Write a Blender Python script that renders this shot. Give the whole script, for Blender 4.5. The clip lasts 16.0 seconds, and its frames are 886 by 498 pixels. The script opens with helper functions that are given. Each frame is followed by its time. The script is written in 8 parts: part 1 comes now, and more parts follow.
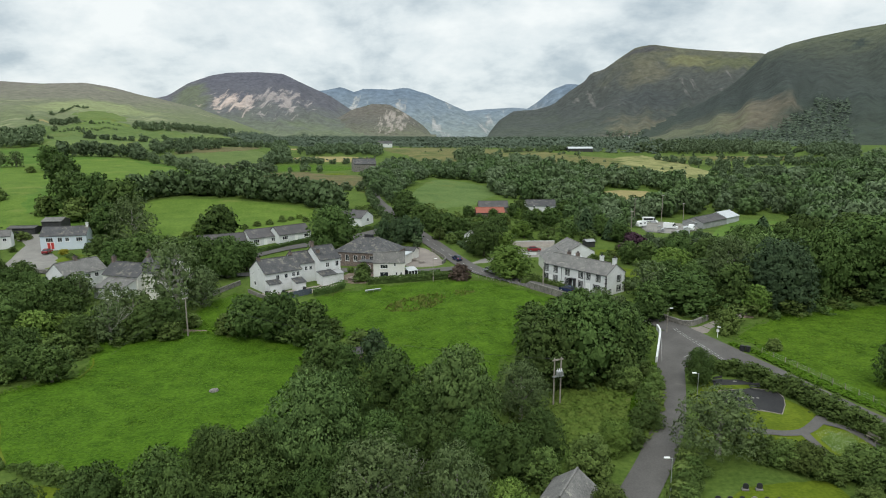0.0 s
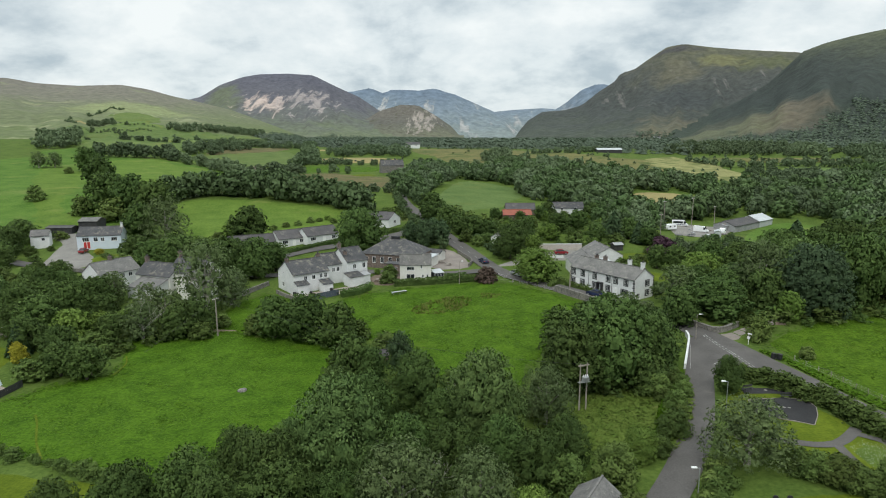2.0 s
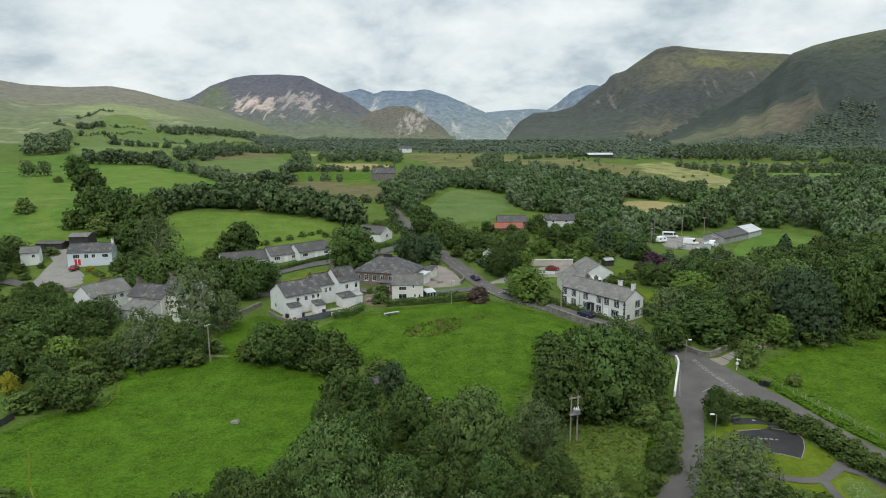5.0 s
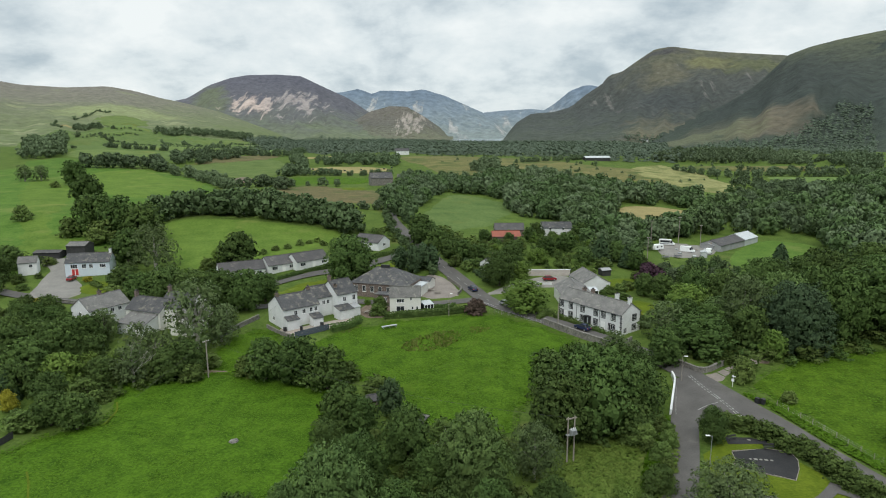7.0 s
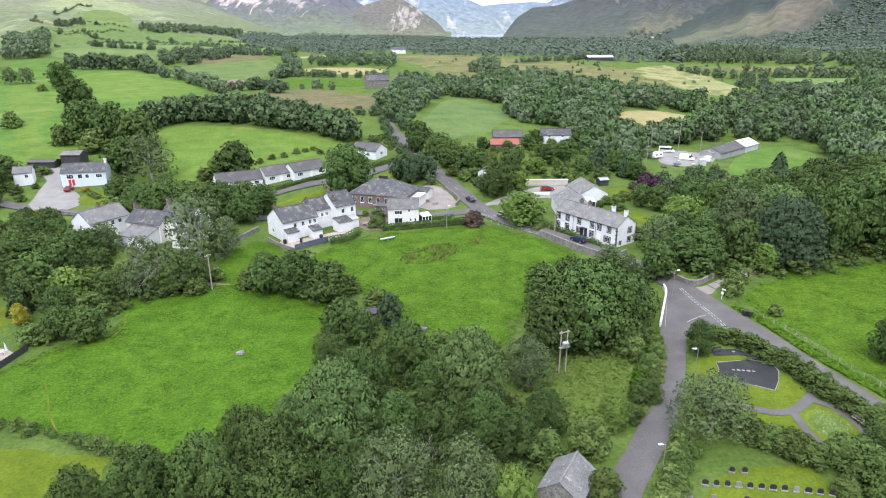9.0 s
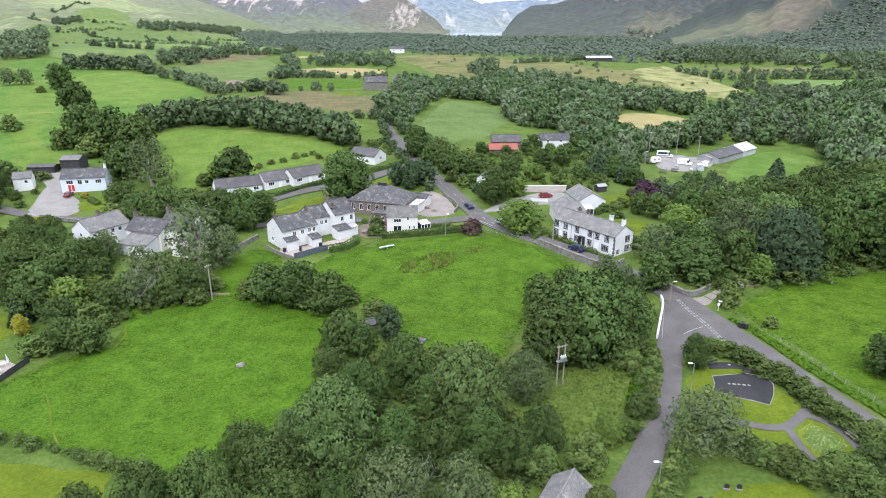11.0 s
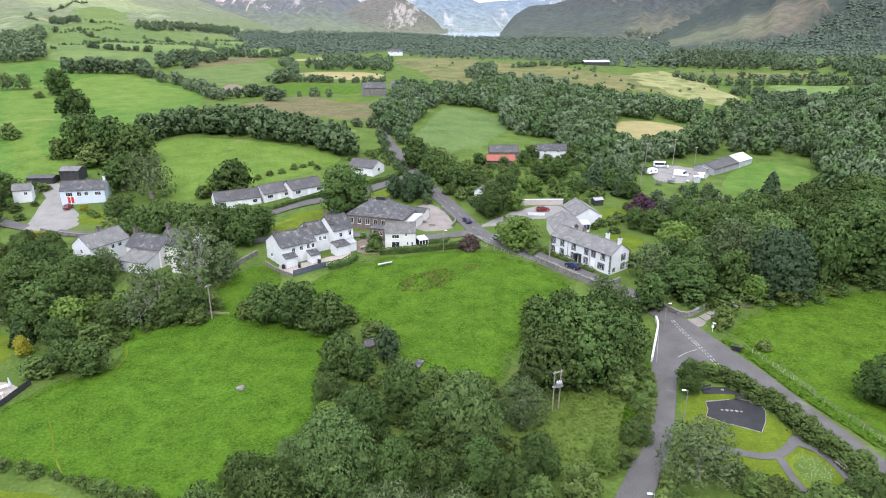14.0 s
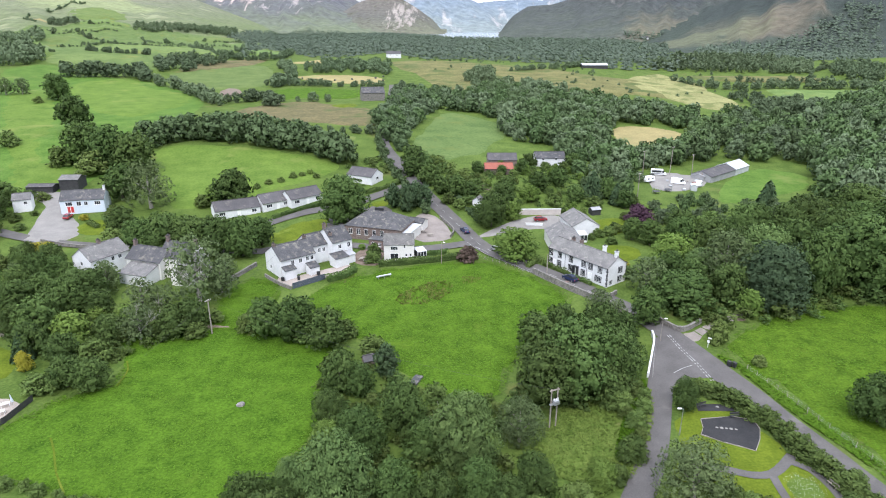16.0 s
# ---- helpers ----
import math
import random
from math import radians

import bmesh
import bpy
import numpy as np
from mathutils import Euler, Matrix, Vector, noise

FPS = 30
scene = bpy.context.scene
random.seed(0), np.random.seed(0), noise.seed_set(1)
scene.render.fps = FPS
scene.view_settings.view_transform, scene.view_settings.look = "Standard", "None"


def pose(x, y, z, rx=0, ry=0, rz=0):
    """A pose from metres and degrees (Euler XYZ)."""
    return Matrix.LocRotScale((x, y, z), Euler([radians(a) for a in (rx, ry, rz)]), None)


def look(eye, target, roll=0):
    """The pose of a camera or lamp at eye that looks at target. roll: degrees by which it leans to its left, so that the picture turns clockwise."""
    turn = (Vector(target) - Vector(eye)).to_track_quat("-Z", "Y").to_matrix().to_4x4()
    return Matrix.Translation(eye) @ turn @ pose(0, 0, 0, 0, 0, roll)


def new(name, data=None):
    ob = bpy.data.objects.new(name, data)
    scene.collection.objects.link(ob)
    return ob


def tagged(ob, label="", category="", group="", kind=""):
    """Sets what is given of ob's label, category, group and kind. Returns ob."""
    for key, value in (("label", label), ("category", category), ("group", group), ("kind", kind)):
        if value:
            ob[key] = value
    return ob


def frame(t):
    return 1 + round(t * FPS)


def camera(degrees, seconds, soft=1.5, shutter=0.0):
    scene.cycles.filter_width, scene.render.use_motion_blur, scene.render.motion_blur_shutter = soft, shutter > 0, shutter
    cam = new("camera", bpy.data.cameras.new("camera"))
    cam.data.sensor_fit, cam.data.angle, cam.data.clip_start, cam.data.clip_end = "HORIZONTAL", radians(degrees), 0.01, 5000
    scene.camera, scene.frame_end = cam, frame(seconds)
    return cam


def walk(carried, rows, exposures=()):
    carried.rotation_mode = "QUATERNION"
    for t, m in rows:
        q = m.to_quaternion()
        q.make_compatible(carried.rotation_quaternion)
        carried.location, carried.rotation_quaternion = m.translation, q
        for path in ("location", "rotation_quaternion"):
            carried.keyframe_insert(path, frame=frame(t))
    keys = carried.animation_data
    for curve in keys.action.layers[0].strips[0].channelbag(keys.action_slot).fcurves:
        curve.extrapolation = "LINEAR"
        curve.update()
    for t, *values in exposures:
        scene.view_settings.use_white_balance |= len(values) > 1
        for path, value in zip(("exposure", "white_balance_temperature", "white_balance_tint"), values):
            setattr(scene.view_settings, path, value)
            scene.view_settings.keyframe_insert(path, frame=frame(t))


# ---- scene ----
from mathutils import geometry

cam = camera(69.85, 16.0, soft=1.05)
PATH = [
    (0, (0.00, 0.00, 37.17), (-0.42, 98.40, 19.38), -0.14),
    (0.5, (0.06, -0.02, 37.14), (-2.75, 98.35, 19.37), -0.14),
    (1, (0.11, -0.02, 37.15), (-3.89, 98.31, 19.42), -0.15),
    (1.5, (0.10, -0.05, 37.21), (-4.48, 98.26, 19.51), -0.16),
    (2, (0.16, -0.07, 37.68), (-4.51, 98.25, 20.00), -0.15),
    (2.5, (0.18, 0.07, 38.39), (-4.22, 98.40, 20.72), -0.14),
    (3, (0.19, 0.25, 39.24), (-3.93, 98.59, 21.61), -0.15),
    (3.5, (0.16, 0.17, 40.19), (-3.74, 98.52, 22.55), -0.13),
    (4, (0.17, 0.11, 41.20), (-3.54, 98.47, 23.52), -0.15),
    (6.5, (0.19, 0.21, 45.35), (-2.90, 98.58, 27.64), -0.19),
    (7, (0.16, 0.19, 46.27), (-2.84, 98.56, 28.52), -0.16),
    (7.5, (0.15, 0.14, 46.85), (-2.76, 98.21, 27.55), -0.16),
    (8, (0.16, 0.04, 47.48), (-2.61, 96.79, 22.38), -0.19),
    (8.5, (0.15, 0.09, 48.31), (-2.51, 95.40, 18.16), -0.19),
    (9, (0.18, 0.12, 49.08), (-2.42, 94.58, 16.37), -0.18),
    (11.5, (0.12, 0.25, 52.71), (-2.20, 94.57, 19.57), -0.03),
    (12, (0.13, 0.29, 53.50), (-2.17, 94.59, 20.31), 0.00),
    (12.5, (0.07, 0.24, 54.24), (-2.15, 94.54, 21.06), 0.05),
    (13, (0.09, 0.37, 55.05), (-2.04, 94.66, 21.82), 0.10),
    (13.5, (0.08, 0.32, 55.87), (-1.98, 94.61, 22.62), 0.16),
    (14, (0.06, 0.41, 56.74), (-1.91, 94.69, 23.45), 0.18),
    (14.5, (0.07, 0.39, 57.59), (-1.84, 94.66, 24.29), 0.20),
    (15, (0.10, 0.35, 58.45), (-1.77, 94.62, 25.13), 0.23),
    (15.5, (0.11, 0.40, 59.33), (-1.69, 94.65, 25.97), 0.22),
    (16, (0.08, 0.45, 60.16), (-1.64, 94.71, 26.80), 0.24),
]
walk(cam, [(t, look(eye, target, roll)) for t, eye, target, roll in PATH],
     [(0.0, 0.0, 6330, 6), (7.2, -0.05, 6330, 6), (7.5, -0.05, 6330, 6), (8.0, 0.15, 6200, 9), (8.5, 0.80, 5980, 14), (9.1, 0.96, 5900, 18), (12.0, 0.88, 5900, 18), (16.0, 0.88, 5900, 18)])

# ---- world and sun ----
SUN_FROM = Vector((-0.10, -0.72, 0.95)).normalized()
world = bpy.data.worlds.new("sky")
scene.world = world
world.use_nodes = True


def wire_world():
    nt = world.node_tree
    n, l = nt.nodes, nt.links
    n.clear()
    out = n.new("ShaderNodeOutputWorld")
    bg = n.new("ShaderNodeBackground")
    sky = n.new("ShaderNodeTexSky")
    sky.sky_type = "NISHITA"
    sky.sun_disc = False
    sky.sun_elevation = math.asin(SUN_FROM.z)
    sky.sun_rotation = math.atan2(SUN_FROM.x, SUN_FROM.y)
    coord = n.new("ShaderNodeTexCoord")
    sep = n.new("ShaderNodeSeparateXYZ")
    l.new(coord.outputs["Generated"], sep.inputs[0])
    # the cloud deck is a flat sheet seen in perspective
    lift = n.new("ShaderNodeMath"); lift.operation = "ADD"; lift.inputs[1].default_value = 0.42
    top = n.new("ShaderNodeMath"); top.operation = "MAXIMUM"; top.inputs[1].default_value = 0.0
    l.new(sep.outputs["Z"], top.inputs[0]); l.new(top.outputs[0], lift.inputs[0])
    dx = n.new("ShaderNodeMath"); dx.operation = "DIVIDE"
    dy = n.new("ShaderNodeMath"); dy.operation = "DIVIDE"
    l.new(sep.outputs["X"], dx.inputs[0]); l.new(lift.outputs[0], dx.inputs[1])
    l.new(sep.outputs["Y"], dy.inputs[0]); l.new(lift.outputs[0], dy.inputs[1])
    com = n.new("ShaderNodeCombineXYZ")
    l.new(dx.outputs[0], com.inputs[0]); l.new(dy.outputs[0], com.inputs[1])
    big = n.new("ShaderNodeTexNoise"); big.inputs["Scale"].default_value = 1.7; big.inputs["Detail"].default_value = 6; big.inputs["Roughness"].default_value = 0.55; big.inputs["Distortion"].default_value = 0.25
    fine = n.new("ShaderNodeTexNoise"); fine.inputs["Scale"].default_value = 5.5; fine.inputs["Detail"].default_value = 7; fine.inputs["Roughness"].default_value = 0.6
    l.new(com.outputs[0], big.inputs["Vector"]); l.new(com.outputs[0], fine.inputs["Vector"])
    shade = n.new("ShaderNodeMix"); shade.data_type = "FLOAT"; shade.inputs[0].default_value = 0.28
    l.new(big.outputs["Fac"], shade.inputs[2]); l.new(fine.outputs["Fac"], shade.inputs[3])
    ramp = n.new("ShaderNodeValToRGB")
    ramp.color_ramp.elements[0].position = 0.41; ramp.color_ramp.elements[0].color = (0.58, 0.66, 0.72, 1)
    ramp.color_ramp.elements[1].position = 0.59; ramp.color_ramp.elements[1].color = (1.13, 1.14, 1.13, 1)
    mid = ramp.color_ramp.elements.new(0.50); mid.color = (0.92, 0.97, 0.99, 1)
    l.new(shade.outputs[0], ramp.inputs[0])
    dim = n.new("ShaderNodeMix"); dim.data_type = "RGBA"; dim.blend_type = "MULTIPLY"; dim.inputs[0].default_value = 1.0
    dim.inputs[7].default_value = (0.09, 0.09, 0.09, 1)
    l.new(sky.outputs[0], dim.inputs[6])
    cover = n.new("ShaderNodeMix"); cover.data_type = "RGBA"; cover.inputs[0].default_value = 0.92
    l.new(dim.outputs[2], cover.inputs[6]); l.new(ramp.outputs[0], cover.inputs[7])
    # an overcast sky grows brighter towards the zenith
    zenith = n.new("ShaderNodeMapRange"); zenith.interpolation_type = "SMOOTHSTEP"
    zenith.inputs[1].default_value, zenith.inputs[2].default_value, zenith.inputs[3].default_value, zenith.inputs[4].default_value = 0.22, 0.95, 1.0, 2.1
    l.new(sep.outputs["Z"], zenith.inputs[0])
    deck = n.new("ShaderNodeVectorMath"); deck.operation = "SCALE"
    l.new(cover.outputs[2], deck.inputs[0]); l.new(zenith.outputs[0], deck.inputs["Scale"])
    l.new(deck.outputs[0], bg.inputs["Color"])
    bg.inputs["Strength"].default_value = 0.88
    l.new(bg.outputs[0], out.inputs["Surface"])


wire_world()
sun = new("sun", bpy.data.lights.new("sun", "SUN"))
sun.data.energy, sun.data.angle, sun.data.color = 1.5, radians(14), (1.0, 0.95, 0.87)
sun.matrix_world = look(SUN_FROM * 400, (0, 0, 0))

# ---- materials ----
def material(name, dark, light, scale=1.0, rough=0.85, fine=None, bump=0.3, metal=0.0, spread=0.0, detail=6.0, stretch=(1, 1, 1), spots=None, spec=0.3, own=False):
    """Two-scale mottling between two colours, with relief. fine: size of the small grain; spread: how far single objects differ;
    spots: (colour, size, share) of a third tone; own: follow the object's own space."""
    m = bpy.data.materials.new(name)
    m.use_nodes = True
    nt = m.node_tree
    n, l = nt.nodes, nt.links
    bsdf = n["Principled BSDF"]
    bsdf.inputs["Roughness"].default_value = rough
    bsdf.inputs["Metallic"].default_value = metal
    bsdf.inputs["Specular IOR Level"].default_value = spec
    coord = n.new("ShaderNodeTexCoord")
    geo = n.new("ShaderNodeNewGeometry")
    place = n.new("ShaderNodeMapping")
    place.inputs["Scale"].default_value = stretch
    l.new(coord.outputs["Object"] if own else geo.outputs["Position"], place.inputs["Vector"])
    a = n.new("ShaderNodeTexNoise"); a.inputs["Scale"].default_value = 1.0 / scale; a.inputs["Detail"].default_value = detail; a.inputs["Roughness"].default_value = 0.6
    b = n.new("ShaderNodeTexNoise"); b.inputs["Scale"].default_value = 1.0 / (fine or scale * 0.13); b.inputs["Detail"].default_value = 4
    l.new(place.outputs[0], a.inputs["Vector"]); l.new(place.outputs[0], b.inputs["Vector"])
    mix = n.new("ShaderNodeMix"); mix.data_type = "FLOAT"; mix.inputs[0].default_value = 0.45
    l.new(a.outputs["Fac"], mix.inputs[2]); l.new(b.outputs["Fac"], mix.inputs[3])
    ramp = n.new("ShaderNodeValToRGB")
    ramp.color_ramp.elements[0].position, ramp.color_ramp.elements[1].position = 0.36, 0.64
    ramp.color_ramp.elements[0].color, ramp.color_ramp.elements[1].color = (*dark, 1), (*light, 1)
    l.new(mix.outputs[0], ramp.inputs[0])
    colour = ramp.outputs[0]
    if spots:
        c = n.new("ShaderNodeTexNoise"); c.inputs["Scale"].default_value = 1.0 / spots[1]; c.inputs["Detail"].default_value = 5; c.inputs["Roughness"].default_value = 0.62
        l.new(place.outputs[0], c.inputs["Vector"])
        gate = n.new("ShaderNodeMapRange")
        gate.inputs[1].default_value, gate.inputs[2].default_value = spots[2], spots[2] + 0.10
        l.new(c.outputs["Fac"], gate.inputs[0])
        over = n.new("ShaderNodeMix"); over.data_type = "RGBA"
        l.new(gate.outputs[0], over.inputs[0]); l.new(colour, over.inputs[6])
        over.inputs[7].default_value = (*spots[0], 1)
        colour = over.outputs[2]
    if spread:
        info = n.new("ShaderNodeObjectInfo")
        hue = n.new("ShaderNodeHueSaturation")
        for ran, (socket, low, high) in enumerate((("Hue", 0.5 - spread * 0.10, 0.5 + spread * 0.10), ("Value", 1 - spread, 1 + spread))):
            r = n.new("ShaderNodeMapRange")
            r.inputs[3].default_value, r.inputs[4].default_value = low, high
            if ran:
                w = n.new("ShaderNodeMath"); w.operation = "MULTIPLY"; w.inputs[1].default_value = 7.31
                f = n.new("ShaderNodeMath"); f.operation = "FRACT"
                l.new(info.outputs["Random"], w.inputs[0]); l.new(w.outputs[0], f.inputs[0]); l.new(f.outputs[0], r.inputs[0])
            else:
                l.new(info.outputs["Random"], r.inputs[0])
            l.new(r.outputs[0], hue.inputs[socket])
        l.new(colour, hue.inputs["Color"])
        colour = hue.outputs[0]
    l.new(colour, bsdf.inputs["Base Color"])
    if bump:
        rise = n.new("ShaderNodeBump"); rise.inputs["Strength"].default_value = bump; rise.inputs["Distance"].default_value = (fine or scale * 0.13) * 0.6
        l.new(mix.outputs[0], rise.inputs["Height"]); l.new(rise.outputs[0], bsdf.inputs["Normal"])
    return m


def leaf_material(name, dark, light, spread=0.38):
    """Leaves: colour differs from leaf to leaf and tree to tree, some light passes through."""
    m = bpy.data.materials.new(name)
    m.use_nodes = True
    n, l = m.node_tree.nodes, m.node_tree.links
    bsdf = n["Principled BSDF"]
    bsdf.inputs["Roughness"].default_value = 0.6
    bsdf.inputs["Specular IOR Level"].default_value = 0.05
    geo, info = n.new("ShaderNodeNewGeometry"), n.new("ShaderNodeObjectInfo")
    patch = n.new("ShaderNodeTexNoise"); patch.inputs["Scale"].default_value = 0.75; patch.inputs["Detail"].default_value = 3
    l.new(geo.outputs["Position"], patch.inputs["Vector"])
    mix = n.new("ShaderNodeMix"); mix.data_type = "FLOAT"; mix.inputs[0].default_value = 0.80
    l.new(geo.outputs["Random Per Island"], mix.inputs[2]); l.new(patch.outputs["Fac"], mix.inputs[3])
    ramp = n.new("ShaderNodeValToRGB")
    ramp.color_ramp.elements[0].position, ramp.color_ramp.elements[1].position = 0.18, 0.78
    ramp.color_ramp.elements[0].color, ramp.color_ramp.elements[1].color = (*dark, 1), (*light, 1)
    l.new(mix.outputs[0], ramp.inputs[0])
    hue = n.new("ShaderNodeHueSaturation")
    rh, rv = n.new("ShaderNodeMapRange"), n.new("ShaderNodeMapRange")
    rh.inputs[3].default_value, rh.inputs[4].default_value = 0.5 - spread * 0.03, 0.5 + spread * 0.04
    rv.inputs[3].default_value, rv.inputs[4].default_value = 1 - spread, 1 + spread
    w = n.new("ShaderNodeMath"); w.operation = "MULTIPLY"; w.inputs[1].default_value = 5.7
    f = n.new("ShaderNodeMath"); f.operation = "FRACT"
    l.new(info.outputs["Random"], w.inputs[0]); l.new(w.outputs[0], f.inputs[0])
    l.new(info.outputs["Random"], rh.inputs[0]); l.new(f.outputs[0], rv.inputs[0])
    l.new(rh.outputs[0], hue.inputs["Hue"]); l.new(rv.outputs[0], hue.inputs["Value"])
    l.new(ramp.outputs[0], hue.inputs["Color"]); l.new(hue.outputs[0], bsdf.inputs["Base Color"])
    thin = n.new("ShaderNodeBsdfTranslucent")
    l.new(hue.outputs[0], thin.inputs["Color"])
    both = n.new("ShaderNodeMixShader"); both.inputs[0].default_value = 0.15
    l.new(bsdf.outputs[0], both.inputs[1]); l.new(thin.outputs[0], both.inputs[2])
    l.new(both.outputs[0], n["Material Output"].inputs["Surface"])
    return m


M = {}
M["rough_grass"] = material("rough_grass", (0.044, 0.076, 0.014), (0.100, 0.142, 0.030), 8.0, 0.95, 0.6, 0.8, detail=10.0, spots=((0.105, 0.110, 0.036), 18.0, 0.60), spec=0.06)
M["pasture"] = material("pasture", (0.028, 0.062, 0.004), (0.080, 0.146, 0.011), 3.6, 0.92, 0.45, 0.8, spread=0.05, detail=10.0, spots=((0.078, 0.126, 0.012), 9.0, 0.62), spec=0.06)
M["pasture_dull"] = material("pasture_dull", (0.066, 0.108, 0.028), (0.132, 0.178, 0.056), 12.0, 0.92, 1.2, 0.5, spread=0.12, detail=9.0, spots=((0.130, 0.150, 0.040), 30.0, 0.58), spec=0.06)
M["hay"] = material("hay", (0.19, 0.165, 0.075), (0.28, 0.235, 0.105), 10.0, 0.92, 1.0, 0.4, spots=((0.19, 0.21, 0.08), 26.0, 0.60), spec=0.06)
M["moor"] = material("moor", (0.082, 0.084, 0.032), (0.170, 0.158, 0.062), 16.0, 0.95, 1.6, 0.5, detail=9.0, spots=((0.070, 0.092, 0.028), 30.0, 0.50), spec=0.06)
M["straw"] = material("straw", (0.140, 0.145, 0.056), (0.265, 0.255, 0.110), 14.0, 0.95, 1.6, 0.5, detail=9.0, spots=((0.120, 0.135, 0.048), 16.0, 0.50), spec=0.06)
M["brown_rough"] = material("brown_rough", (0.075, 0.075, 0.035), (0.15, 0.125, 0.06), 12.0, 0.95, 1.5, 0.5, spots=((0.07, 0.09, 0.03), 20.0, 0.55), spec=0.06)
M["lawn"] = material("lawn", (0.056, 0.084, 0.007), (0.112, 0.144, 0.013), 5.0, 0.9, 0.4, 0.5, detail=9.0, spots=((0.125, 0.160, 0.026), 7.0, 0.6), spec=0.06)
M["meadow"] = material("meadow", (0.052, 0.088, 0.014), (0.098, 0.140, 0.026), 3.0, 0.95, 0.35, 0.8, detail=9.0, spots=((0.13, 0.145, 0.045), 4.0, 0.58), spec=0.06)
M["asphalt"] = material("asphalt", (0.074, 0.069, 0.065), (0.116, 0.109, 0.102), 4.0, 0.92, 0.2, 0.25, detail=9.0, spots=((0.148, 0.138, 0.126), 6.0, 0.60), spec=0.15)
M["paving"] = material("paving", (0.24, 0.205, 0.175), (0.34, 0.295, 0.255), 3.0, 0.9, 0.3, 0.25)
M["gravel"] = material("gravel", (0.15, 0.142, 0.13), (0.235, 0.222, 0.20), 4.0, 0.95, 0.2, 0.4)
M["earth"] = material("earth", (0.10, 0.075, 0.055), (0.19, 0.145, 0.11), 2.0, 0.95, 0.3, 0.5)
M["white_wall"] = material("white_wall", (0.52, 0.53, 0.525), (0.68, 0.685, 0.68), 3.0, 0.9, 0.25, 0.12, own=True)
M["cream_wall"] = material("cream_wall", (0.53, 0.52, 0.475), (0.65, 0.64, 0.60), 3.0, 0.9, 0.25, 0.12, own=True)
M["pale_render"] = material("pale_render", (0.34, 0.30, 0.27), (0.46, 0.42, 0.38), 2.0, 0.9, 0.25, 0.15, own=True)
M["blue_wall"] = material("blue_wall", (0.46, 0.52, 0.58), (0.57, 0.62, 0.67), 3.0, 0.9, 0.25, 0.12, own=True)
M["stone_wall"] = material("stone_wall", (0.085, 0.065, 0.058), (0.235, 0.185, 0.160), 0.6, 0.95, 0.2, 0.9, own=True, detail=8.0)
M["dry_stone"] = material("dry_stone", (0.085, 0.080, 0.072), (0.245, 0.230, 0.205), 0.8, 0.95, 0.2, 0.9)
M["slate"] = material("slate", (0.032, 0.033, 0.036), (0.082, 0.080, 0.080), 1.8, 0.7, 0.22, 0.6, spread=0.10, own=True, detail=9.0, spots=((0.14, 0.13, 0.11), 1.2, 0.54))
M["pale_slate"] = material("pale_slate", (0.085, 0.083, 0.080), (0.175, 0.168, 0.158), 1.8, 0.8, 0.22, 0.6, spread=0.08, own=True, detail=9.0, spots=((0.26, 0.25, 0.215), 1.1, 0.58))
M["tile_roof"] = material("tile_roof", (0.058, 0.056, 0.058), (0.105, 0.098, 0.097), 2.6, 0.85, 0.25, 0.5, spread=0.10, own=True, detail=9.0, spots=((0.14, 0.13, 0.115), 1.5, 0.57))
M["red_sheet"] = material("red_sheet", (0.19, 0.060, 0.040), (0.28, 0.090, 0.058), 2.0, 0.7, 0.3, 0.3, own=True)
M["white_sheet"] = material("white_sheet", (0.36, 0.38, 0.39), (0.50, 0.52, 0.53), 2.0, 0.5, 0.4, 0.2, own=True)
M["grey_sheet"] = material("grey_sheet", (0.22, 0.225, 0.23), (0.33, 0.335, 0.335), 2.5, 0.7, 0.4, 0.3, own=True, spots=((0.25, 0.19, 0.14), 2.0, 0.62))
M["dark_timber"] = material("dark_timber", (0.025, 0.026, 0.028), (0.055, 0.054, 0.052), 1.2, 0.8, 0.15, 0.4, own=True)
M["timber"] = material("timber", (0.17, 0.15, 0.125), (0.29, 0.26, 0.22), 1.0, 0.85, 0.12, 0.4, own=True)
M["pole_wood"] = material("pole_wood", (0.19, 0.165, 0.14), (0.30, 0.27, 0.235), 0.8, 0.9, 0.1, 0.4, own=True)
M["blue_fence"] = material("blue_fence", (0.05, 0.065, 0.085), (0.085, 0.10, 0.125), 1.5, 0.8, 0.2, 0.3, own=True)
M["white_paint"] = material("white_paint", (0.70, 0.70, 0.69), (0.80, 0.80, 0.79), 1.0, 0.5, 0.2, 0.05, own=True)
M["black_paint"] = material("black_paint", (0.018, 0.018, 0.02), (0.035, 0.035, 0.037), 0.8, 0.5, 0.2, 0.1, own=True)
M["red_paint"] = material("red_paint", (0.38, 0.03, 0.03), (0.48, 0.05, 0.045), 1.0, 0.4, 0.2, 0.05, own=True)
M["road_paint"] = material("road_paint", (0.17, 0.165, 0.155), (0.38, 0.375, 0.36), 0.8, 0.8, 0.15, 0.1)
M["glass"] = material("glass", (0.016, 0.019, 0.022), (0.035, 0.040, 0.045), 1.5, 0.06, 0.6, 0.0, spec=0.5, own=True)
M["steel"] = material("steel", (0.35, 0.36, 0.37), (0.48, 0.49, 0.50), 1.0, 0.45, 0.2, 0.1, metal=0.7, own=True)
M["rubber_mat"] = material("rubber_mat", (0.014, 0.014, 0.015), (0.032, 0.031, 0.031), 2.5, 0.85, 0.2, 0.2)
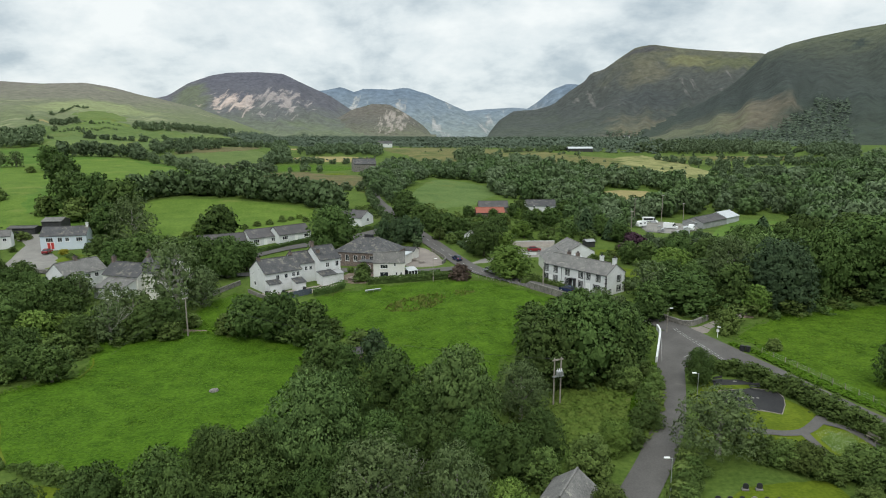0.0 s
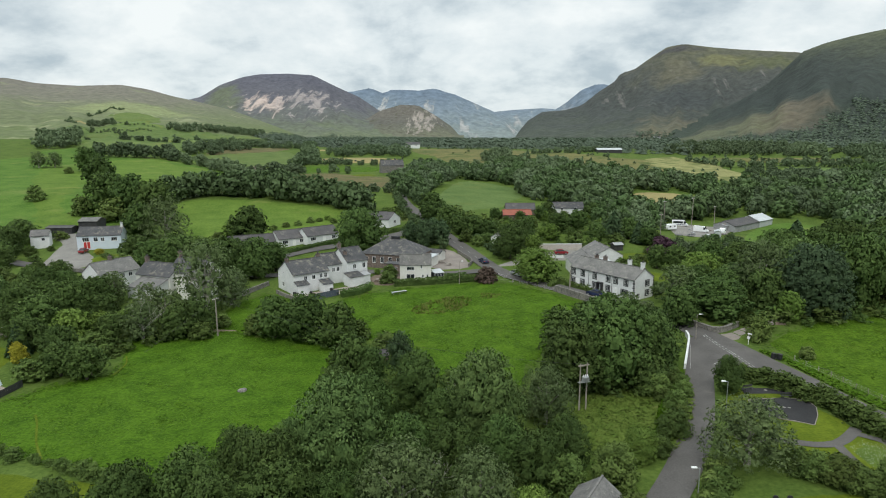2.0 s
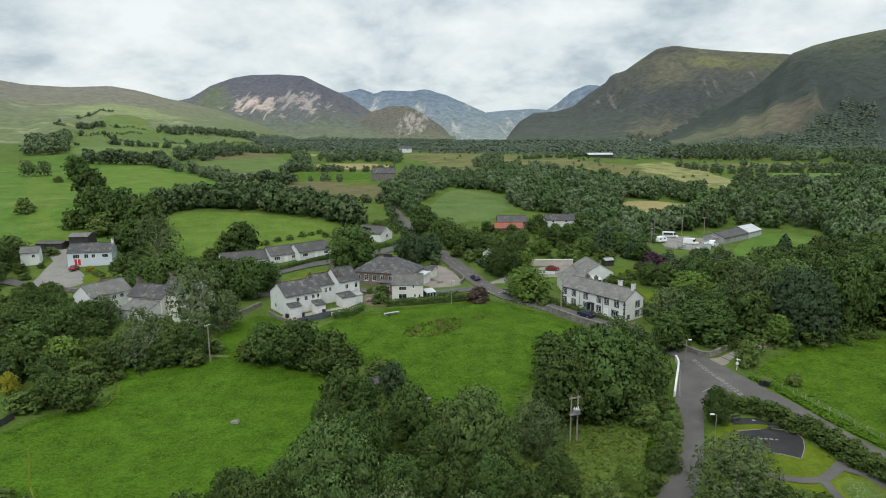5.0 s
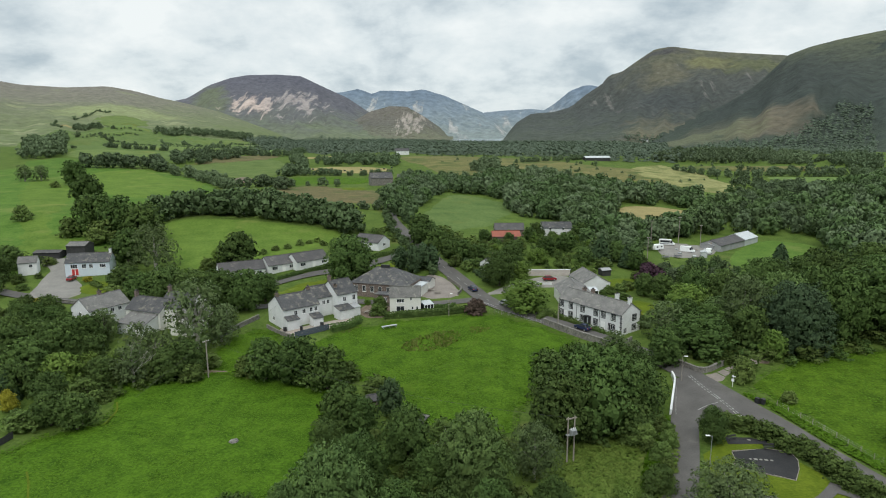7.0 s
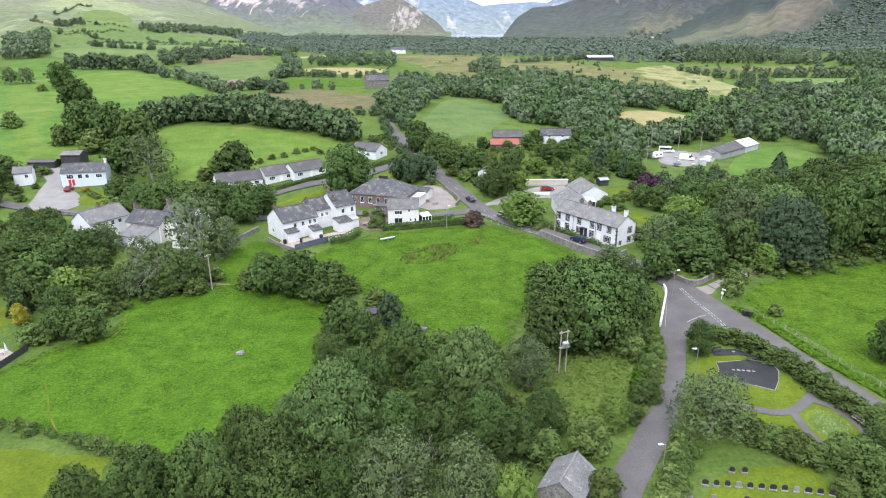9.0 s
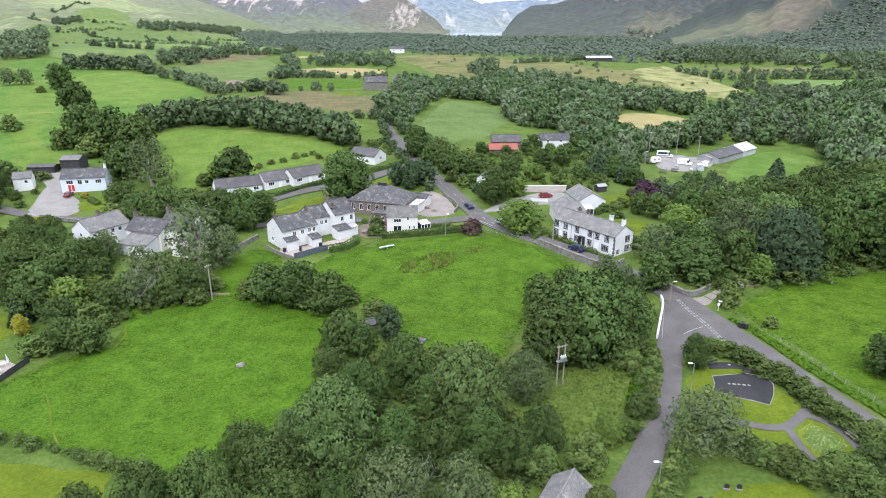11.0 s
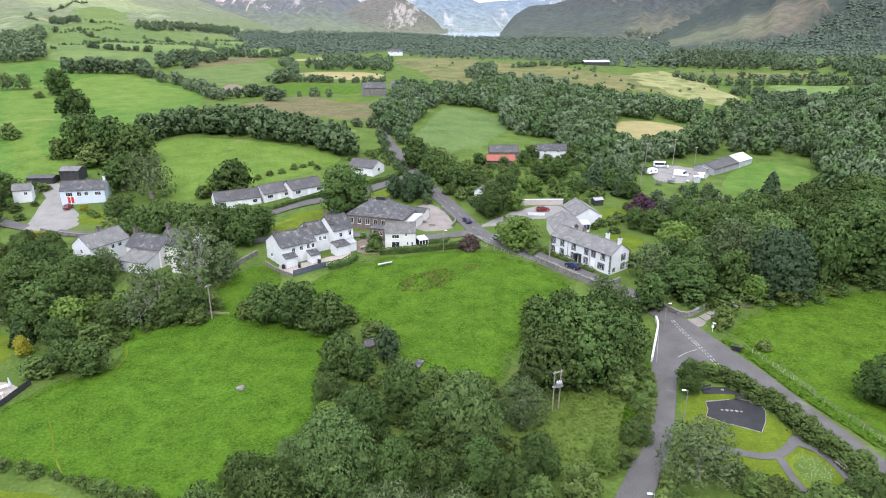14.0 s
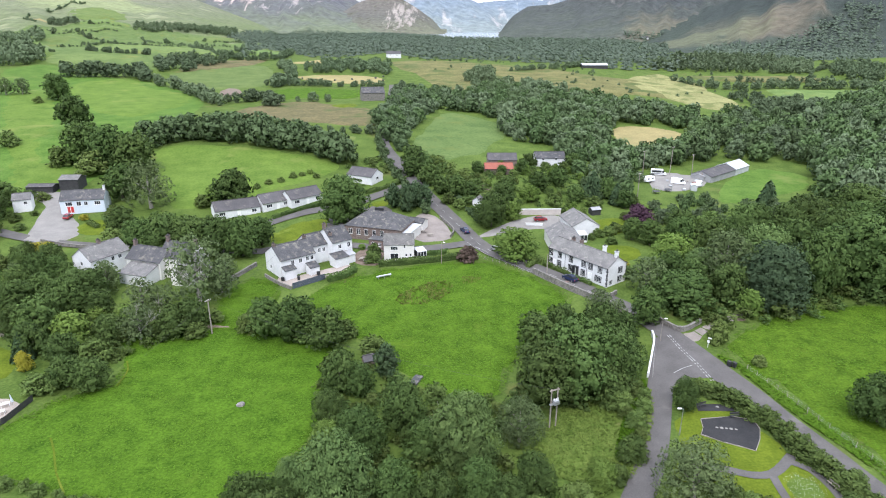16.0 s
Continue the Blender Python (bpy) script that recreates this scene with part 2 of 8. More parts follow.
M["bark"] = material("bark", (0.055, 0.045, 0.035), (0.13, 0.11, 0.09), 0.6, 0.95, 0.12, 0.8, own=True)
M["pale_bark"] = material("pale_bark", (0.20, 0.185, 0.16), (0.34, 0.32, 0.28), 0.6, 0.95, 0.12, 0.6, own=True)
M["water"] = material("water", (0.30, 0.36, 0.40), (0.40, 0.45, 0.48), 60.0, 0.12, 4.0, 0.05, spec=0.5)
M["tyre"] = material("tyre", (0.012, 0.012, 0.012), (0.025, 0.025, 0.025), 0.3, 0.85, 0.1, 0.1, own=True)
M["leaf_oak"] = leaf_material("leaf_oak", (0.025, 0.048, 0.014), (0.106, 0.158, 0.043), 0.22)
M["leaf_ash"] = leaf_material("leaf_ash", (0.043, 0.080, 0.025), (0.158, 0.229, 0.071), 0.15)
M["leaf_thorn"] = leaf_material("leaf_thorn", (0.037, 0.062, 0.017), (0.143, 0.195, 0.052), 0.3)
M["leaf_willow"] = leaf_material("leaf_willow", (0.040, 0.063, 0.023), (0.151, 0.198, 0.080), 0.12)
M["leaf_yellow"] = leaf_material("leaf_yellow", (0.059, 0.105, 0.020), (0.167, 0.239, 0.052), 0.15)
M["leaf_dark"] = leaf_material("leaf_dark", (0.025, 0.049, 0.024), (0.098, 0.148, 0.065), 0.15)
M["leaf_purple"] = leaf_material("leaf_purple", (0.038, 0.021, 0.032), (0.095, 0.052, 0.072), 0.1)


def fell_material(name, bands, low, high, scale, streak=None, spots=None, turn=0.0, blur=0.22, patches=()):
    """Ground cover that changes up the slope: bands of colour from foot to top, runs of scree down the fall line, bare
    patches;
    patches: (colour, middle, end of one half axis, end of the other, strength, streaky) of ragged grass, bracken and
    scree beds, and of painted sunlit slopes."""
    m = bpy.data.materials.new(name)
    m.use_nodes = True
    n, l = m.node_tree.nodes, m.node_tree.links
    bsdf = n["Principled BSDF"]
    bsdf.inputs["Roughness"].default_value, bsdf.inputs["Specular IOR Level"].default_value = 0.95, 0.1
    geo = n.new("ShaderNodeNewGeometry")
    sep = n.new("ShaderNodeSeparateXYZ")
    l.new(geo.outputs["Position"], sep.inputs[0])

    def grain(size, detail, stretch=(1, 1, 1)):
        place = n.new("ShaderNodeMapping")
        place.inputs["Scale"].default_value, place.inputs["Rotation"].default_value = stretch, (0, 0, radians(turn))
        t = n.new("ShaderNodeTexNoise")
        t.inputs["Scale"].default_value, t.inputs["Detail"].default_value, t.inputs["Roughness"].default_value = 1.0 / size, detail, 0.62
        l.new(geo.outputs["Position"], place.inputs["Vector"]), l.new(place.outputs[0], t.inputs["Vector"])
        return t.outputs["Fac"]

    def gate(value, a, b):
        r = n.new("ShaderNodeMapRange")
        r.inputs[1].default_value, r.inputs[2].default_value = a, b
        l.new(value, r.inputs[0])
        return r.outputs[0]

    def times(a, b):
        t = n.new("ShaderNodeMath")
        t.operation = "MULTIPLY"
        l.new(a, t.inputs[0]), l.new(b, t.inputs[1])
        return t.outputs[0]

    def over(share, under, colour):
        x = n.new("ShaderNodeMix")
        x.data_type = "RGBA"
        l.new(share, x.inputs[0]), l.new(under, x.inputs[6])
        x.inputs[7].default_value = (*colour, 1)
        return x.outputs[2]

    height = gate(sep.outputs["Z"], low, high)
    warp = n.new("ShaderNodeMath")
    warp.operation = "MULTIPLY_ADD"
    warp.inputs[1].default_value, warp.inputs[2].default_value = blur * 4, -blur * 2
    l.new(grain(scale * 1.6, 8), warp.inputs[0])
    lift = n.new("ShaderNodeMath")
    l.new(height, lift.inputs[0]), l.new(warp.outputs[0], lift.inputs[1])
    ramp = n.new("ShaderNodeValToRGB")
    for i, (at, colour) in enumerate(bands):
        e = ramp.color_ramp.elements[i] if i < 2 else ramp.color_ramp.elements.new(at)
        e.position, e.color = at, (*colour, 1)
    l.new(lift.outputs[0], ramp.inputs[0])
    colour = ramp.outputs[0]
    if spots:
        tone, size, share = spots
        colour = over(gate(grain(size, 8), share, share + 0.08), colour, tone)
    if streak:
        tone, size, share, a, b = streak
        runs = gate(grain(size, 8, (1.0, 0.16, 0.10)), share, share + 0.07)
        span = times(gate(lift.outputs[0], a, a + 0.2), gate(lift.outputs[0], b, b - 0.12))
        colour = over(times(runs, span), colour, tone)
    ragged, runs = grain(scale * 1.1, 9), grain(scale * 0.36, 9, (1.0, 0.18, 0.10))
    for tone, mid_p, end_a, end_b, strength, streaky in patches:
        frame_m = Matrix(((end_a[0] - mid_p[0], end_b[0] - mid_p[0]), (end_a[1] - mid_p[1], end_b[1] - mid_p[1]))).inverted()
        squares = []
        for row in frame_m:
            dot = n.new("ShaderNodeVectorMath")
            dot.operation = "DOT_PRODUCT"
            dot.inputs[1].default_value = (row[0], row[1], 0)
            l.new(geo.outputs["Position"], dot.inputs[0])
            shift = n.new("ShaderNodeMath")
            shift.operation = "SUBTRACT"
            shift.inputs[1].default_value = row[0] * mid_p[0] + row[1] * mid_p[1]
            l.new(dot.outputs["Value"], shift.inputs[0])
            squares.append(times(shift.outputs[0], shift.outputs[0]))
        far_off = n.new("ShaderNodeMath")
        l.new(squares[0], far_off.inputs[0]), l.new(squares[1], far_off.inputs[1])
        rough_edge = n.new("ShaderNodeMath")
        rough_edge.operation = "MULTIPLY_ADD"
        rough_edge.inputs[1].default_value = 8.0 if streaky else 3.0
        l.new(runs if streaky else ragged, rough_edge.inputs[0]), l.new(far_off.outputs[0], rough_edge.inputs[2])
        base = 4.0 if streaky else 1.5
        share = n.new("ShaderNodeMapRange")
        share.inputs[1].default_value, share.inputs[2].default_value = base + (0.7 if streaky else 1.2), base - (0.3 if streaky else -0.2)
        share.inputs[3].default_value, share.inputs[4].default_value = 0.0, strength
        l.new(rough_edge.outputs[0], share.inputs[0])
        colour = over(share.outputs[0], colour, tone)
    fine = grain(scale * 0.32, 8)
    hue = n.new("ShaderNodeHueSaturation")
    v = n.new("ShaderNodeMapRange")
    v.inputs[1].default_value, v.inputs[2].default_value, v.inputs[3].default_value, v.inputs[4].default_value = 0.3, 0.7, 0.72, 1.30
    l.new(fine, v.inputs[0]), l.new(v.outputs[0], hue.inputs["Value"]), l.new(colour, hue.inputs["Color"])
    l.new(hue.outputs[0], bsdf.inputs["Base Color"])
    rise = n.new("ShaderNodeBump")
    rise.inputs["Strength"].default_value, rise.inputs["Distance"].default_value = 0.6, scale * 0.16
    l.new(fine, rise.inputs["Height"]), l.new(rise.outputs[0], bsdf.inputs["Normal"])
    return m


# second patch is a sunlit stretch of slope, put into the colour
M["fell_green"] = fell_material("fell_green", [(0.0, (0.115, 0.145, 0.060)), (1.0, (0.150, 0.138, 0.118)), (0.45, (0.135, 0.148, 0.088)), (0.75, (0.150, 0.148, 0.108))], 30, 210, 60.0, spots=((0.20, 0.215, 0.12), 110.0, 0.58), patches=[((0.15, 0.142, 0.115), (-1267, 2011), (-900, 2200), (-1400, 2300), 0.6, False), ((0.22, 0.25, 0.115), (-896, 1682), (-781, 1839), (-996, 1873), 0.7, False)])
M["fell_scree"] = fell_material("fell_scree", [(0.0, (0.120, 0.140, 0.086)), (1.0, (0.086, 0.086, 0.106)), (0.22, (0.105, 0.112, 0.098)), (0.5, (0.098, 0.098, 0.110))], 30, 370, 80.0, turn=18, blur=0.16, patches=[((0.108, 0.124, 0.072), (-1236, 3154), (-1077, 2984), (-1290, 3420), 0.8, False), ((0.4, 0.325, 0.285), (-1003, 3044), (-869, 3044), (-1054, 3208), 0.95, True), ((0.3, 0.265, 0.25), (-777, 3108), (-632, 3208), (-832, 3340), 0.8, True)])
M["fell_knott"] = fell_material("fell_knott", [(0.0, (0.125, 0.128, 0.086)), (1.0, (0.112, 0.104, 0.090)), (0.4, (0.100, 0.098, 0.084)), (0.7, (0.115, 0.106, 0.090))], 30, 190, 55.0, turn=18, blur=0.16, spots=((0.090, 0.090, 0.066), 60.0, 0.55), patches=[((0.27, 0.24, 0.21), (-235, 2991), (-149, 3103), (-250, 3182), 0.9, True)])
# cloud shadow is mixed into these tones; the third patch paints a sunlit top
M["fell_dark"] = fell_material("fell_dark", [(0.0, (0.062, 0.072, 0.056)), (1.0, (0.100, 0.100, 0.066)), (0.28, (0.054, 0.060, 0.056)), (0.62, (0.062, 0.066, 0.060))], 30, 350, 60.0, streak=((0.125, 0.120, 0.110), 34.0, 0.58, 0.25, 0.8), turn=-35, patches=[((0.085, 0.092, 0.05), (982, 2243), (1130, 2180), (1009, 2309), 0.9, False), ((0.112, 0.106, 0.072), (693, 2269), (779, 2244), (717, 2357), 0.7, False), ((0.128, 0.126, 0.066), (855, 2302), (939, 2274), (873, 2354), 0.9, False), ((0.048, 0.047, 0.054), (733, 2416), (836, 2391), (742, 2446), 0.8, False), ((0.046, 0.052, 0.052), (653, 2064), (755, 2012), (681, 2162), 0.7, False), ((0.135, 0.122, 0.08), (590, 1620), (760, 1500), (660, 1900), 0.8, False), ((0.105, 0.112, 0.066), (440, 1260), (560, 1190), (490, 1421), 0.8, False)])
M["fell_spur"] = fell_material("fell_spur", [(0.0, (0.042, 0.054, 0.040)), (1.0, (0.084, 0.092, 0.058)), (0.30, (0.040, 0.049, 0.043)), (0.70, (0.050, 0.058, 0.048))], 30, 290, 55.0, spots=((0.036, 0.046, 0.040), 80.0, 0.57), blur=0.12, patches=[((0.072, 0.074, 0.054), (520, 1330), (600, 1260), (600, 1520), 0.8, False), ((0.122, 0.104, 0.074), (540, 1170), (610, 1130), (590, 1290), 0.85, False), ((0.105, 0.112, 0.066), (440, 1260), (560, 1190), (490, 1421), 0.8, False), ((0.032, 0.039, 0.036), (720, 1560), (860, 1450), (800, 1830), 0.6, False)])
# bluish bands carry the distance haze in the colour itself
M["fell_far_haze"] = fell_material("fell_far_haze", [(0.0, (0.175, 0.205, 0.200)), (1.0, (0.120, 0.155, 0.200)), (0.5, (0.155, 0.190, 0.220))], 40, 330, 120.0, streak=((0.30, 0.30, 0.29), 90.0, 0.55, -0.2, 0.8))
M["grass_blade"] = leaf_material("grass_blade", (0.046, 0.098, 0.006), (0.084, 0.154, 0.012), 0.05)
M["rush_blade"] = leaf_material("rush_blade", (0.075, 0.100, 0.020), (0.150, 0.165, 0.045), 0.05)
M["blossom_yellow"] = leaf_material("blossom_yellow", (0.19, 0.18, 0.018), (0.36, 0.33, 0.045), 0.1)
M["car_blue"] = material("car_blue", (0.012, 0.020, 0.055), (0.018, 0.028, 0.070), 2.0, 0.22, 0.5, 0.0, spec=0.6, own=True)
M["car_silver"] = material("car_silver", (0.36, 0.37, 0.38), (0.42, 0.43, 0.44), 2.0, 0.28, 0.5, 0.0, metal=0.6, own=True)
M["car_red"] = material("car_red", (0.17, 0.010, 0.014), (0.22, 0.015, 0.02), 2.0, 0.25, 0.5, 0.0, spec=0.6, own=True)
M["van_white"] = material("van_white", (0.70, 0.71, 0.71), (0.78, 0.79, 0.79), 2.0, 0.35, 0.5, 0.0, own=True)
M["red_tarmac"] = material("red_tarmac", (0.24, 0.13, 0.11), (0.31, 0.18, 0.15), 2.0, 0.9, 0.3, 0.2)
M["leaf_wood"] = leaf_material("leaf_wood", (0.050, 0.080, 0.034), (0.114, 0.161, 0.070), 0.1)
M["grit"] = material("grit", (0.155, 0.135, 0.120), (0.235, 0.205, 0.180), 2.5, 0.95, 0.25, 0.4, detail=8.0)
M["meadow_blade"] = leaf_material("meadow_blade", (0.060, 0.100, 0.016), (0.120, 0.158, 0.034), 0.05)
M["leaf_russet"] = leaf_material("leaf_russet", (0.060, 0.045, 0.036), (0.150, 0.110, 0.085), 0.1)
M["bale_wrap"] = material("bale_wrap", (0.03, 0.035, 0.03), (0.06, 0.065, 0.06), 0.8, 0.4, 0.2, 0.2, own=True)

M["leaf_grove"] = leaf_material("leaf_grove", (0.059, 0.100, 0.037), (0.126, 0.188, 0.072), 0.1)
# far leaves mixed paler and bluer, with the haze put into the colour
M["leaf_far_haze"] = leaf_material("leaf_far_haze", (0.070, 0.100, 0.053), (0.142, 0.188, 0.096), 0.2)
M["dead_wood"] = material("dead_wood", (0.26, 0.24, 0.21), (0.40, 0.38, 0.34), 0.5, 0.9, 0.1, 0.4, own=True)
# conifer green lightened the same way, haze included in the colour
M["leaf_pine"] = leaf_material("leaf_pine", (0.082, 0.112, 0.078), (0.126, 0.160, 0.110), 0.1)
M["leaf_deep"] = leaf_material("leaf_deep", (0.024, 0.044, 0.023), (0.085, 0.123, 0.058), 0.1)
M["pasture_far"] = material("pasture_far", (0.050, 0.098, 0.014), (0.106, 0.166, 0.030), 9.0, 0.92, 0.8, 0.6, spread=0.10, detail=10.0, spots=((0.125, 0.160, 0.040), 22.0, 0.58), spec=0.06)

# ---- helpers for meshes ----
def part(name, bm, mat, parent=None, label="", smooth=False):
    """Links a bmesh as one mesh object, under a parent where there is one."""
    me = bpy.data.meshes.new(name)
    bm.to_mesh(me)
    bm.free()
    for m in mat if isinstance(mat, (list, tuple)) else (mat,):
        me.materials.append(m)
    if smooth:
        me.shade_smooth()
    ob = new(name, me)
    ob.parent = parent
    if label:
        ob["label"] = label
    return ob


def mesh_of(name, verts, faces, mat, smooth=False):
    me = bpy.data.meshes.new(name)
    me.from_pydata(verts, [], faces)
    me.update()
    for m in mat if isinstance(mat, (list, tuple)) else (mat,):
        me.materials.append(m)
    if smooth:
        me.shade_smooth()
    return me


def add_box(bm, x0, x1, y0, y1, z0, z1, bevel=0.0):
    r = bmesh.ops.create_cube(bm, size=1.0, matrix=Matrix.LocRotScale(((x0 + x1) / 2, (y0 + y1) / 2, (z0 + z1) / 2), None, (abs(x1 - x0), abs(y1 - y0), abs(z1 - z0))))
    if bevel:
        edges = list({e for v in r["verts"] for e in v.link_edges})
        bmesh.ops.bevel(bm, geom=edges, offset=bevel, segments=1, affect="EDGES")
    return r["verts"]


def box(x0, x1, y0, y1, z0, z1, bevel=0.0):
    bm = bmesh.new()
    add_box(bm, x0, x1, y0, y1, z0, z1, bevel)
    return bm


def rod(bm, a, b, r0, r1=None, sides=8):
    a, b = Vector(a), Vector(b)
    m = Matrix.Translation((a + b) / 2) @ (b - a).to_track_quat("Z", "Y").to_matrix().to_4x4()
    bmesh.ops.create_cone(bm, cap_ends=True, segments=sides, radius1=r0, radius2=r0 if r1 is None else r1, depth=(b - a).length, matrix=m)


# ---- the ground ----
def sm(a, b, v):
    t = min(1.0, max(0.0, (v - a) / (b - a)))
    return t * t * (3 - 2 * t)


def valley(x, y):
    """Height of the valley floor."""
    z = -3.6 + 3.6 * sm(95, 165, y) + 2.1 * sm(18, 46, x) * (1 - sm(112, 165, y)) + 0.5 * sm(20, 60, x) * sm(30, 70, y) * (1 - sm(100, 140, y))
    z += 5.0 * sm(180, 240, y) * (1 - sm(20, 90, x)) * (1 - sm(330, 560, y))
    z += 5.0 * sm(235, 290, y) * (1 - sm(-60, 20, x)) * (1 - sm(300, 560, y))
    z -= 2.2 * sm(60, 120, x) * sm(200, 265, y) * (1 - sm(285, 340, y))
    z += 21 * sm(250, 700, y) * (1 - 0.4 * sm(100, 200, x) * (1 - sm(500, 800, y)))
    z += 14 * sm(-150, -420, x) * sm(260, 520, y) * (1 - sm(650, 1100, y))
    return z


# Fells round the valley: bearing and slope of the skyline in degrees, distance of foot and ridge, material slot.
FELLS = [
    ("west", 950, 2700, 1, [(-60, 4.6), (-41.4, 4.28), (-36.3, 4.17), (-34.6, 3.88), (-31.7, 3.78), (-29.0, 3.96), (-27.1, 3.67), (-25.0, 3.1), (-23.8, 2.86), (-20.7, 2.08), (-17.1, 0.69), (-13.4, -0.9)]),
    ("scree", 2500, 3700, 2, [(-27.6, 1.6), (-25.1, 2.66), (-23.1, 3.14), (-21.5, 4.17), (-19.7, 4.84), (-18.3, 5.1), (-16.0, 5.2), (-13.9, 5.1), (-12.7, 4.51), (-11.3, 3.86), (-10.1, 3.34), (-8.4, 2.2), (-6.4, 1.22), (-3.4, -0.5)]),
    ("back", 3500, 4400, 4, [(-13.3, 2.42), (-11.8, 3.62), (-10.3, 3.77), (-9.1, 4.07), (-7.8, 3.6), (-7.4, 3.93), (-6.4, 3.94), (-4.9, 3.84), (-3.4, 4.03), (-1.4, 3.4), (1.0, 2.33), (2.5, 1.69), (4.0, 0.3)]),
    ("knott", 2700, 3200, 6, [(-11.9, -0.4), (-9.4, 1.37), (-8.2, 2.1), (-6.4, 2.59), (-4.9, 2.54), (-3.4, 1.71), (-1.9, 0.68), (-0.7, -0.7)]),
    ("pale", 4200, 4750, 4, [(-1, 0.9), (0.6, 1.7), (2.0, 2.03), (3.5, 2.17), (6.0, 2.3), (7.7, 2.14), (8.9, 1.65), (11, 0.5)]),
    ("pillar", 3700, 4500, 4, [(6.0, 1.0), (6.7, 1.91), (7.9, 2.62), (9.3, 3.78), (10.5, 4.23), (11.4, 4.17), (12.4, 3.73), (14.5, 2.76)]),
    ("crag", 1750, 2550, 3, [(3.3, -0.9), (4.1, 0.37), (4.8, 1.19), (6.0, 1.91), (7.0, 2.0), (7.9, 2.04), (9.4, 2.46), (10.7, 3.53), (12.1, 4.43), (12.5, 5.07), (13.5, 5.27), (14.8, 6.18), (16.1, 7.02), (17.4, 7.18), (19.5, 6.82), (21.6, 6.54), (25.6, 6.11), (30.1, 5.23)]),
    ("spur", 1050, 1950, 5, [(15.1, -0.9), (17.8, 0.41), (19.9, 1.58), (21.9, 2.62), (23.8, 3.87), (25.3, 5.42), (26.0, 6.13), (27.4, 6.64), (29.2, 7.03), (31.5, 7.39), (34.1, 7.67), (37.4, 7.78), (60, 7.4)]),
]
WATER_Z = 21.4


def fells(x, y):
    """Height of the fells above all, and the slot of the highest one."""
    r, az = math.hypot(x, y), math.degrees(math.atan2(x, y))
    best, slot = -99.0, 0
    if r < 900:
        return best, slot
    for name, foot, ridge, mat, line in FELLS:
        if not line[0][0] <= az <= line[-1][0]:
            continue
        slope = np.interp(az, [p[0] for p in line], [p[1] for p in line])
        crest = 40 + math.tan(radians(slope)) * ridge
        t = (r - foot) / (ridge - foot)
        if t <= 0 or crest < 20:
            continue
        rise = t ** 1.35 if t < 1 else 1 - 0.5 * sm(1.04, 2.0, t)
        p = Vector((x / 420, y / 420, 3.1))
        gully = noise.fractal(p, 0.9, 2.1, 6) * 0.5 + 0.5 * (abs(noise.noise(Vector((az * 0.9, r / 900, 1.7)))) - 0.25)
        z = 20 + (crest - 20) * rise + gully * (crest - 20) * (0.17 if name == "west" else 0.30) * (math.sin(math.pi * min(1, t)) ** 0.7 if t < 1 else 0)
        if z > best:
            best, slot = z, mat
    return best, slot


def land(x, y):
    z = valley(x, y)
    b, _ = fells(x, y)
    return max(z, b)


def in_lake(x, y):
    r, az = math.hypot(x, y), math.degrees(math.atan2(x, y))
    return 1950 < r < 3400 and -1.5 - (r - 2100) * 0.004 < az < 6.5


def build_ground():
    bearings = sorted(set([round(-46 + 0.4 * i, 2) for i in range(231)] + list(range(-180, -46, 6)) + list(range(48, 180, 6))))
    rings = [14 * 1.0228 ** i for i in range(261)]
    verts, faces, slots = [(0, 0, valley(0, 0))], [], []
    n = len(bearings)
    kind = [0]
    for r in rings:
        for b in bearings:
            x, y = r * math.sin(radians(b)), r * math.cos(radians(b))
            z, s = valley(x, y), 0
            f, fs = fells(x, y)
            if f > z:
                z, s = f, fs
            if in_lake(x, y) and s == 0:
                z = min(z, WATER_Z - 2.5)
            verts.append((x, y, z)), kind.append(s)
    for j in range(n):
        faces.append((0, 1 + (j + 1) % n, 1 + j)), slots.append(0)
    for i in range(len(rings) - 1):
        for j in range(n):
            a, b = 1 + i * n + j, 1 + i * n + (j + 1) % n
            faces.append((a, b, b + n, a + n)), slots.append(max(kind[a], kind[b + n]))
    me = mesh_of("ground", verts, faces, [M["rough_grass"], M["fell_green"], M["fell_scree"], M["fell_dark"], M["fell_far_haze"], M["fell_spur"], M["fell_knott"]], True)
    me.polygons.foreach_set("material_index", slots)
    tagged(new("ground", me), "rough green valley ground rising to bare fells", "ground", kind="structure")
    bm = bmesh.new()
    for i in range(12):
        for b in range(-16, 14, 2):
            quad = [bm.verts.new((r * math.sin(radians(c)), r * math.cos(radians(c)), WATER_Z)) for r, c in ((1950 + 130 * i, b / 2), (1950 + 130 * i, b / 2 + 1), (2080 + 130 * i, b / 2 + 1), (2080 + 130 * i, b / 2))]
            bm.faces.new(quad)
    bmesh.ops.remove_doubles(bm, verts=bm.verts, dist=0.01)
    tagged(part("water", bm, M["water"]), "pale grey lake between the fells", "lake", kind="structure")


build_ground()


def soften(outline, step, wobble, rounds=1):
    """The outline with rounded corners and a slightly uneven edge."""
    pts = [Vector(p) for p in outline]
    for _ in range(rounds):
        pts = [q for a, b in zip(pts, pts[1:] + pts[:1]) for q in (a.lerp(b, 0.25), a.lerp(b, 0.75))]
    out = []
    for a, b in zip(pts, pts[1:] + pts[:1]):
        k = max(1, int((b - a).length / step))
        for i in range(k):
            p = a.lerp(b, i / k)
            s = noise.noise_vector(Vector((p.x / 4, p.y / 4, 0.5)))
            out.append(p + Vector((s.x, s.y)) * wobble)
    return out


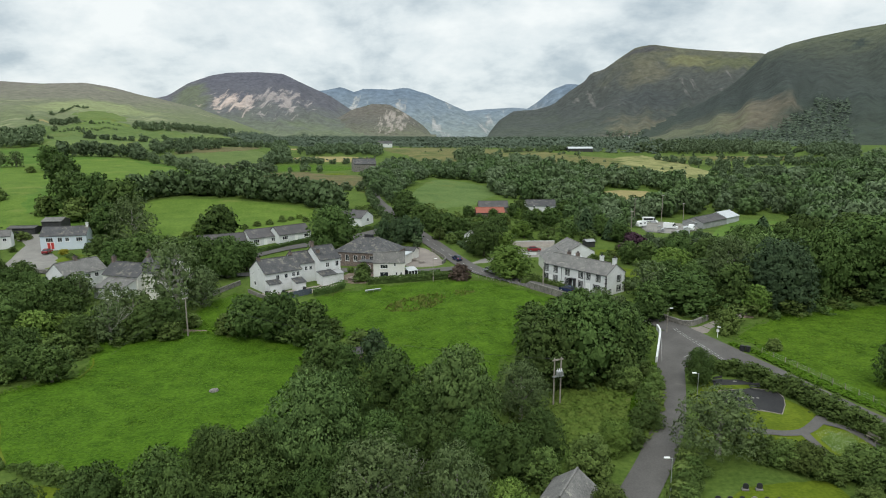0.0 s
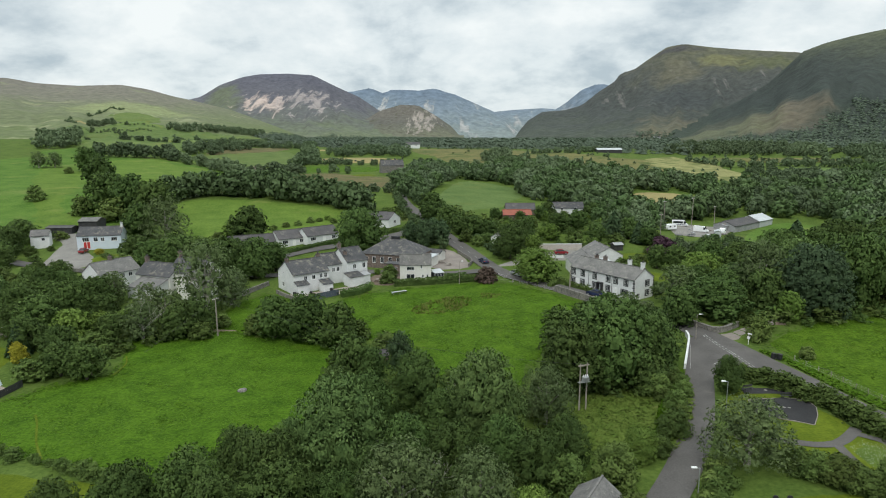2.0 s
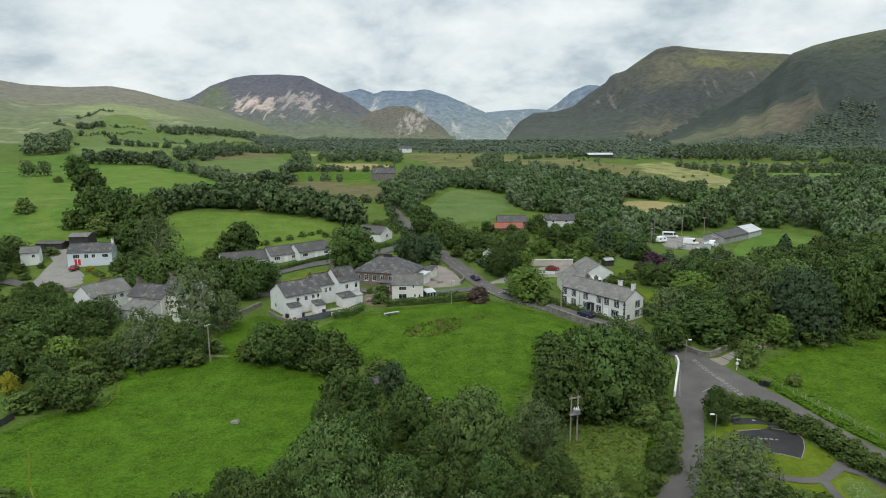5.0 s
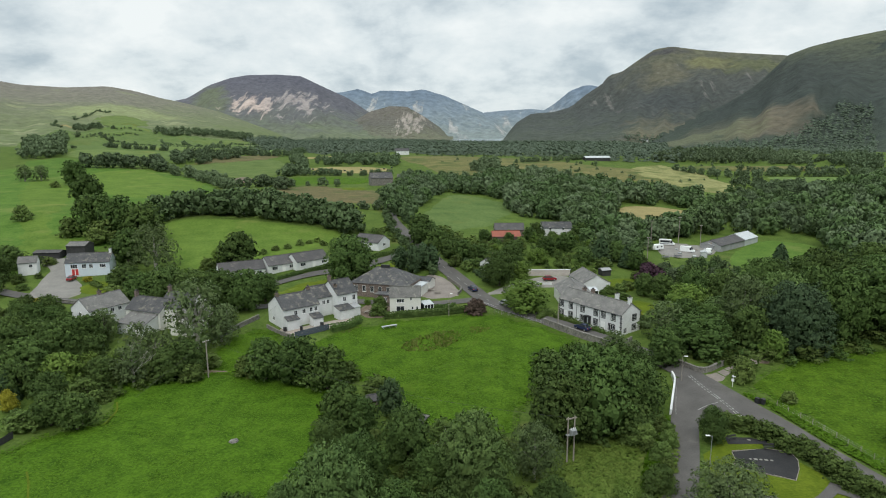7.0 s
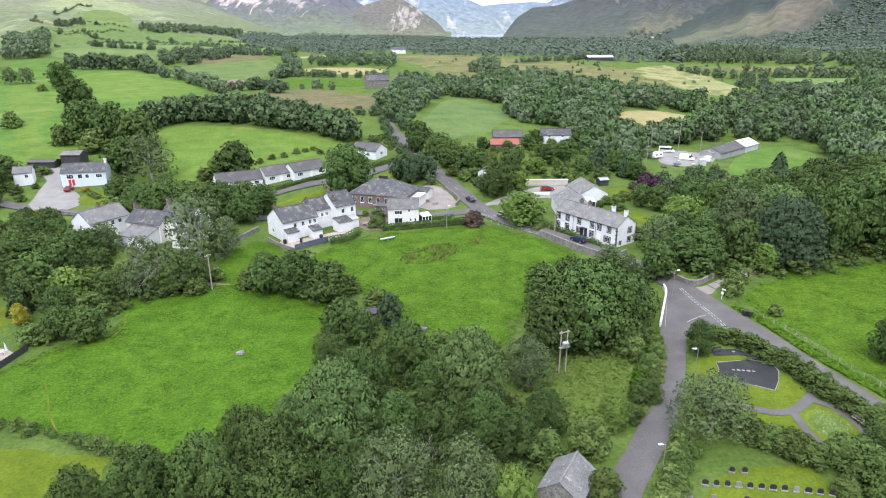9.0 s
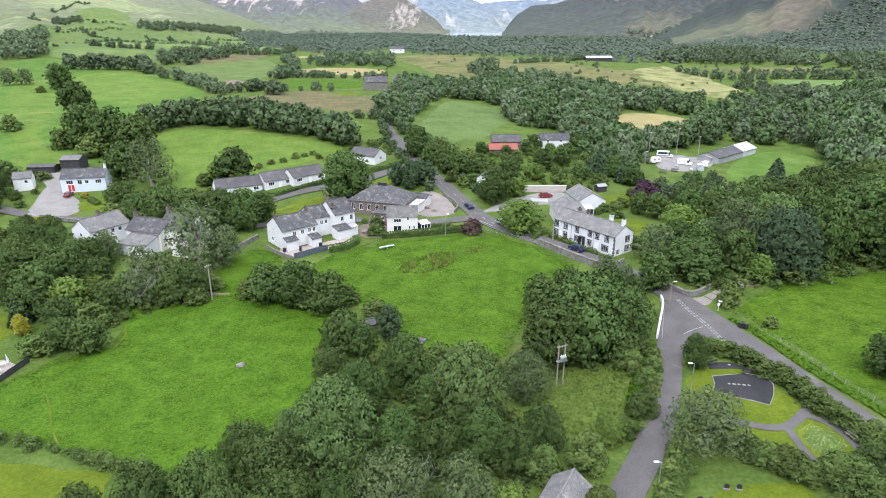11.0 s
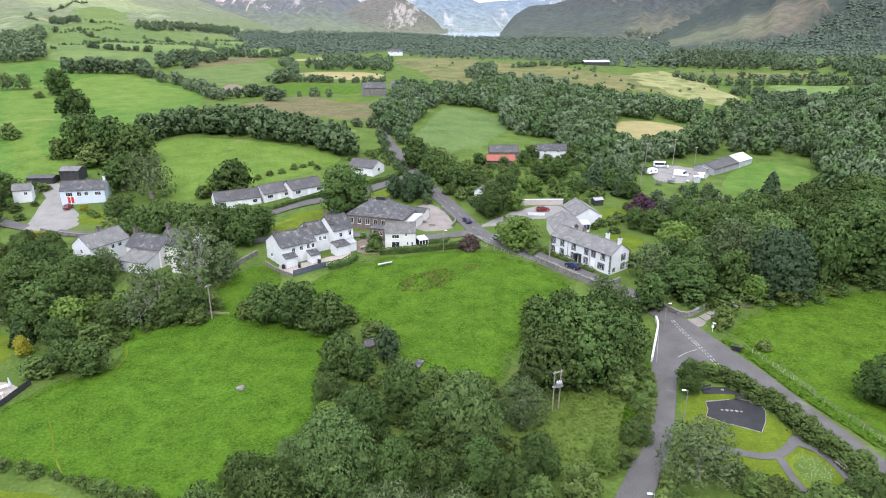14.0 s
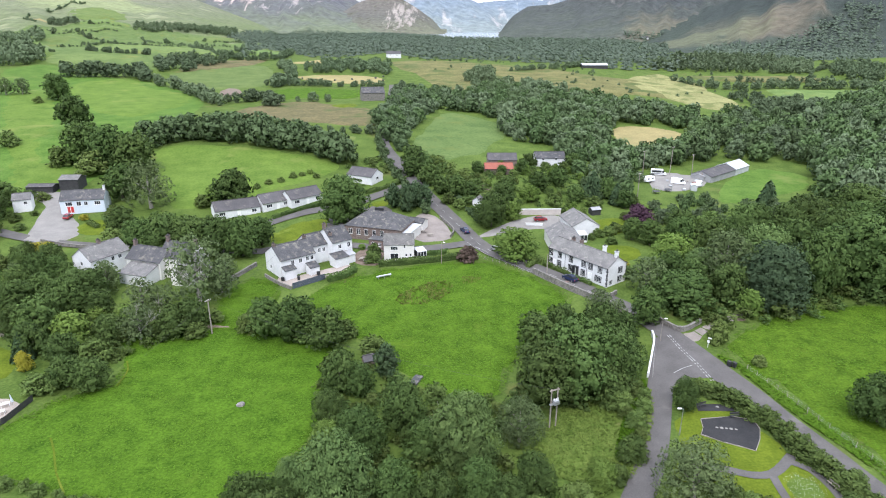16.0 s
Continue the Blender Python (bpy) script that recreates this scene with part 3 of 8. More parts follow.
def inside(p, poly):
    hit = False
    for a, b in zip(poly, poly[1:] + poly[:1]):
        if (a[1] > p[1]) != (b[1] > p[1]) and p[0] < (b[0] - a[0]) * (p[1] - a[1]) / (b[1] - a[1]) + a[0]:
            hit = not hit
    return hit


def sheet(name, outline, mat, label, category, lift=0.08, step=4.0, wobble=0.4, rounded=True, bumps=0.0, sink=0.10):
    """A surface that follows the ground inside an outline."""
    far = math.hypot(*outline[0])
    step *= max(1.0, far / 220)
    lift += 0.0012 * max(0.0, far - 100) + 0.0016 * max(0.0, far - 600)
    edge = soften(outline, step, wobble * max(1, far / 150)) if rounded else [Vector(p) for p in outline]
    xs, ys = [p.x for p in edge], [p.y for p in edge]
    pts = list(edge)
    poly = [(p.x, p.y) for p in edge]
    x = min(xs) + step / 2
    while x < max(xs):
        y = min(ys) + step / 2
        while y < max(ys):
            if inside((x, y), poly) and min((Vector((x, y)) - e).length_squared for e in edge) > (step * 0.4) ** 2:
                pts.append(Vector((x, y)))
            y += step
        x += step
    n = len(edge)
    v, _, f, *_ = geometry.delaunay_2d_cdt(pts, [], [list(range(n))], 1, 1e-4)
    verts = [(p.x, p.y, land(p.x, p.y) + lift + bumps * noise.fractal(Vector((p.x / 7, p.y / 7, 0)), 1, 2, 3) - (lift + sink if i < n else 0)) for i, p in enumerate(v)]
    return tagged(new(name, mesh_of(name, verts, [t[::-1] if (v[t[1]] - v[t[0]]).cross(v[t[2]] - v[t[0]]) < 0 else t for t in f], mat, True)), label, category, kind="structure")


FIELDS = {
    "pasture_hill_wide": [(-150, 192), (-330, 200), (-350, 470), (-262, 525), (-165, 440), (-132, 300), (-132, 232), (-140, 214)],
    "strip_wide": [(-250, 560), (-330, 560), (-690, 930), (-760, 1230), (-560, 1300), (-400, 1230), (-260, 720)],
    "pasture_west": [(-73, 121), (-62, 123.5), (-47, 124), (-29, 121), (-22, 115), (-22, 102), (-21, 92), (-23, 84), (-28, 74), (-34, 68), (-44, 69), (-56, 72.5), (-65, 75.5), (-76, 77.5), (-80, 86), (-74, 91), (-71, 99), (-64, 102), (-64, 110)],
    "pasture_mid": [(-36, 136), (-31, 145.5), (-24.5, 152.5), (-19, 154.5), (-9, 157.8), (0, 160.4), (6.5, 163.2), (14, 157.6), (20, 152), (25, 146), (30, 139), (20, 127), (16, 119), (11, 107), (8, 99), (-1, 100), (-10, 106), (-14, 114), (-21, 121), (-28, 127)],
    "paddock_small": [(-53, 121), (-56, 134), (-54, 144), (-50, 150), (-41, 143), (-42, 131), (-44, 123)],
    "lawn_west": [(-84, 75.5), (-70, 75), (-54, 71), (-40, 67.5), (-42, 63), (-47, 55), (-59, 53)],
    "pasture_east": [(51, 111), (59, 121), (72, 131), (96, 137), (122, 141), (67, 71), (62.8, 85), (60.4, 93), (58.0, 101), (54.6, 109)],
    "pasture_back": [(-128, 263), (-128, 278), (-98, 278), (-65, 267), (-42, 255), (-53, 231), (-67, 221), (-71, 209), (-88, 202), (-96, 203), (-109, 229)],
    "pasture_hill": [(-288.9, 405.8), (-288.0, 426.9), (-279.1, 436.9), (-251.8, 406.7), (-194.8, 313.6), (-181.8, 275.5), (-170.3, 258.1), (-151.7, 246.0), (-144.4, 263.0), (-142.2, 266.0), (-136.1, 246.4), (-136.5, 226.6), (-146.0, 223.1), (-149.6, 217.0), (-162.7, 218.4)],
    "pasture_hill_upper": [(-270.3, 441.6), (-277, 489), (-254, 518), (-226, 474), (-190, 454), (-173.5, 433.9), (-163.6, 388.5), (-169.0, 341.5), (-194.4, 349.1), (-212.5, 368.0), (-241.4, 410.7), (-262.0, 430.6)],
    "paddock_centre": [(-8.2, 396.7), (13.8, 379.9), (28.5, 353.9), (28.8, 326.9), (16.7, 303.9), (13.6, 281.3), (5.6, 279.5), (-4.1, 262.7), (-11.4, 268.0), (-16.4, 279.7), (-20.5, 296.5), (-15.8, 336.8)],
    "hay_field": [(92.9, 376.6), (107.5, 382.1), (126.1, 367.5), (130.8, 340.4), (118.5, 321.3), (103.2, 312.8), (88.9, 310.9), (85.4, 330.9), (86.6, 355.6)],
    "paddock_yard": [(100, 239), (116, 269), (136, 293), (158, 282), (144, 252), (119, 236), (96, 221)],
    "churchyard": [(27, 62), (30, 66), (35, 69), (42, 69), (46, 65), (48, 59), (44, 54), (23, 55)],
    "play_lawn": [(37.9, 97.6), (43.5, 98.8), (47.5, 94.5), (51.2, 87.5), (53.4, 81), (54.8, 74), (56.5, 64), (50, 63.5), (46, 67.5), (41.5, 71.5), (36, 74.5), (31.0, 76.5), (33.6, 84), (36.0, 91)],
    "meadow": [(13.5, 88), (18, 97), (25, 102.5), (36, 102.5), (34.6, 94), (31, 85.5), (28.2, 79.5), (25, 76.5), (20, 77), (15, 79), (12.5, 83)],
    "verge_bungalow": [(-56.5, 175.1), (-54.9, 187.2), (-43.7, 197.8), (-37.5, 196.3), (-39.6, 188.8), (-46.5, 172.7)],
    "verge_drive": [(-29.4, 205.5), (-28.4, 210.5), (-21.0, 218.0), (-19.4, 216.5), (-21.3, 207.9), (-25.6, 204.6)],
    "rough_brown": [(-129.7, 364.8), (-121.2, 396.6), (-99.2, 422.5), (-72.8, 398.8), (-38.8, 373.9), (-32.9, 345.2), (-47.7, 321.4), (-79.5, 335.7), (-101.2, 338.6), (-117.9, 343.8)],
    "bale_field": [(-142, 577), (-85, 583), (-63, 565), (-56, 544), (-68, 524), (-115, 534), (-131, 552)],
    "green_strip": [(-139, 456), (-133, 495), (-109, 504), (-54, 479), (-64.8, 441.3), (-78.3, 430.2), (-101.1, 439.5), (-113.8, 421.8), (-124.8, 414.7)],
    "bale_far": [(-828, 1293), (-814, 1335), (-768, 1260), (-754, 1199), (-806, 1252)],
    "pasture_hill_left": [(-353, 502), (-353, 530), (-348, 555), (-312, 533), (-278, 470), (-280.5, 436.2), (-295.5, 415.8)],
    "strip_long": [(-366, 577), (-382, 625), (-348, 643), (-300, 647), (-279, 601), (-275, 581), (-316, 591), (-329, 572), (-324, 546), (-339, 552), (-355, 565)],
    "strip_middle": [(-559, 996), (-481, 1004), (-411, 1002), (-323, 877), (-264, 742), (-300, 730), (-314, 675), (-354, 675), (-383, 681)],
    "strip_upper": [(-575, 1043), (-570, 1095), (-562, 1201), (-525, 1260), (-491, 1242), (-500, 1150), (-524, 1112), (-496, 1037), (-551, 997)],
    "strip_wood": [(-500, 1150), (-469, 1282), (-433, 1340), (-402, 1227), (-419, 1143), (-464, 1133)],
    "strip_pine": [(-400, 1144), (-367, 1233), (-347, 1236), (-338, 1070), (-367, 1048)],
    "strip_pine_low": [(-299, 908), (-288, 993), (-224, 889), (-229, 836), (-256, 809)],
    "strip_west": [(-652, 1052), (-622, 1087), (-591, 1048), (-583, 1016), (-605, 994), (-621, 996)],
    "strip_west_low": [(-641, 944), (-605, 959), (-589, 952), (-411, 651), (-619, 936)],
    "strip_fell": [(-709, 1109), (-673, 1199), (-613, 1255), (-599, 1194), (-641, 1140), (-684, 1083)],
    "strip_knoll": [(-738, 1310), (-700, 1355), (-634, 1306), (-626, 1260), (-690, 1231), (-721, 1258)],
    "bale_strip": [(-181, 680), (-160, 747), (-128, 751), (-142, 690)],
    "lawn_barn": [(-79.7, 398.5), (-64.1, 411.3), (-58.0, 393.8), (-69.4, 379.7)],
    "field_behind": [(-86.9, 298.0), (-73.1, 307.5), (-45.0, 302.1), (-45.2, 285.6), (-64.6, 293.0), (-82.8, 292.4)],
    "field_east": [(260, 557), (288, 552), (345, 553), (339, 528), (298, 503), (267, 469), (262, 482), (259, 510), (253, 525)],
    "field_east_low": [(152.1, 415.0), (192.5, 425.5), (217.5, 409.7), (237.1, 410.4), (227.7, 396.1), (197.0, 362.5), (182.3, 358.1), (176.1, 387.1), (154.6, 392.6)],
    "field_east_far": [(308, 679), (345, 715), (340, 680), (372, 698), (417, 748), (407, 718), (354, 662), (310, 651)],
    "field_east_edge": [(436, 749), (491, 770), (461, 721), (424, 706)],
    "moor_wide": [(-76, 743), (-6, 749), (30, 704), (84, 649), (126, 587), (186, 585), (210, 555), (203, 524), (163, 483), (138, 498), (112, 476), (72, 490), (40, 508), (21, 475), (-4, 488), (-23, 538), (-35, 593), (-60, 642)],
    "moor_straw": [(211, 632), (262, 626), (330, 636), (348, 610), (323, 592), (262, 590), (222, 603)],
    "moor_olive": [(-251, 581), (-248, 640), (-215, 760), (-195, 670), (-212, 601), (-230, 566)],
    "field_olive": [(-246, 541), (-233, 588), (-192, 657), (-165, 600), (-147, 513), (-162, 492), (-183, 479), (-203, 498)],
    "moor_bright": [(156, 606), (198, 643), (207, 606), (216, 572), (206, 530), (211, 509), (206, 467), (185.4, 444.9), (171.4, 448.5), (161, 477), (153, 505), (139, 521)],
    "strip_hilltop": [(-798, 1356), (-854, 1536), (-819, 1595), (-751, 1521), (-712, 1478), (-687, 1412), (-737, 1318)],
}
LOOKS = {
    "pasture": ("pasture", "bright green grazed pasture with tufts", "field"), "paddock": ("pasture_dull", "mown green paddock", "field"),
    "lawn": ("lawn", "mown yellow-green lawn", "lawn"), "churchyard": ("lawn", "mown churchyard grass", "lawn"), "play": ("lawn", "mown playground grass", "lawn"),
    "hay": ("hay", "cut tan hay field", "field"), "meadow": ("meadow", "rough meadow with tall grass", "meadow"), "verge": ("lawn", "mown green verge", "verge"),
    "rough": ("brown_rough", "brown rushy rough pasture", "field"), "bale": ("hay", "pale cut field", "field"), "green": ("pasture", "green pasture strip", "field"),
    "strip": ("pasture_dull", "green pasture strip between hedges", "field"), "moor": ("moor", "straw-coloured moor grass", "moor"), "field": ("pasture_dull", "dull green pasture", "field"),
}
for key, outline in FIELDS.items():
    kind, label, category = LOOKS[key.split("_")[0]]
    if key == "paddock_small":
        kind = "pasture"
    if key == "paddock_yard":
        kind = "pasture_far"
    if key == "moor_bright":
        kind = "straw"
    if key == "moor_olive":
        kind = "brown_rough"
    if key.startswith("pasture_") and math.hypot(*outline[0]) > 240:
        kind = "pasture_far"
    sheet(category, outline, M[kind], label, category, 0.5 if key in ("moor_bright", "moor_straw", "lawn_barn") else 0.0 if key.endswith("_wide") else 0.08, bumps=0.10 if kind == "pasture" else 0.0)


def smooth_line(points, step=3.0):
    """A Catmull-Rom line through the points."""
    p = [Vector(q) for q in points]
    p = [2 * p[0] - p[1]] + p + [2 * p[-1] - p[-2]]
    out = []
    for a, b, c, d in zip(p, p[1:], p[2:], p[3:]):
        k = max(2, int((c - b).length / step))
        for i in range(k):
            t = i / k
            out.append(0.5 * (2 * b + (c - a) * t + (2 * a - 5 * b + 4 * c - d) * t * t + (3 * b - a - 3 * c + d) * t ** 3))
    out.append(p[-2])
    return out


def ribbon(name, points, width, mat, label, category, lift=0.16, shift=0.0, across=4, kind="structure", dash=None):
    """A strip along a line, laid on the ground; dash: (length, gap)."""
    line = smooth_line(points, 2.5 if not dash else 0.5)
    bm = bmesh.new()
    rows, run = [], 0.0
    for i, p in enumerate(line):
        d = (line[min(i + 1, len(line) - 1)] - line[max(i - 1, 0)]).normalized()
        side = Vector((d.y, -d.x))
        row = []
        for k in range(across + 1):
            q = p + side * (shift + width * (k / across - 0.5))
            row.append((q.x, q.y, land(q.x, q.y) + lift + 0.0012 * max(0.0, q.length - 100)))
        rows.append((row, run))
        if i + 1 < len(line):
            run += (line[i + 1] - p).length
    made = [[bm.verts.new(c) for c in row] for row, _ in rows]
    for (a, b), (_, at) in zip(zip(made, made[1:]), rows):
        if dash and at % sum(dash) > dash[0]:
            continue
        for k in range(across):
            bm.faces.new((a[k], b[k], b[k + 1], a[k + 1]))
    bmesh.ops.delete(bm, geom=[v for v in bm.verts if not v.link_faces], context="VERTS")
    bmesh.ops.recalc_face_normals(bm, faces=bm.faces)
    if bm.faces and sum(f.normal.z for f in bm.faces) < 0:
        bmesh.ops.reverse_faces(bm, faces=bm.faces)
    return tagged(part(name, bm, mat, smooth=True), label, category, kind=kind)


MAIN_ROAD = [(63.5, 58.0), (61.5, 63.0), (58.8, 73.5), (57.0, 80.5), (55.6, 85.3), (54.0, 91.0), (52.4, 98.0), (50.1, 104.8), (47.7, 112.0), (45.5, 118.0), (43.6, 123.6), (40.2, 130.5), (35.9, 137.2), (30.6, 144.9), (24.5, 152.4), (17.5, 160.1), (10.9, 168.0), (6.4, 176.9), (2.6, 188.2), (-2.6, 201.0), (-9.0, 215.4), (-15.2, 231.7), (-22.5, 256.6), (-28.9, 274.3), (-33.4, 293.9), (-36.6, 336.7), (-41.3, 416.2), (-49.9, 518.5)]
LANE = [(43.5, 118.0), (40.6, 109.5), (37.6, 101.0), (34.1, 90.9), (31.2, 83.2), (27.9, 76.5), (24.5, 70.6), (21.2, 65.3), (17.5, 58.6), (12.0, 50.0)]
BUNGALOW_ROAD = [(-66, 168), (-64.8, 179), (-58.5, 191.5), (-51.6, 199.0), (-44.3, 203.4), (-36.2, 206.5), (-29.6, 213.5), (-21.7, 222.1), (-14.8, 229.0)]
ribbon("road", MAIN_ROAD, 5.5, M["asphalt"], "grey asphalt village road", "road", 0.14)
ribbon("lane", LANE, 4.4, M["asphalt"], "narrow grey asphalt lane", "road", 0.13)
ribbon("bungalow_road", BUNGALOW_ROAD, 4.6, M["asphalt"], "grey asphalt side road", "road", 0.15)

# ---- trees ----
def soft_normals(v, f, away):
    """Turns every triangle outwards and gives its corners a normal between its own and the crown's."""
    away = away / (np.linalg.norm(away, axis=1)[:, None] + 1e-9)
    own = np.cross(v[f[:, 1]] - v[f[:, 0]], v[f[:, 2]] - v[f[:, 0]])
    own /= np.linalg.norm(own, axis=1)[:, None] + 1e-9
    back = (own * away[f[:, 0]]).sum(1) < 0
    f[back] = f[back][:, ::-1]
    own[back] *= -1
    n = away.copy()
    for k in range(3):
        n[f[:, k]] = n[f[:, k]] * 0.80 + own * 0.20
    return v, f, n / (np.linalg.norm(n, axis=1)[:, None] + 1e-9)


def crown_arrays(seed, lobes, leaves, leaf, shape, inner=64, core=0.72, droop=0.0, low=0.16, clump=1.0, broad=1.0):
    """Vertices and triangles of a crown 10 m high and 5 m in radius: uneven lobes behind a skin of single leaf sprays."""
    g = np.random.default_rng(seed)
    centres, radii = [], []
    for i in range(lobes):
        u = (i + 0.5) / lobes
        z = low + (0.93 - low) * u
        wide = shape(z)
        a = i * 2.39996 + g.uniform(-0.5, 0.5)
        d = wide * math.sqrt(g.uniform(0.15, 1.0)) * 0.70
        r = 5 * wide * g.uniform(0.38, 0.56) + 0.35
        centres.append((5 * d * math.cos(a), 5 * d * math.sin(a), min(10 * z, 10 - r * 0.9))), radii.append(r)
    centres, radii = np.array(centres), np.array(radii)
    verts, faces, outs, count = [], [], [], 0
    # broad sprays close the inside of each lobe
    for c, r in zip(centres, radii):
        aim = g.normal(size=(inner, 3))
        aim /= np.linalg.norm(aim, axis=1)[:, None]
        outs.append(np.repeat(aim, 3, 0))
        mid_p = c + aim * (1, 1, 0.85) * (r * core * g.uniform(0.7, 1.0, inner))[:, None]
        aim = aim + g.normal(scale=0.3, size=(inner, 3))
        s1 = np.cross(aim, g.normal(size=(inner, 3)))
        s1 *= (r * 0.19 * broad / np.linalg.norm(s1, axis=1))[:, None]
        s2 = np.cross(aim, s1)
        s2 *= (r * 0.24 * broad / np.linalg.norm(s2, axis=1))[:, None]
        verts.append(np.stack([mid_p - s1 - s2 * 0.6, mid_p + s1 - s2 * 0.6, mid_p + s2], 1).reshape(-1, 3))
        faces.append(count + 3 * np.arange(inner)[:, None] + [0, 1, 2])
        count += 3 * inner
    # sprays gather in clumps over the lobes
    share = radii ** 2 / (radii ** 2).sum()
    clumps = max(24, int(leaves * 0.065))
    on_lobe = g.choice(lobes, clumps * 3, p=share)
    out = g.normal(size=(clumps * 3, 3))
    out[:, 2] += 0.35
    out /= np.linalg.norm(out, axis=1)[:, None]
    hub = centres[on_lobe] + out * (1, 1, 0.87) * (radii[on_lobe] * g.uniform(0.86, 1.04, clumps * 3))[:, None]
    gap = np.linalg.norm((hub[:, None] - centres[None]) / (1, 1, 0.87), axis=2) / radii[None]
    gap[np.arange(len(hub)), on_lobe] = 9
    keep = (gap.min(1) > 0.86) & (hub[:, 2] > 0.3)
    hub, out, on_lobe_kept = hub[keep][:clumps], out[keep][:clumps], on_lobe[keep][:clumps]
    size = g.uniform(0.42, 0.92, len(hub)) * clump
    pick = g.integers(len(hub), size=leaves)
    way = g.normal(size=(leaves, 3)) + out[pick] * 0.9
    way[:, 2] += 0.3
    way /= np.linalg.norm(way, axis=1)[:, None]
    way[:, 2] = np.where(way[:, 2] < -0.3, -way[:, 2], way[:, 2])
    p = hub[pick] + way * (1, 1, 0.75) * (size[pick] * g.uniform(0.55, 1.12, leaves))[:, None]
    # a third of the sprays lie singly over the lobes and fill the gaps
    loose = g.random(leaves) < 0.50
    lobe = g.choice(lobes, leaves, p=share)
    skin = centres[lobe] + way * (1, 1, 0.87) * (radii[lobe] * g.uniform(0.80, 1.0, leaves))[:, None]
    p = np.where(loose[:, None], skin, p)
    p[:, 2] = np.maximum(p[:, 2], 0.15)
    k = len(p)
    tilt = way + g.normal(scale=0.42, size=(k, 3))
    tilt /= np.linalg.norm(tilt, axis=1)[:, None]
    side = np.cross(tilt, g.normal(size=(k, 3)))
    side /= np.linalg.norm(side, axis=1)[:, None]
    up = np.cross(tilt, side)
    if droop:
        up[:, 2] -= droop
    s = leaf * g.uniform(0.6, 1.35, (k, 1))
    quad = np.stack([p - side * s * 0.78 - up * s * 0.5, p + side * s * 0.78 - up * s * 0.5, p + up * s * 1.05 - tilt * s * 0.15], 1).reshape(-1, 3)
    verts.append(quad)
    faces.append(count + 3 * np.arange(k)[:, None] + [0, 1, 2])
    allv = np.concatenate(verts)
    allv[:, :2] *= 5.0 / np.percentile(np.hypot(quad[:, 0], quad[:, 1]), 96)
    allv[:, 2] *= 10.0 / max(quad[:, 2].max(), 10.0)
    # each spray is lit like the part of the crown that it covers
    full = p - centres[np.where(loose, lobe, on_lobe_kept[pick])]
    full /= np.linalg.norm(full, axis=1)[:, None]
    outs.append(np.repeat(full * 0.75 + way * 0.35 + (0, 0, 0.1), 3, 0))
    return soft_normals(allv, np.concatenate(faces), np.concatenate(outs))


def conifer_arrays(seed, tiers, leaves, leaf):
    g = np.random.default_rng(seed)
    verts, faces, count = [], [], 0
    for i in range(tiers):
        z = 0.8 + 8.6 * i / tiers
        r = 4.6 * (1 - i / tiers) ** 0.8 + 0.4
        ring = 9
        a = np.linspace(0, 2 * math.pi, ring, endpoint=False) + g.uniform(0, 1)
        rr = r * 0.85 * g.uniform(0.75, 1.1, ring)
        v = np.concatenate([np.stack([rr * np.cos(a), rr * np.sin(a), z + g.uniform(-0.3, 0.3, ring)], 1), [[0, 0, z + 2.2]]])
        f = [[j, (j + 1) % ring, ring] for j in range(ring)]
        verts.append(v), faces.append(np.array(f) + count)
        count += len(v)
    u = g.uniform(0, 1, leaves) ** 1.4
    z = 0.6 + 9.2 * u
    r = (4.6 * (1 - u) ** 0.8 + 0.3) * g.uniform(0.7, 1.12, leaves)
    a = g.uniform(0, 2 * math.pi, leaves)
    p = np.stack([r * np.cos(a), r * np.sin(a), z], 1)
    out = np.stack([np.cos(a), np.sin(a), np.full(leaves, -0.25)], 1)
    side = np.cross(out, g.normal(size=(leaves, 3)))
    side /= np.linalg.norm(side, axis=1)[:, None]
    s = leaf * g.uniform(0.6, 1.3, (leaves, 1))
    quad = np.stack([p - side * s * 0.6 - out * s * 0.5, p + out * s, p + side * s * 0.6 - out * s * 0.5], 1).reshape(-1, 3)
    verts.append(quad), faces.append(count + 3 * np.arange(leaves)[:, None] + [0, 1, 2])
    v, f = np.concatenate(verts), np.concatenate(faces)
    away = v * (1, 1, 0) + (0, 0, 1.6)
    return soft_normals(v, f, away)


def dome(z):
    return max(0.1, math.sin(math.pi * min(1, max(0, (z + 0.12) / 1.14)) ** 0.9) ** 0.6)


def tall(z):
    return max(0.12, math.sin(math.pi * min(1, max(0, (z + 0.05) / 1.08)) ** 0.8) ** 0.75)


def bushy(z):
    return max(0.15, math.cos(math.pi * 0.5 * z ** 1.6) ** 0.55)


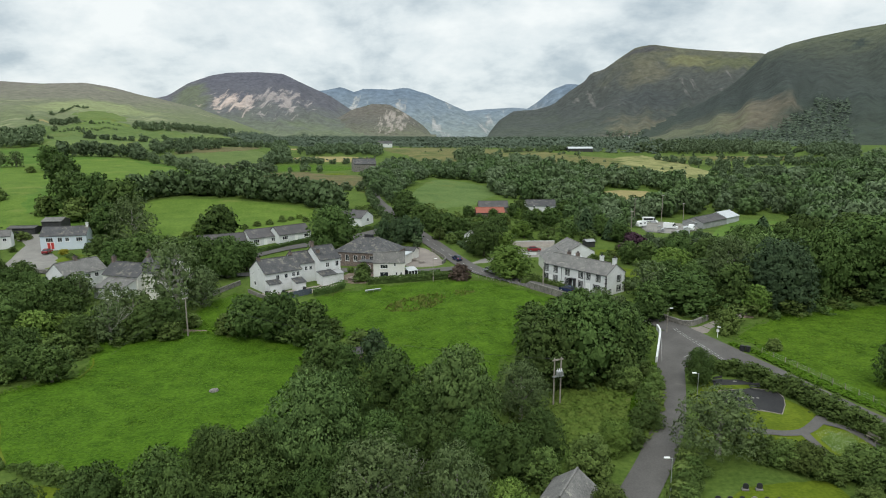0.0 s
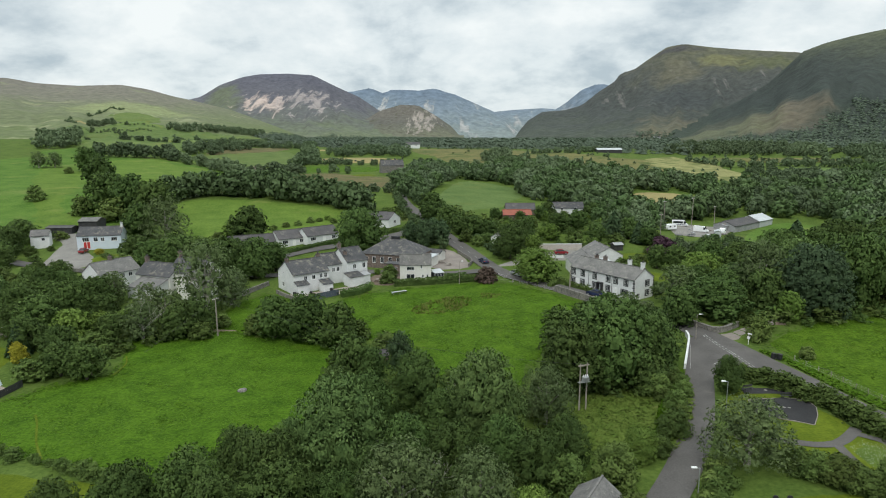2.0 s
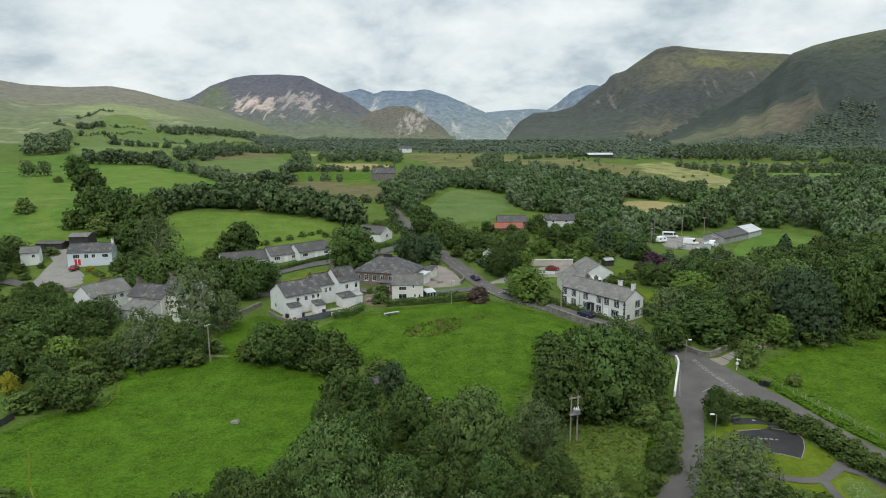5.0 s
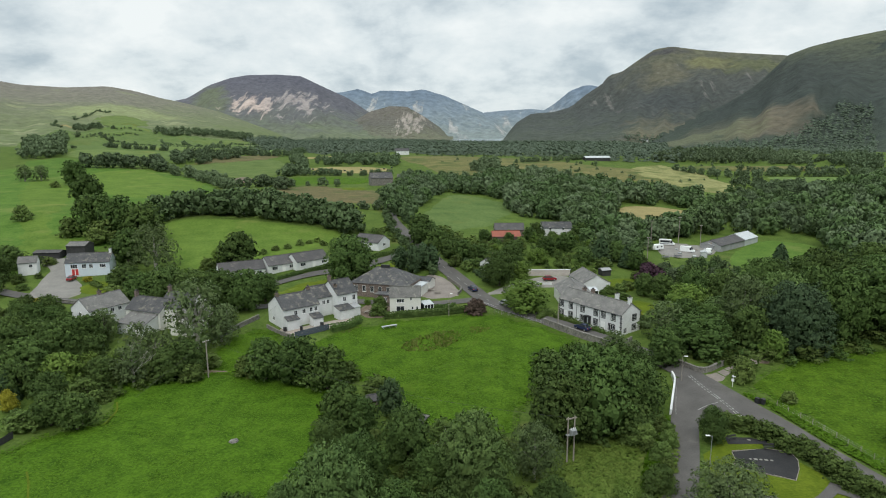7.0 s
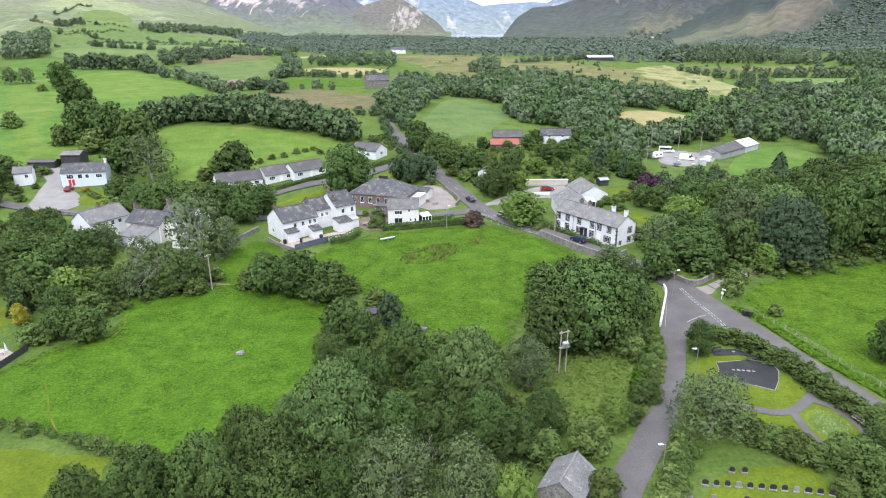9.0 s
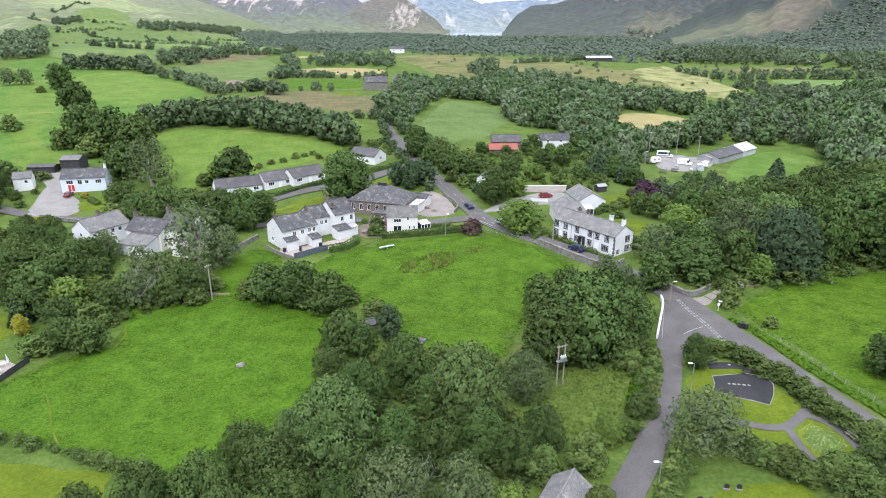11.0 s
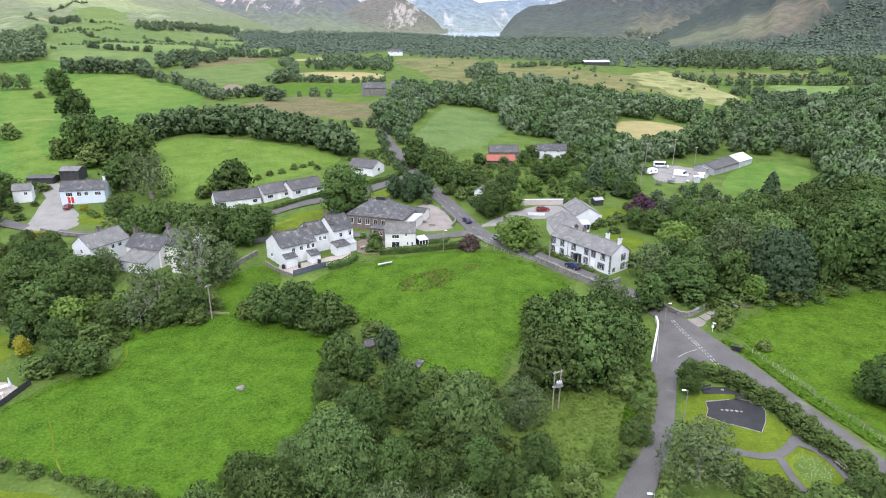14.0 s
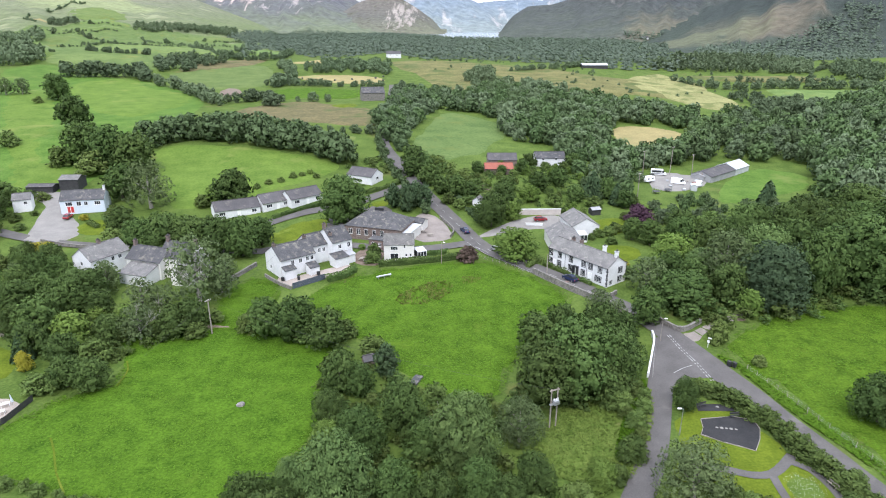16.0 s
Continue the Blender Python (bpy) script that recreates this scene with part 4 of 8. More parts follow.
KINDS = {  # leaf material, bark, label, category, makers of the crown: seeds, lobes, sprays, spray size, shape, more
    "o": ("leaf_oak", "bark", "broad dark green deciduous tree in full leaf", "tree", ((11, 12, 13), 30, 8600, 0.19, dome, {"core": 0.60})),
    "O": ("leaf_oak", "bark", "very large dark green deciduous tree in full leaf", "tree", ((14, 15), 38, 11000, 0.17, dome, {"clump": 0.8, "core": 0.60})),
    "a": ("leaf_ash", "bark", "tall ash tree with light green feathery crown", "tree", ((21, 22), 32, 12500, 0.16, tall, {"clump": 1.0, "core": 0.58})),
    "w": ("leaf_willow", "pale_bark", "grey-green open-crowned willow tree", "tree", ((31, 32), 20, 8000, 0.16, tall, {"core": 0.30, "clump": 0.85, "inner": 16})),
    "W": ("leaf_willow", "pale_bark", "tall open-crowned grey-green tree with bare limbs showing", "tree", ((33, 34), 30, 5200, 0.15, tall, {"core": 0.25, "clump": 0.75, "inner": 8})),
    "h": ("leaf_thorn", "bark", "dense rounded green bush", "bush", ((41, 42, 43), 14, 4400, 0.27, bushy, {"low": 0.05, "clump": 1.1})),
    "y": ("leaf_yellow", "bark", "yellow-green rounded garden tree", "tree", ((51, 52), 20, 7000, 0.215, dome, {"low": 0.1, "core": 0.60})),
    "p": ("leaf_purple", "bark", "dark purple-leaved ornamental tree", "tree", ((61,), 16, 4500, 0.34, dome, {"low": 0.08})),
    "q": ("leaf_russet", "bark", "brownish-mauve rounded bush by the road", "bush", ((62,), 14, 3600, 0.40, bushy, {"low": 0.05})),
    "D": ("leaf_deep", "bark", "giant dense dark green tree at the field edge", "tree", ((75,), 48, 12000, 0.155, dome, {"low": 0.08, "clump": 0.7, "core": 0.66})),
    "d": ("leaf_dark", "bark", "dark green dense evergreen tree", "tree", ((73, 74), 24, 7500, 0.19, tall, {"low": 0.06, "core": 0.60})),
    "c": ("leaf_dark", "bark", "dark green conifer tree", "tree", ((71, 72), 9, 3600, 0.62, None, {})),
}
LEVELS = ((1.0, 1.0), (0.34, 1.6), (0.17, 2.1), (0.6, 1.27))  # share of sprays and their size: by the beck, in the village, beyond, large village trees


def crown_level(row, level):
    seeds, lobes, sprays, size, shape, more = row[4]
    share, grow = LEVELS[level]
    if shape is None:
        return [conifer_arrays(s, lobes, int(sprays * share), size * grow) for s in seeds]
    return [crown_arrays(s, lobes, int(sprays * share), size * grow, shape, **more) for s in seeds]


def trunk_mesh(seed, bark, conifer=False):
    """A tapered trunk 7 m high with limbs."""
    g = random.Random(seed)
    bm = bmesh.new()
    rod(bm, (0, 0, -0.4), (0.15, 0.05, 3.2), 0.42, 0.30)
    rod(bm, (0.15, 0.05, 3.1), (0.0, 0.0, 9.0 if conifer else 7.0), 0.30, 0.08)
    if not conifer:
        for i in range(6):
            a, z = i * 1.05 + g.uniform(-0.3, 0.3), g.uniform(2.4, 4.6)
            rod(bm, (0.1, 0.03, z), (2.4 * math.cos(a), 2.4 * math.sin(a), z + g.uniform(1.6, 2.8)), 0.16, 0.05, 6)
    me = bpy.data.meshes.new("trunk")
    bm.to_mesh(me)
    bm.free()
    me.materials.append(M[bark])
    return me


def crown_mesh(v, f, normals, mat):
    me = mesh_of("crown", v.tolist(), f.tolist(), mat, True)
    me.normals_split_custom_set_from_vertices(normals.tolist())
    return me


CROWNS = {}


def crown_of(kind, level):
    if (kind, level) not in CROWNS:
        CROWNS[kind, level] = [crown_mesh(*arrays, M[KINDS[kind][0]]) for arrays in crown_level(KINDS[kind], level)]
    return dice.choice(CROWNS[kind, level])


TRUNKS = {k: trunk_mesh(ord(k), row[1], k == "c") for k, row in KINDS.items()}
dice = random.Random(5)


def tree(kind, x, y, h, r, label="", group=""):
    row = KINDS[kind]
    ob = tagged(new(row[3], None), label or row[2], row[3], group)
    ob.matrix_basis = pose(x, y, land(x, y), 0, 0, dice.uniform(0, 360))
    size = (r / 5, r / 5 * dice.uniform(0.92, 1.08), h / 10)
    for name, me in (("trunk", TRUNKS[kind]), ("crown", crown_of(kind, 0 if y < 96 or kind == "D" else 3 if r > 5 and y < 205 else 1 if y < 205 else 2))):
        child = new(name, me)
        child.parent, child.scale = ob, size
    return ob


BECK_TREES = """
a -15.7 69.3 14.1 6.1, o -22 62.4 10.1 5.1, o -30 60.6 8.8 4.4, o -18.9 56.2 10.1 5.1, o -35.7 58.5 8.2 4.1
o -42.8 57.1 6.9 3.5, o -14.2 82.8 8.9 4.5, o -8 89.5 9.9 5, o -20.5 101.6 8.5 4.3, d -12.5 106 7.6 2.9
a 2 80.2 13.6 5.9, o -3.5 82.9 6.9 3.4, w 10.8 86.4 9.3 4.4, o -8 71 8.4 4.2, o -2.1 69.4 8.3 4.1
o 3.8 72.5 7.8 3.9, o 7.7 69.8 7.3 3.6, o 12 74.9 6.7 3.4, w -6.7 58 11.8 5.6, w 1.1 59.4 10.2 4.8
y 6.2 59.4 6.2 3.4, h 11.3 68.9 4.8 3.2, h 17.4 71 5.3 3.5, y 22 76.4 4.5 2.5, h 17.3 61.8 4.4 2.9
o -20.5 90.7 7.1 3.6, o -16.9 100.3 6.8 3.4, h -3 98.5 3.8 2.6, o -27.8 69.7 7.2 3.6, o -25.4 56.7 8.4 4.2
o -13.4 59.4 7.6 3.8"""
MID_TREES = """
o 22.8 101.6 15.7 7.8, o 16.8 99.2 12.2 6.1, o 29.4 104.2 11.5 5.7, o 17 115.9 9 4.5, o 22.6 119.7 8.8 4.4
o 30.4 119.6 8.4 4.2, o 33.9 116.2 7.6 3.8, o 32.6 108.6 6.6 3.3, o 27.8 98.4 7.2 3.6, h 21.3 98.8 3.9 2.6
h 31.6 99.2 3.0 2.0, h 30.5 90.3 3.2 2.1, h 29.2 95.6 3.9 2.6, h 27.9 82.7 3.8 2.5, o -39.7 121.1 8.7 4.4
o -32.9 119.7 9.9 5, o -26 117 9.2 4.6, h -43.3 122.5 4.8 3.2, h -22.8 120.8 4.2 2.8, h -30.6 119 4.6 3.1
h -16.3 114.8 4 2.7"""
WEST_TREES = """
h -78.7 112.5 4.6 3.1, o -71.4 101.7 7.6 3.8, o -66 100.4 7.8 3.9, h -71 110.9 5.6 3.8
o -76.8 109.7 7.6 3.8, o -88.1 120.3 10.6 5.3, o -86 127.9 11.4 5.7, o -83.8 134 10.5 5.3, y -79.3 117.9 8.2 4.5
o -84.9 112.3 8.5 4.2, o -71.2 117.8 7.3 3.6, w -65.7 119 9.7 4.6, o -59.4 120.4 8.6 4.3, W -59.5 135.7 16.7 7.9
o -56.1 122.5 9.1 4.6, w -55.8 140.3 10 4.8, w -57.6 148.9 7.6 3.8, h -63.1 121.5 5.4 3.6, h -69.4 119.6 4.7 3.1
o -79 128.1 7.9 3.9, o -95.6 134.9 8.6 4.3, o -98.9 130.1 9.7 4.8, o -92.9 120 8.5 4.2, h -54.3 120 4.5 3, W -70.5 131 8.5 4.2, W -66 129.5 7.5 3.8, h -73.5 127.5 4.2 3.0, h -62 127 3.6 2.8, h -67.5 125 2.8 2.4, y -78.5 126 4.4 2.8
c -85.4 110.6 7.1 2.3, h -52.6 126.7 3.5 2.3"""
VILLAGE_TREES = """
o -98.4 178 9.6 4.8, o -85.2 162.9 10.8 5.4, o -79.6 164.4 12 6, o -72 162.8 11.7 5.9, o -64.6 163.2 11.6 5.8
o -57.8 163.5 11.5 5.7, o -55.2 172.2 8.6 4.3, h -97.6 170.9 5.4 3.6, W -101.5 203.7 17.1 7.6
o -74.2 206 13.5 6.7, y -80.6 208.4 7.3 4.1, h -85.2 206 4.3 2.8, o -34.8 191.6 15.9 8, d -15.7 203.5 9.5 3.6
d -20.3 206.4 8 3.4, d -9.9 206.0 9 3.6, d -13 208.5 8.5 3.4, o -16 244.9 11.5 5.7, 
o 11.6 190.9 11.2 5.6, y 16.8 163.5 8.8 6.2, o 16.2 207.2 9.1 4.5, h -21.8 159 3.6 2.4
q 3.8 161.4 4.4 3.2, o 19 222 6.0 3.4, y 26.5 212 6.0 3.4, h 34.3 209.2 4.2 3.0, y 18.6 197.5 6.0 3.6
o 41.8 213.9 6.6 3.6, h 47.6 209.5 4.6 3.2, c 49 220.7 9.2 3.2, o 30.5 224 7.0 4.0, o 38.5 230 7.5 4.2, c 56.0 214 7.5 2.4
o 54.5 221.1 8 4
o -15.6 239.1 8.5 4.6, a -13.2 249.6 8.0 4.2, o -8.8 228.0 8.5 4.6, o -4.9 219.2 7.0 3.8, o 0.3 217.4 7.5 4.0, o 5.0 214.6 6.5 3.4, h -2.0 209.6 4.5 3.0, h 1.8 205.9 3.6 2.6, h -11.6 232.0 5.0 3.2, h 11.8 210.9 4.0 2.8"""
EAST_TREES = """
p 57.7 192.8 7.4 4.4, o 41.5 125.2 8.4 4.2, o 84.4 178 12.2 6.1, o 101.8 178.7 14.9 7.5, o 39.6 94.6 6.0 2.5, w 33.9 73.5 8.8 5.4
o 69.8 90.5 8.6 4.7, h 58.2 107.8 2.4 1.5, h 50.3 187.3 2.6 2.0, o 68.5 185.6 8.4 4.4, o 64.9 173.9 9.5 4.8, w 32.5 129.1 6.8 3.3
w 35.1 124.9 6.2 2.9, h 79.8 191.7 6.2 4.2, o 95.9 176 13.1 6.6, o 58.5 211.1 6.6 3.6, h 61.6 213.6 4.5 3.2
c 112 222.5 8.8 3.2, O 51.4 132.7 8.9 7.6, D 72.4 133.9 15.6 7.9, y 65.0 128.5 6.8 2.9, a 79.2 153.7 13.7 7.4, w 66.2 146.2 14.5 6.8
y 57.8 159.5 9.1 5.6, w 46.0 141.3 9.2 5.0, o 84.8 139.1 16.7 6.3, O 99.3 143.7 19.7 10.4, o 88.4 156.4 14.5 6.0, o 63.4 135.7 10.0 4.8
h 53.7 116.6 5.2 2.5, o 43.3 150.0 3.4 3.0, a 63.2 151.7 7.5 5.0, O 104.0 165.9 14.1 7.4, O 111.7 145.8 21.1 8.6, O 119.8 166.9 17.1 8.6
o 72.2 172.2 9.6 4.8, O 87.8 178.5 12.1 6.4, O 108.3 189.7 11.9 7.2, O 131.6 202.7 12.4 8.6, O 124 152 19 8.4, o 118 180 13 6.2
o 97 176 11 5.4, o 77 163 10 5.0, o 57 142 8.5 4.0, o 54.5 150.5 7.5 3.8"""
CHURCHYARD_TREES = """
h 40.1 69.3 3.5 2.3, h 41.8 67.8 3.7 2.5, h 43.3 65.9 3.2 2.1, h 46.9 66.5 3.8 2.5, h 48.8 65.2 4 2.7
h 38.8 71.1 3 2, h 27.7 66.5 2.8 1.9, h 26.2 62.9 2.9 2, h 29.3 69.2 2.7 1.8, h 24.8 60.4 2.6 1.8
h 48.1 61.6 4.9 3.3, o 51.8 66.6 5.2 2.6, h 44.2 60.3 2.6 1.7, h 56.7 74.6 2.8 1.9"""
HILL_TREES = """
o -183.1 305.8 17.8 8.9, o -246.8 398.3 16.7 8.4, o -149 251.5 17.8 8.9, o -136 246.1 18.2 9.1
h -139.1 237.9 9.7 6.4, h -158 249.6 8.8 5.8, o -123.3 240.3 16.5 8.2, o -114.7 211.4 13 6.5
h -248.6 382 4.9 3.3, w -284.6 406.6 11.2 5.3, w -276.2 410.3 11.1 5.3, h -194.5 273.6 7.2 4.8"""
for group, text in (("trees by the beck", BECK_TREES), ("trees round the middle field", MID_TREES), ("trees by the west field", WEST_TREES), ("village trees", VILLAGE_TREES),
                    ("east wood trees", EAST_TREES), ("churchyard bushes", CHURCHYARD_TREES), ("hill trees", HILL_TREES)):
    for item in text.replace("\n", ",").split(","):
        if item.strip():
            k, *numbers = item.split()
            x, y, h, r = map(float, numbers)
            tree("O" if k == "o" and r > 6.4 else k, x, y, h * (0.84 if group == "trees by the west field" and k != "W" else 1.0), r * (0.88 if group in ("trees by the beck", "trees by the west field") and k != "W" else 1.0), group=group)


# ---- woods and hedges, too many to count ----
SMALL = [crown_arrays(s, 12, 500, 0.56, dome, core=0.90, clump=0.9, inner=24, broad=1.5) for s in (81, 82, 83, 84)]
MEDIUM = [crown_arrays(s, 10, 240, 0.72, dome, core=0.94, clump=0.9, inner=22, broad=1.7) for s in (85, 86, 87)]
UNDER = [crown_arrays(s, 6, 190, 0.85, bushy, core=0.75, clump=1.4, inner=8, low=0.04) for s in (88, 89)]
TINY = [crown_arrays(s, 6, 60, 1.15, dome, core=0.96, clump=1.0, inner=20, broad=1.7) for s in (91, 92, 93)]
SPIRE = [conifer_arrays(s, 2, 10, 2.0) for s in (95, 96)]


def stand(name, spots, models, mat, label, category):
    """One mesh of many crowns; spots: x, y, height, radius."""
    g = np.random.default_rng(len(spots))
    verts, faces, normals, count = [], [], [], 0
    for x, y, h, r in spots:
        v, f, nrm = models[g.integers(len(models))]
        a = g.uniform(0, 6.28)
        c, s = math.cos(a), math.sin(a)
        turned = np.stack([(v[:, 0] * c - v[:, 1] * s) * r / 5 + x, (v[:, 0] * s + v[:, 1] * c) * r / 5 + y, v[:, 2] * h / 10 + land(x, y) - 0.25], 1)
        verts.append(turned), faces.append(f + count), normals.append(np.stack([nrm[:, 0] * c - nrm[:, 1] * s, nrm[:, 0] * s + nrm[:, 1] * c, nrm[:, 2]], 1))
        count += len(v)
    verts, faces = np.concatenate(verts), np.concatenate(faces)
    me = bpy.data.meshes.new(name)
    me.vertices.add(len(verts)), me.vertices.foreach_set("co", verts.ravel())
    me.loops.add(faces.size), me.loops.foreach_set("vertex_index", faces.ravel().astype(np.int32))
    me.polygons.add(len(faces)), me.polygons.foreach_set("loop_start", np.arange(0, faces.size, 3, dtype=np.int32))
    me.update(calc_edges=True)
    me.shade_smooth()
    me.normals_split_custom_set_from_vertices(np.concatenate(normals).tolist())
    me.materials.append(mat)
    return tagged(new(name, me), label, category, kind="stuff")


def scatter(outline, space, low, high, seed):
    """Spots inside an outline, about space metres apart."""
    g = random.Random(seed)
    xs, ys = [p[0] for p in outline], [p[1] for p in outline]
    out, y = [], min(ys)
    while y < max(ys):
        x = min(xs)
        while x < max(xs):
            p = (x + g.uniform(-0.45, 0.45) * space, y + g.uniform(-0.45, 0.45) * space)
            if inside(p, outline):
                h = g.uniform(low, high)
                out.append((*p, h, h * g.uniform(0.42, 0.56)))
            x += space
        y += space
    return out


def along(points, space, low, high, seed, jitter=1.0):
    g = random.Random(seed)
    out = []
    for a, b in zip(points, points[1:]):
        a, b = Vector(a), Vector(b)
        n = max(1, int((b - a).length / space))
        for i in range(n):
            p = a.lerp(b, (i + g.uniform(-0.3, 0.3)) / n)
            h = g.uniform(low, high)
            out.append((p.x + g.uniform(-jitter, jitter), p.y + g.uniform(-jitter, jitter), h, h * g.uniform(0.42, 0.6)))
    return out


def fill(group, outline, space, low, high, kinds, seed, clear=3.2):
    """Single trees between those already standing."""
    standing = [o.matrix_basis.translation.copy() for o in bpy.data.objects if o.name.split(".")[0] in ("tree", "bush")]
    g = random.Random(seed)
    for x, y, h, r in scatter(outline, space, low, high, seed):
        p = Vector((x, y))
        if all((p - s.to_2d()).length > clear for s in standing):
            k = g.choice(kinds)
            tree(k, x, y, h * (0.75 if k == "h" else 1.0), h * g.uniform(0.40, 0.52), group=group)


fill("trees by the beck", [(-25, 108), (-17, 111), (-9, 105), (-1, 99), (8, 97), (12, 90), (12, 80), (16, 72), (18, 66), (9, 64.5), (6, 55), (-44, 52), (-37, 62), (-29, 71), (-24, 82), (-23, 92)], 8.0, 4.0, 6.2, "oohaoyh", 201, 4.9)
fill("trees by the west field", [(-98, 125), (-86, 117), (-80, 110), (-70, 104), (-63, 114), (-57, 122), (-75, 125), (-86, 140), (-104, 140)], 5.8, 2.6, 5.2, "oohyahw", 203, 3.6)
fill("village trees", [(8, 199), (13, 207), (12, 224), (2, 244), (10, 262), (30, 268), (60, 268), (62, 222), (50, 204), (44, 206), (22, 206), (15, 200)], 7.5, 2.4, 4.4, "hhoyh", 204, 4.0)
fill("farm trees", [(-112, 136), (-84, 134), (-82, 142), (-92, 146), (-99, 152), (-108, 160), (-118, 162), (-122, 150)], 5.5, 4.5, 8.0, "oohaoow", 205, 3.2)
for k, x, y, h, r in (("h", 32.9, 101.0, 2.6, 1.7), ("h", 33.8, 98.4, 2.2, 1.5), ("h", 32.8, 94.4, 2.8, 1.6), ("h", 29.6, 93.4, 2.4, 1.6), ("h", 29.8, 90.3, 2.0, 1.4), ("h", 28.6, 84.6, 2.8, 1.9), ("h", 30.3, 87.2, 2.2, 1.4), ("y", 22.1, 79.3, 3.0, 1.7), ("h", 24.6, 77.9, 2.6, 1.9), ("h", 27.0, 96.5, 1.8, 1.4),
                      ("h", -64.2, 229.5, 2.4, 1.7), ("h", -61.0, 235.0, 2.6, 1.8), ("y", -56.0, 241.0, 2.2, 1.5), ("h", -68.1, 227.0, 2.2, 1.6), ("h", -84.4, 204.9, 4.4, 2.6), ("y", -80.4, 208.6, 6.6, 2.3), ("h", -58.5, 238.0, 2.0, 1.5), ("h", -71.0, 222.0, 2.4, 1.6), ("h", -52.5, 236.0, 2.2, 1.6),
                      ("h", -109.7, 195.8, 4.2, 3.2), ("o", -147.5, 192.0, 9.5, 5.2), ("h", -139.6, 191.0, 3.2, 2.4), ("o", -151.0, 204.0, 9.0, 4.8), ("h", -133.0, 183.5, 2.4, 1.9), ("h", -141.5, 209.5, 3.2, 2.6), ("h", -147.0, 210.5, 3.6, 2.8), ("h", -136.6, 196.5, 1.8, 1.4), ("o", -141.0, 180.5, 7.5, 4.4), ("o", -136.0, 173.0, 7.0, 4.0), ("h", -100.5, 187.0, 3.4, 2.6), ("h", -104.5, 191.5, 2.6, 2.0),
                      ("h", 13.0, 242.0, 2.4, 2.0), ("h", 17.5, 241.0, 1.9, 1.8), ("h", 22.5, 242.0, 2.6, 2.2), ("o", 26.5, 246.5, 6.0, 3.2), ("o", 9.0, 246.0, 5.0, 2.8), ("o", 30.5, 258.0, 6.5, 3.4), ("h", 37.0, 258.0, 3.4, 2.6), ("h", 45.0, 259.0, 4.2, 3.0), ("o", 49.0, 262.0, 7.5, 3.8), ("h", 43.5, 183.0, 2.6, 1.9), ("h", 47.0, 184.5, 3.0, 2.2), ("h", 41.0, 180.5, 2.0, 1.5), ("o", 53.0, 180.5, 7.0, 3.4), ("h", 46.0, 176.5, 2.4, 1.9), ("o", 57.0, 176.0, 8.0, 3.8), ("h", 50.0, 190.5, 2.2, 1.7), ("h", 35.5, 203.5, 2.2, 1.6), ("h", 42.5, 203.0, 2.4, 1.8), ("h", 55.5, 199.5, 2.6, 2.0), ("h", 29.0, 181.0, 2.4, 1.7)):
    tree(k, x, y, h, r, group="garden shrubs")
UNDERGROWTH = {
    "gardens": ([(13, 212), (8, 225), (6, 240), (10, 246), (28, 243), (32, 263), (48, 264), (60, 240), (58, 214), (36, 206)], 3.8, 0.8, 2.2),
    "yard": ([(128, 232), (142, 246), (158, 272), (170, 290), (150, 215)], 4.5, 2.0, 4.0),
    "beck": ([(-25, 108), (-17, 111), (-9, 105), (-1, 99), (8, 97), (12, 90), (12, 80), (16, 72), (18, 66), (9, 64.5), (6, 55), (-44, 52), (-37, 62), (-29, 71), (-24, 82), (-23, 92)], 3.1, 1.2, 2.8),
    "road": ([(11, 190), (14, 199), (13, 208), (12, 224), (4, 244), (-6, 266), (-16, 276), (-13, 262), (-3, 237), (3.5, 215), (7, 200)], 3.6, 2.0, 4.6),
    "bungalows": ([(-22, 240), (-28, 262), (-36, 262), (-44, 250), (-40, 246), (-30, 250), (-26, 240)], 3.6, 1.4, 3.0),
    "bend": ([(6, 95), (14, 93), (16, 100), (15, 108), (9, 100), (2, 101)], 2.8, 1.0, 2.2),
    "east": ([(48, 125), (58, 123), (75, 126), (95, 135), (125, 144), (140, 165), (112, 190), (85, 176), (62, 164), (52, 150), (46, 138)], 4.2, 1.5, 4.5),
    "west": ([(-98, 125), (-86, 117), (-80, 110), (-70, 104), (-63, 114), (-57, 122), (-75, 125), (-86, 140), (-104, 140)], 3.4, 1.2, 3.0),
    "farm": ([(-112, 136), (-84, 134), (-82, 142), (-92, 146), (-99, 152), (-108, 160), (-118, 162), (-122, 150)], 3.6, 1.2, 3.0),
    "middle": ([(14, 98), (24, 97), (34, 104), (38, 116), (33, 122), (20, 121), (15, 112)], 3.2, 1.4, 3.2),
}
for seed, (key, (outline, space, low, high)) in enumerate(UNDERGROWTH.items()):
    spots = [(x, y, h, h * 0.85) for x, y, h, _ in scatter(outline, space, low, high, 300 + seed)]
    stand("undergrowth", spots[::2], UNDER, M["leaf_thorn"], "low tangled green undergrowth below the trees", "undergrowth")
    stand("undergrowth", spots[1::2], UNDER, M["leaf_oak"], "low tangled dark green undergrowth below the trees", "undergrowth")
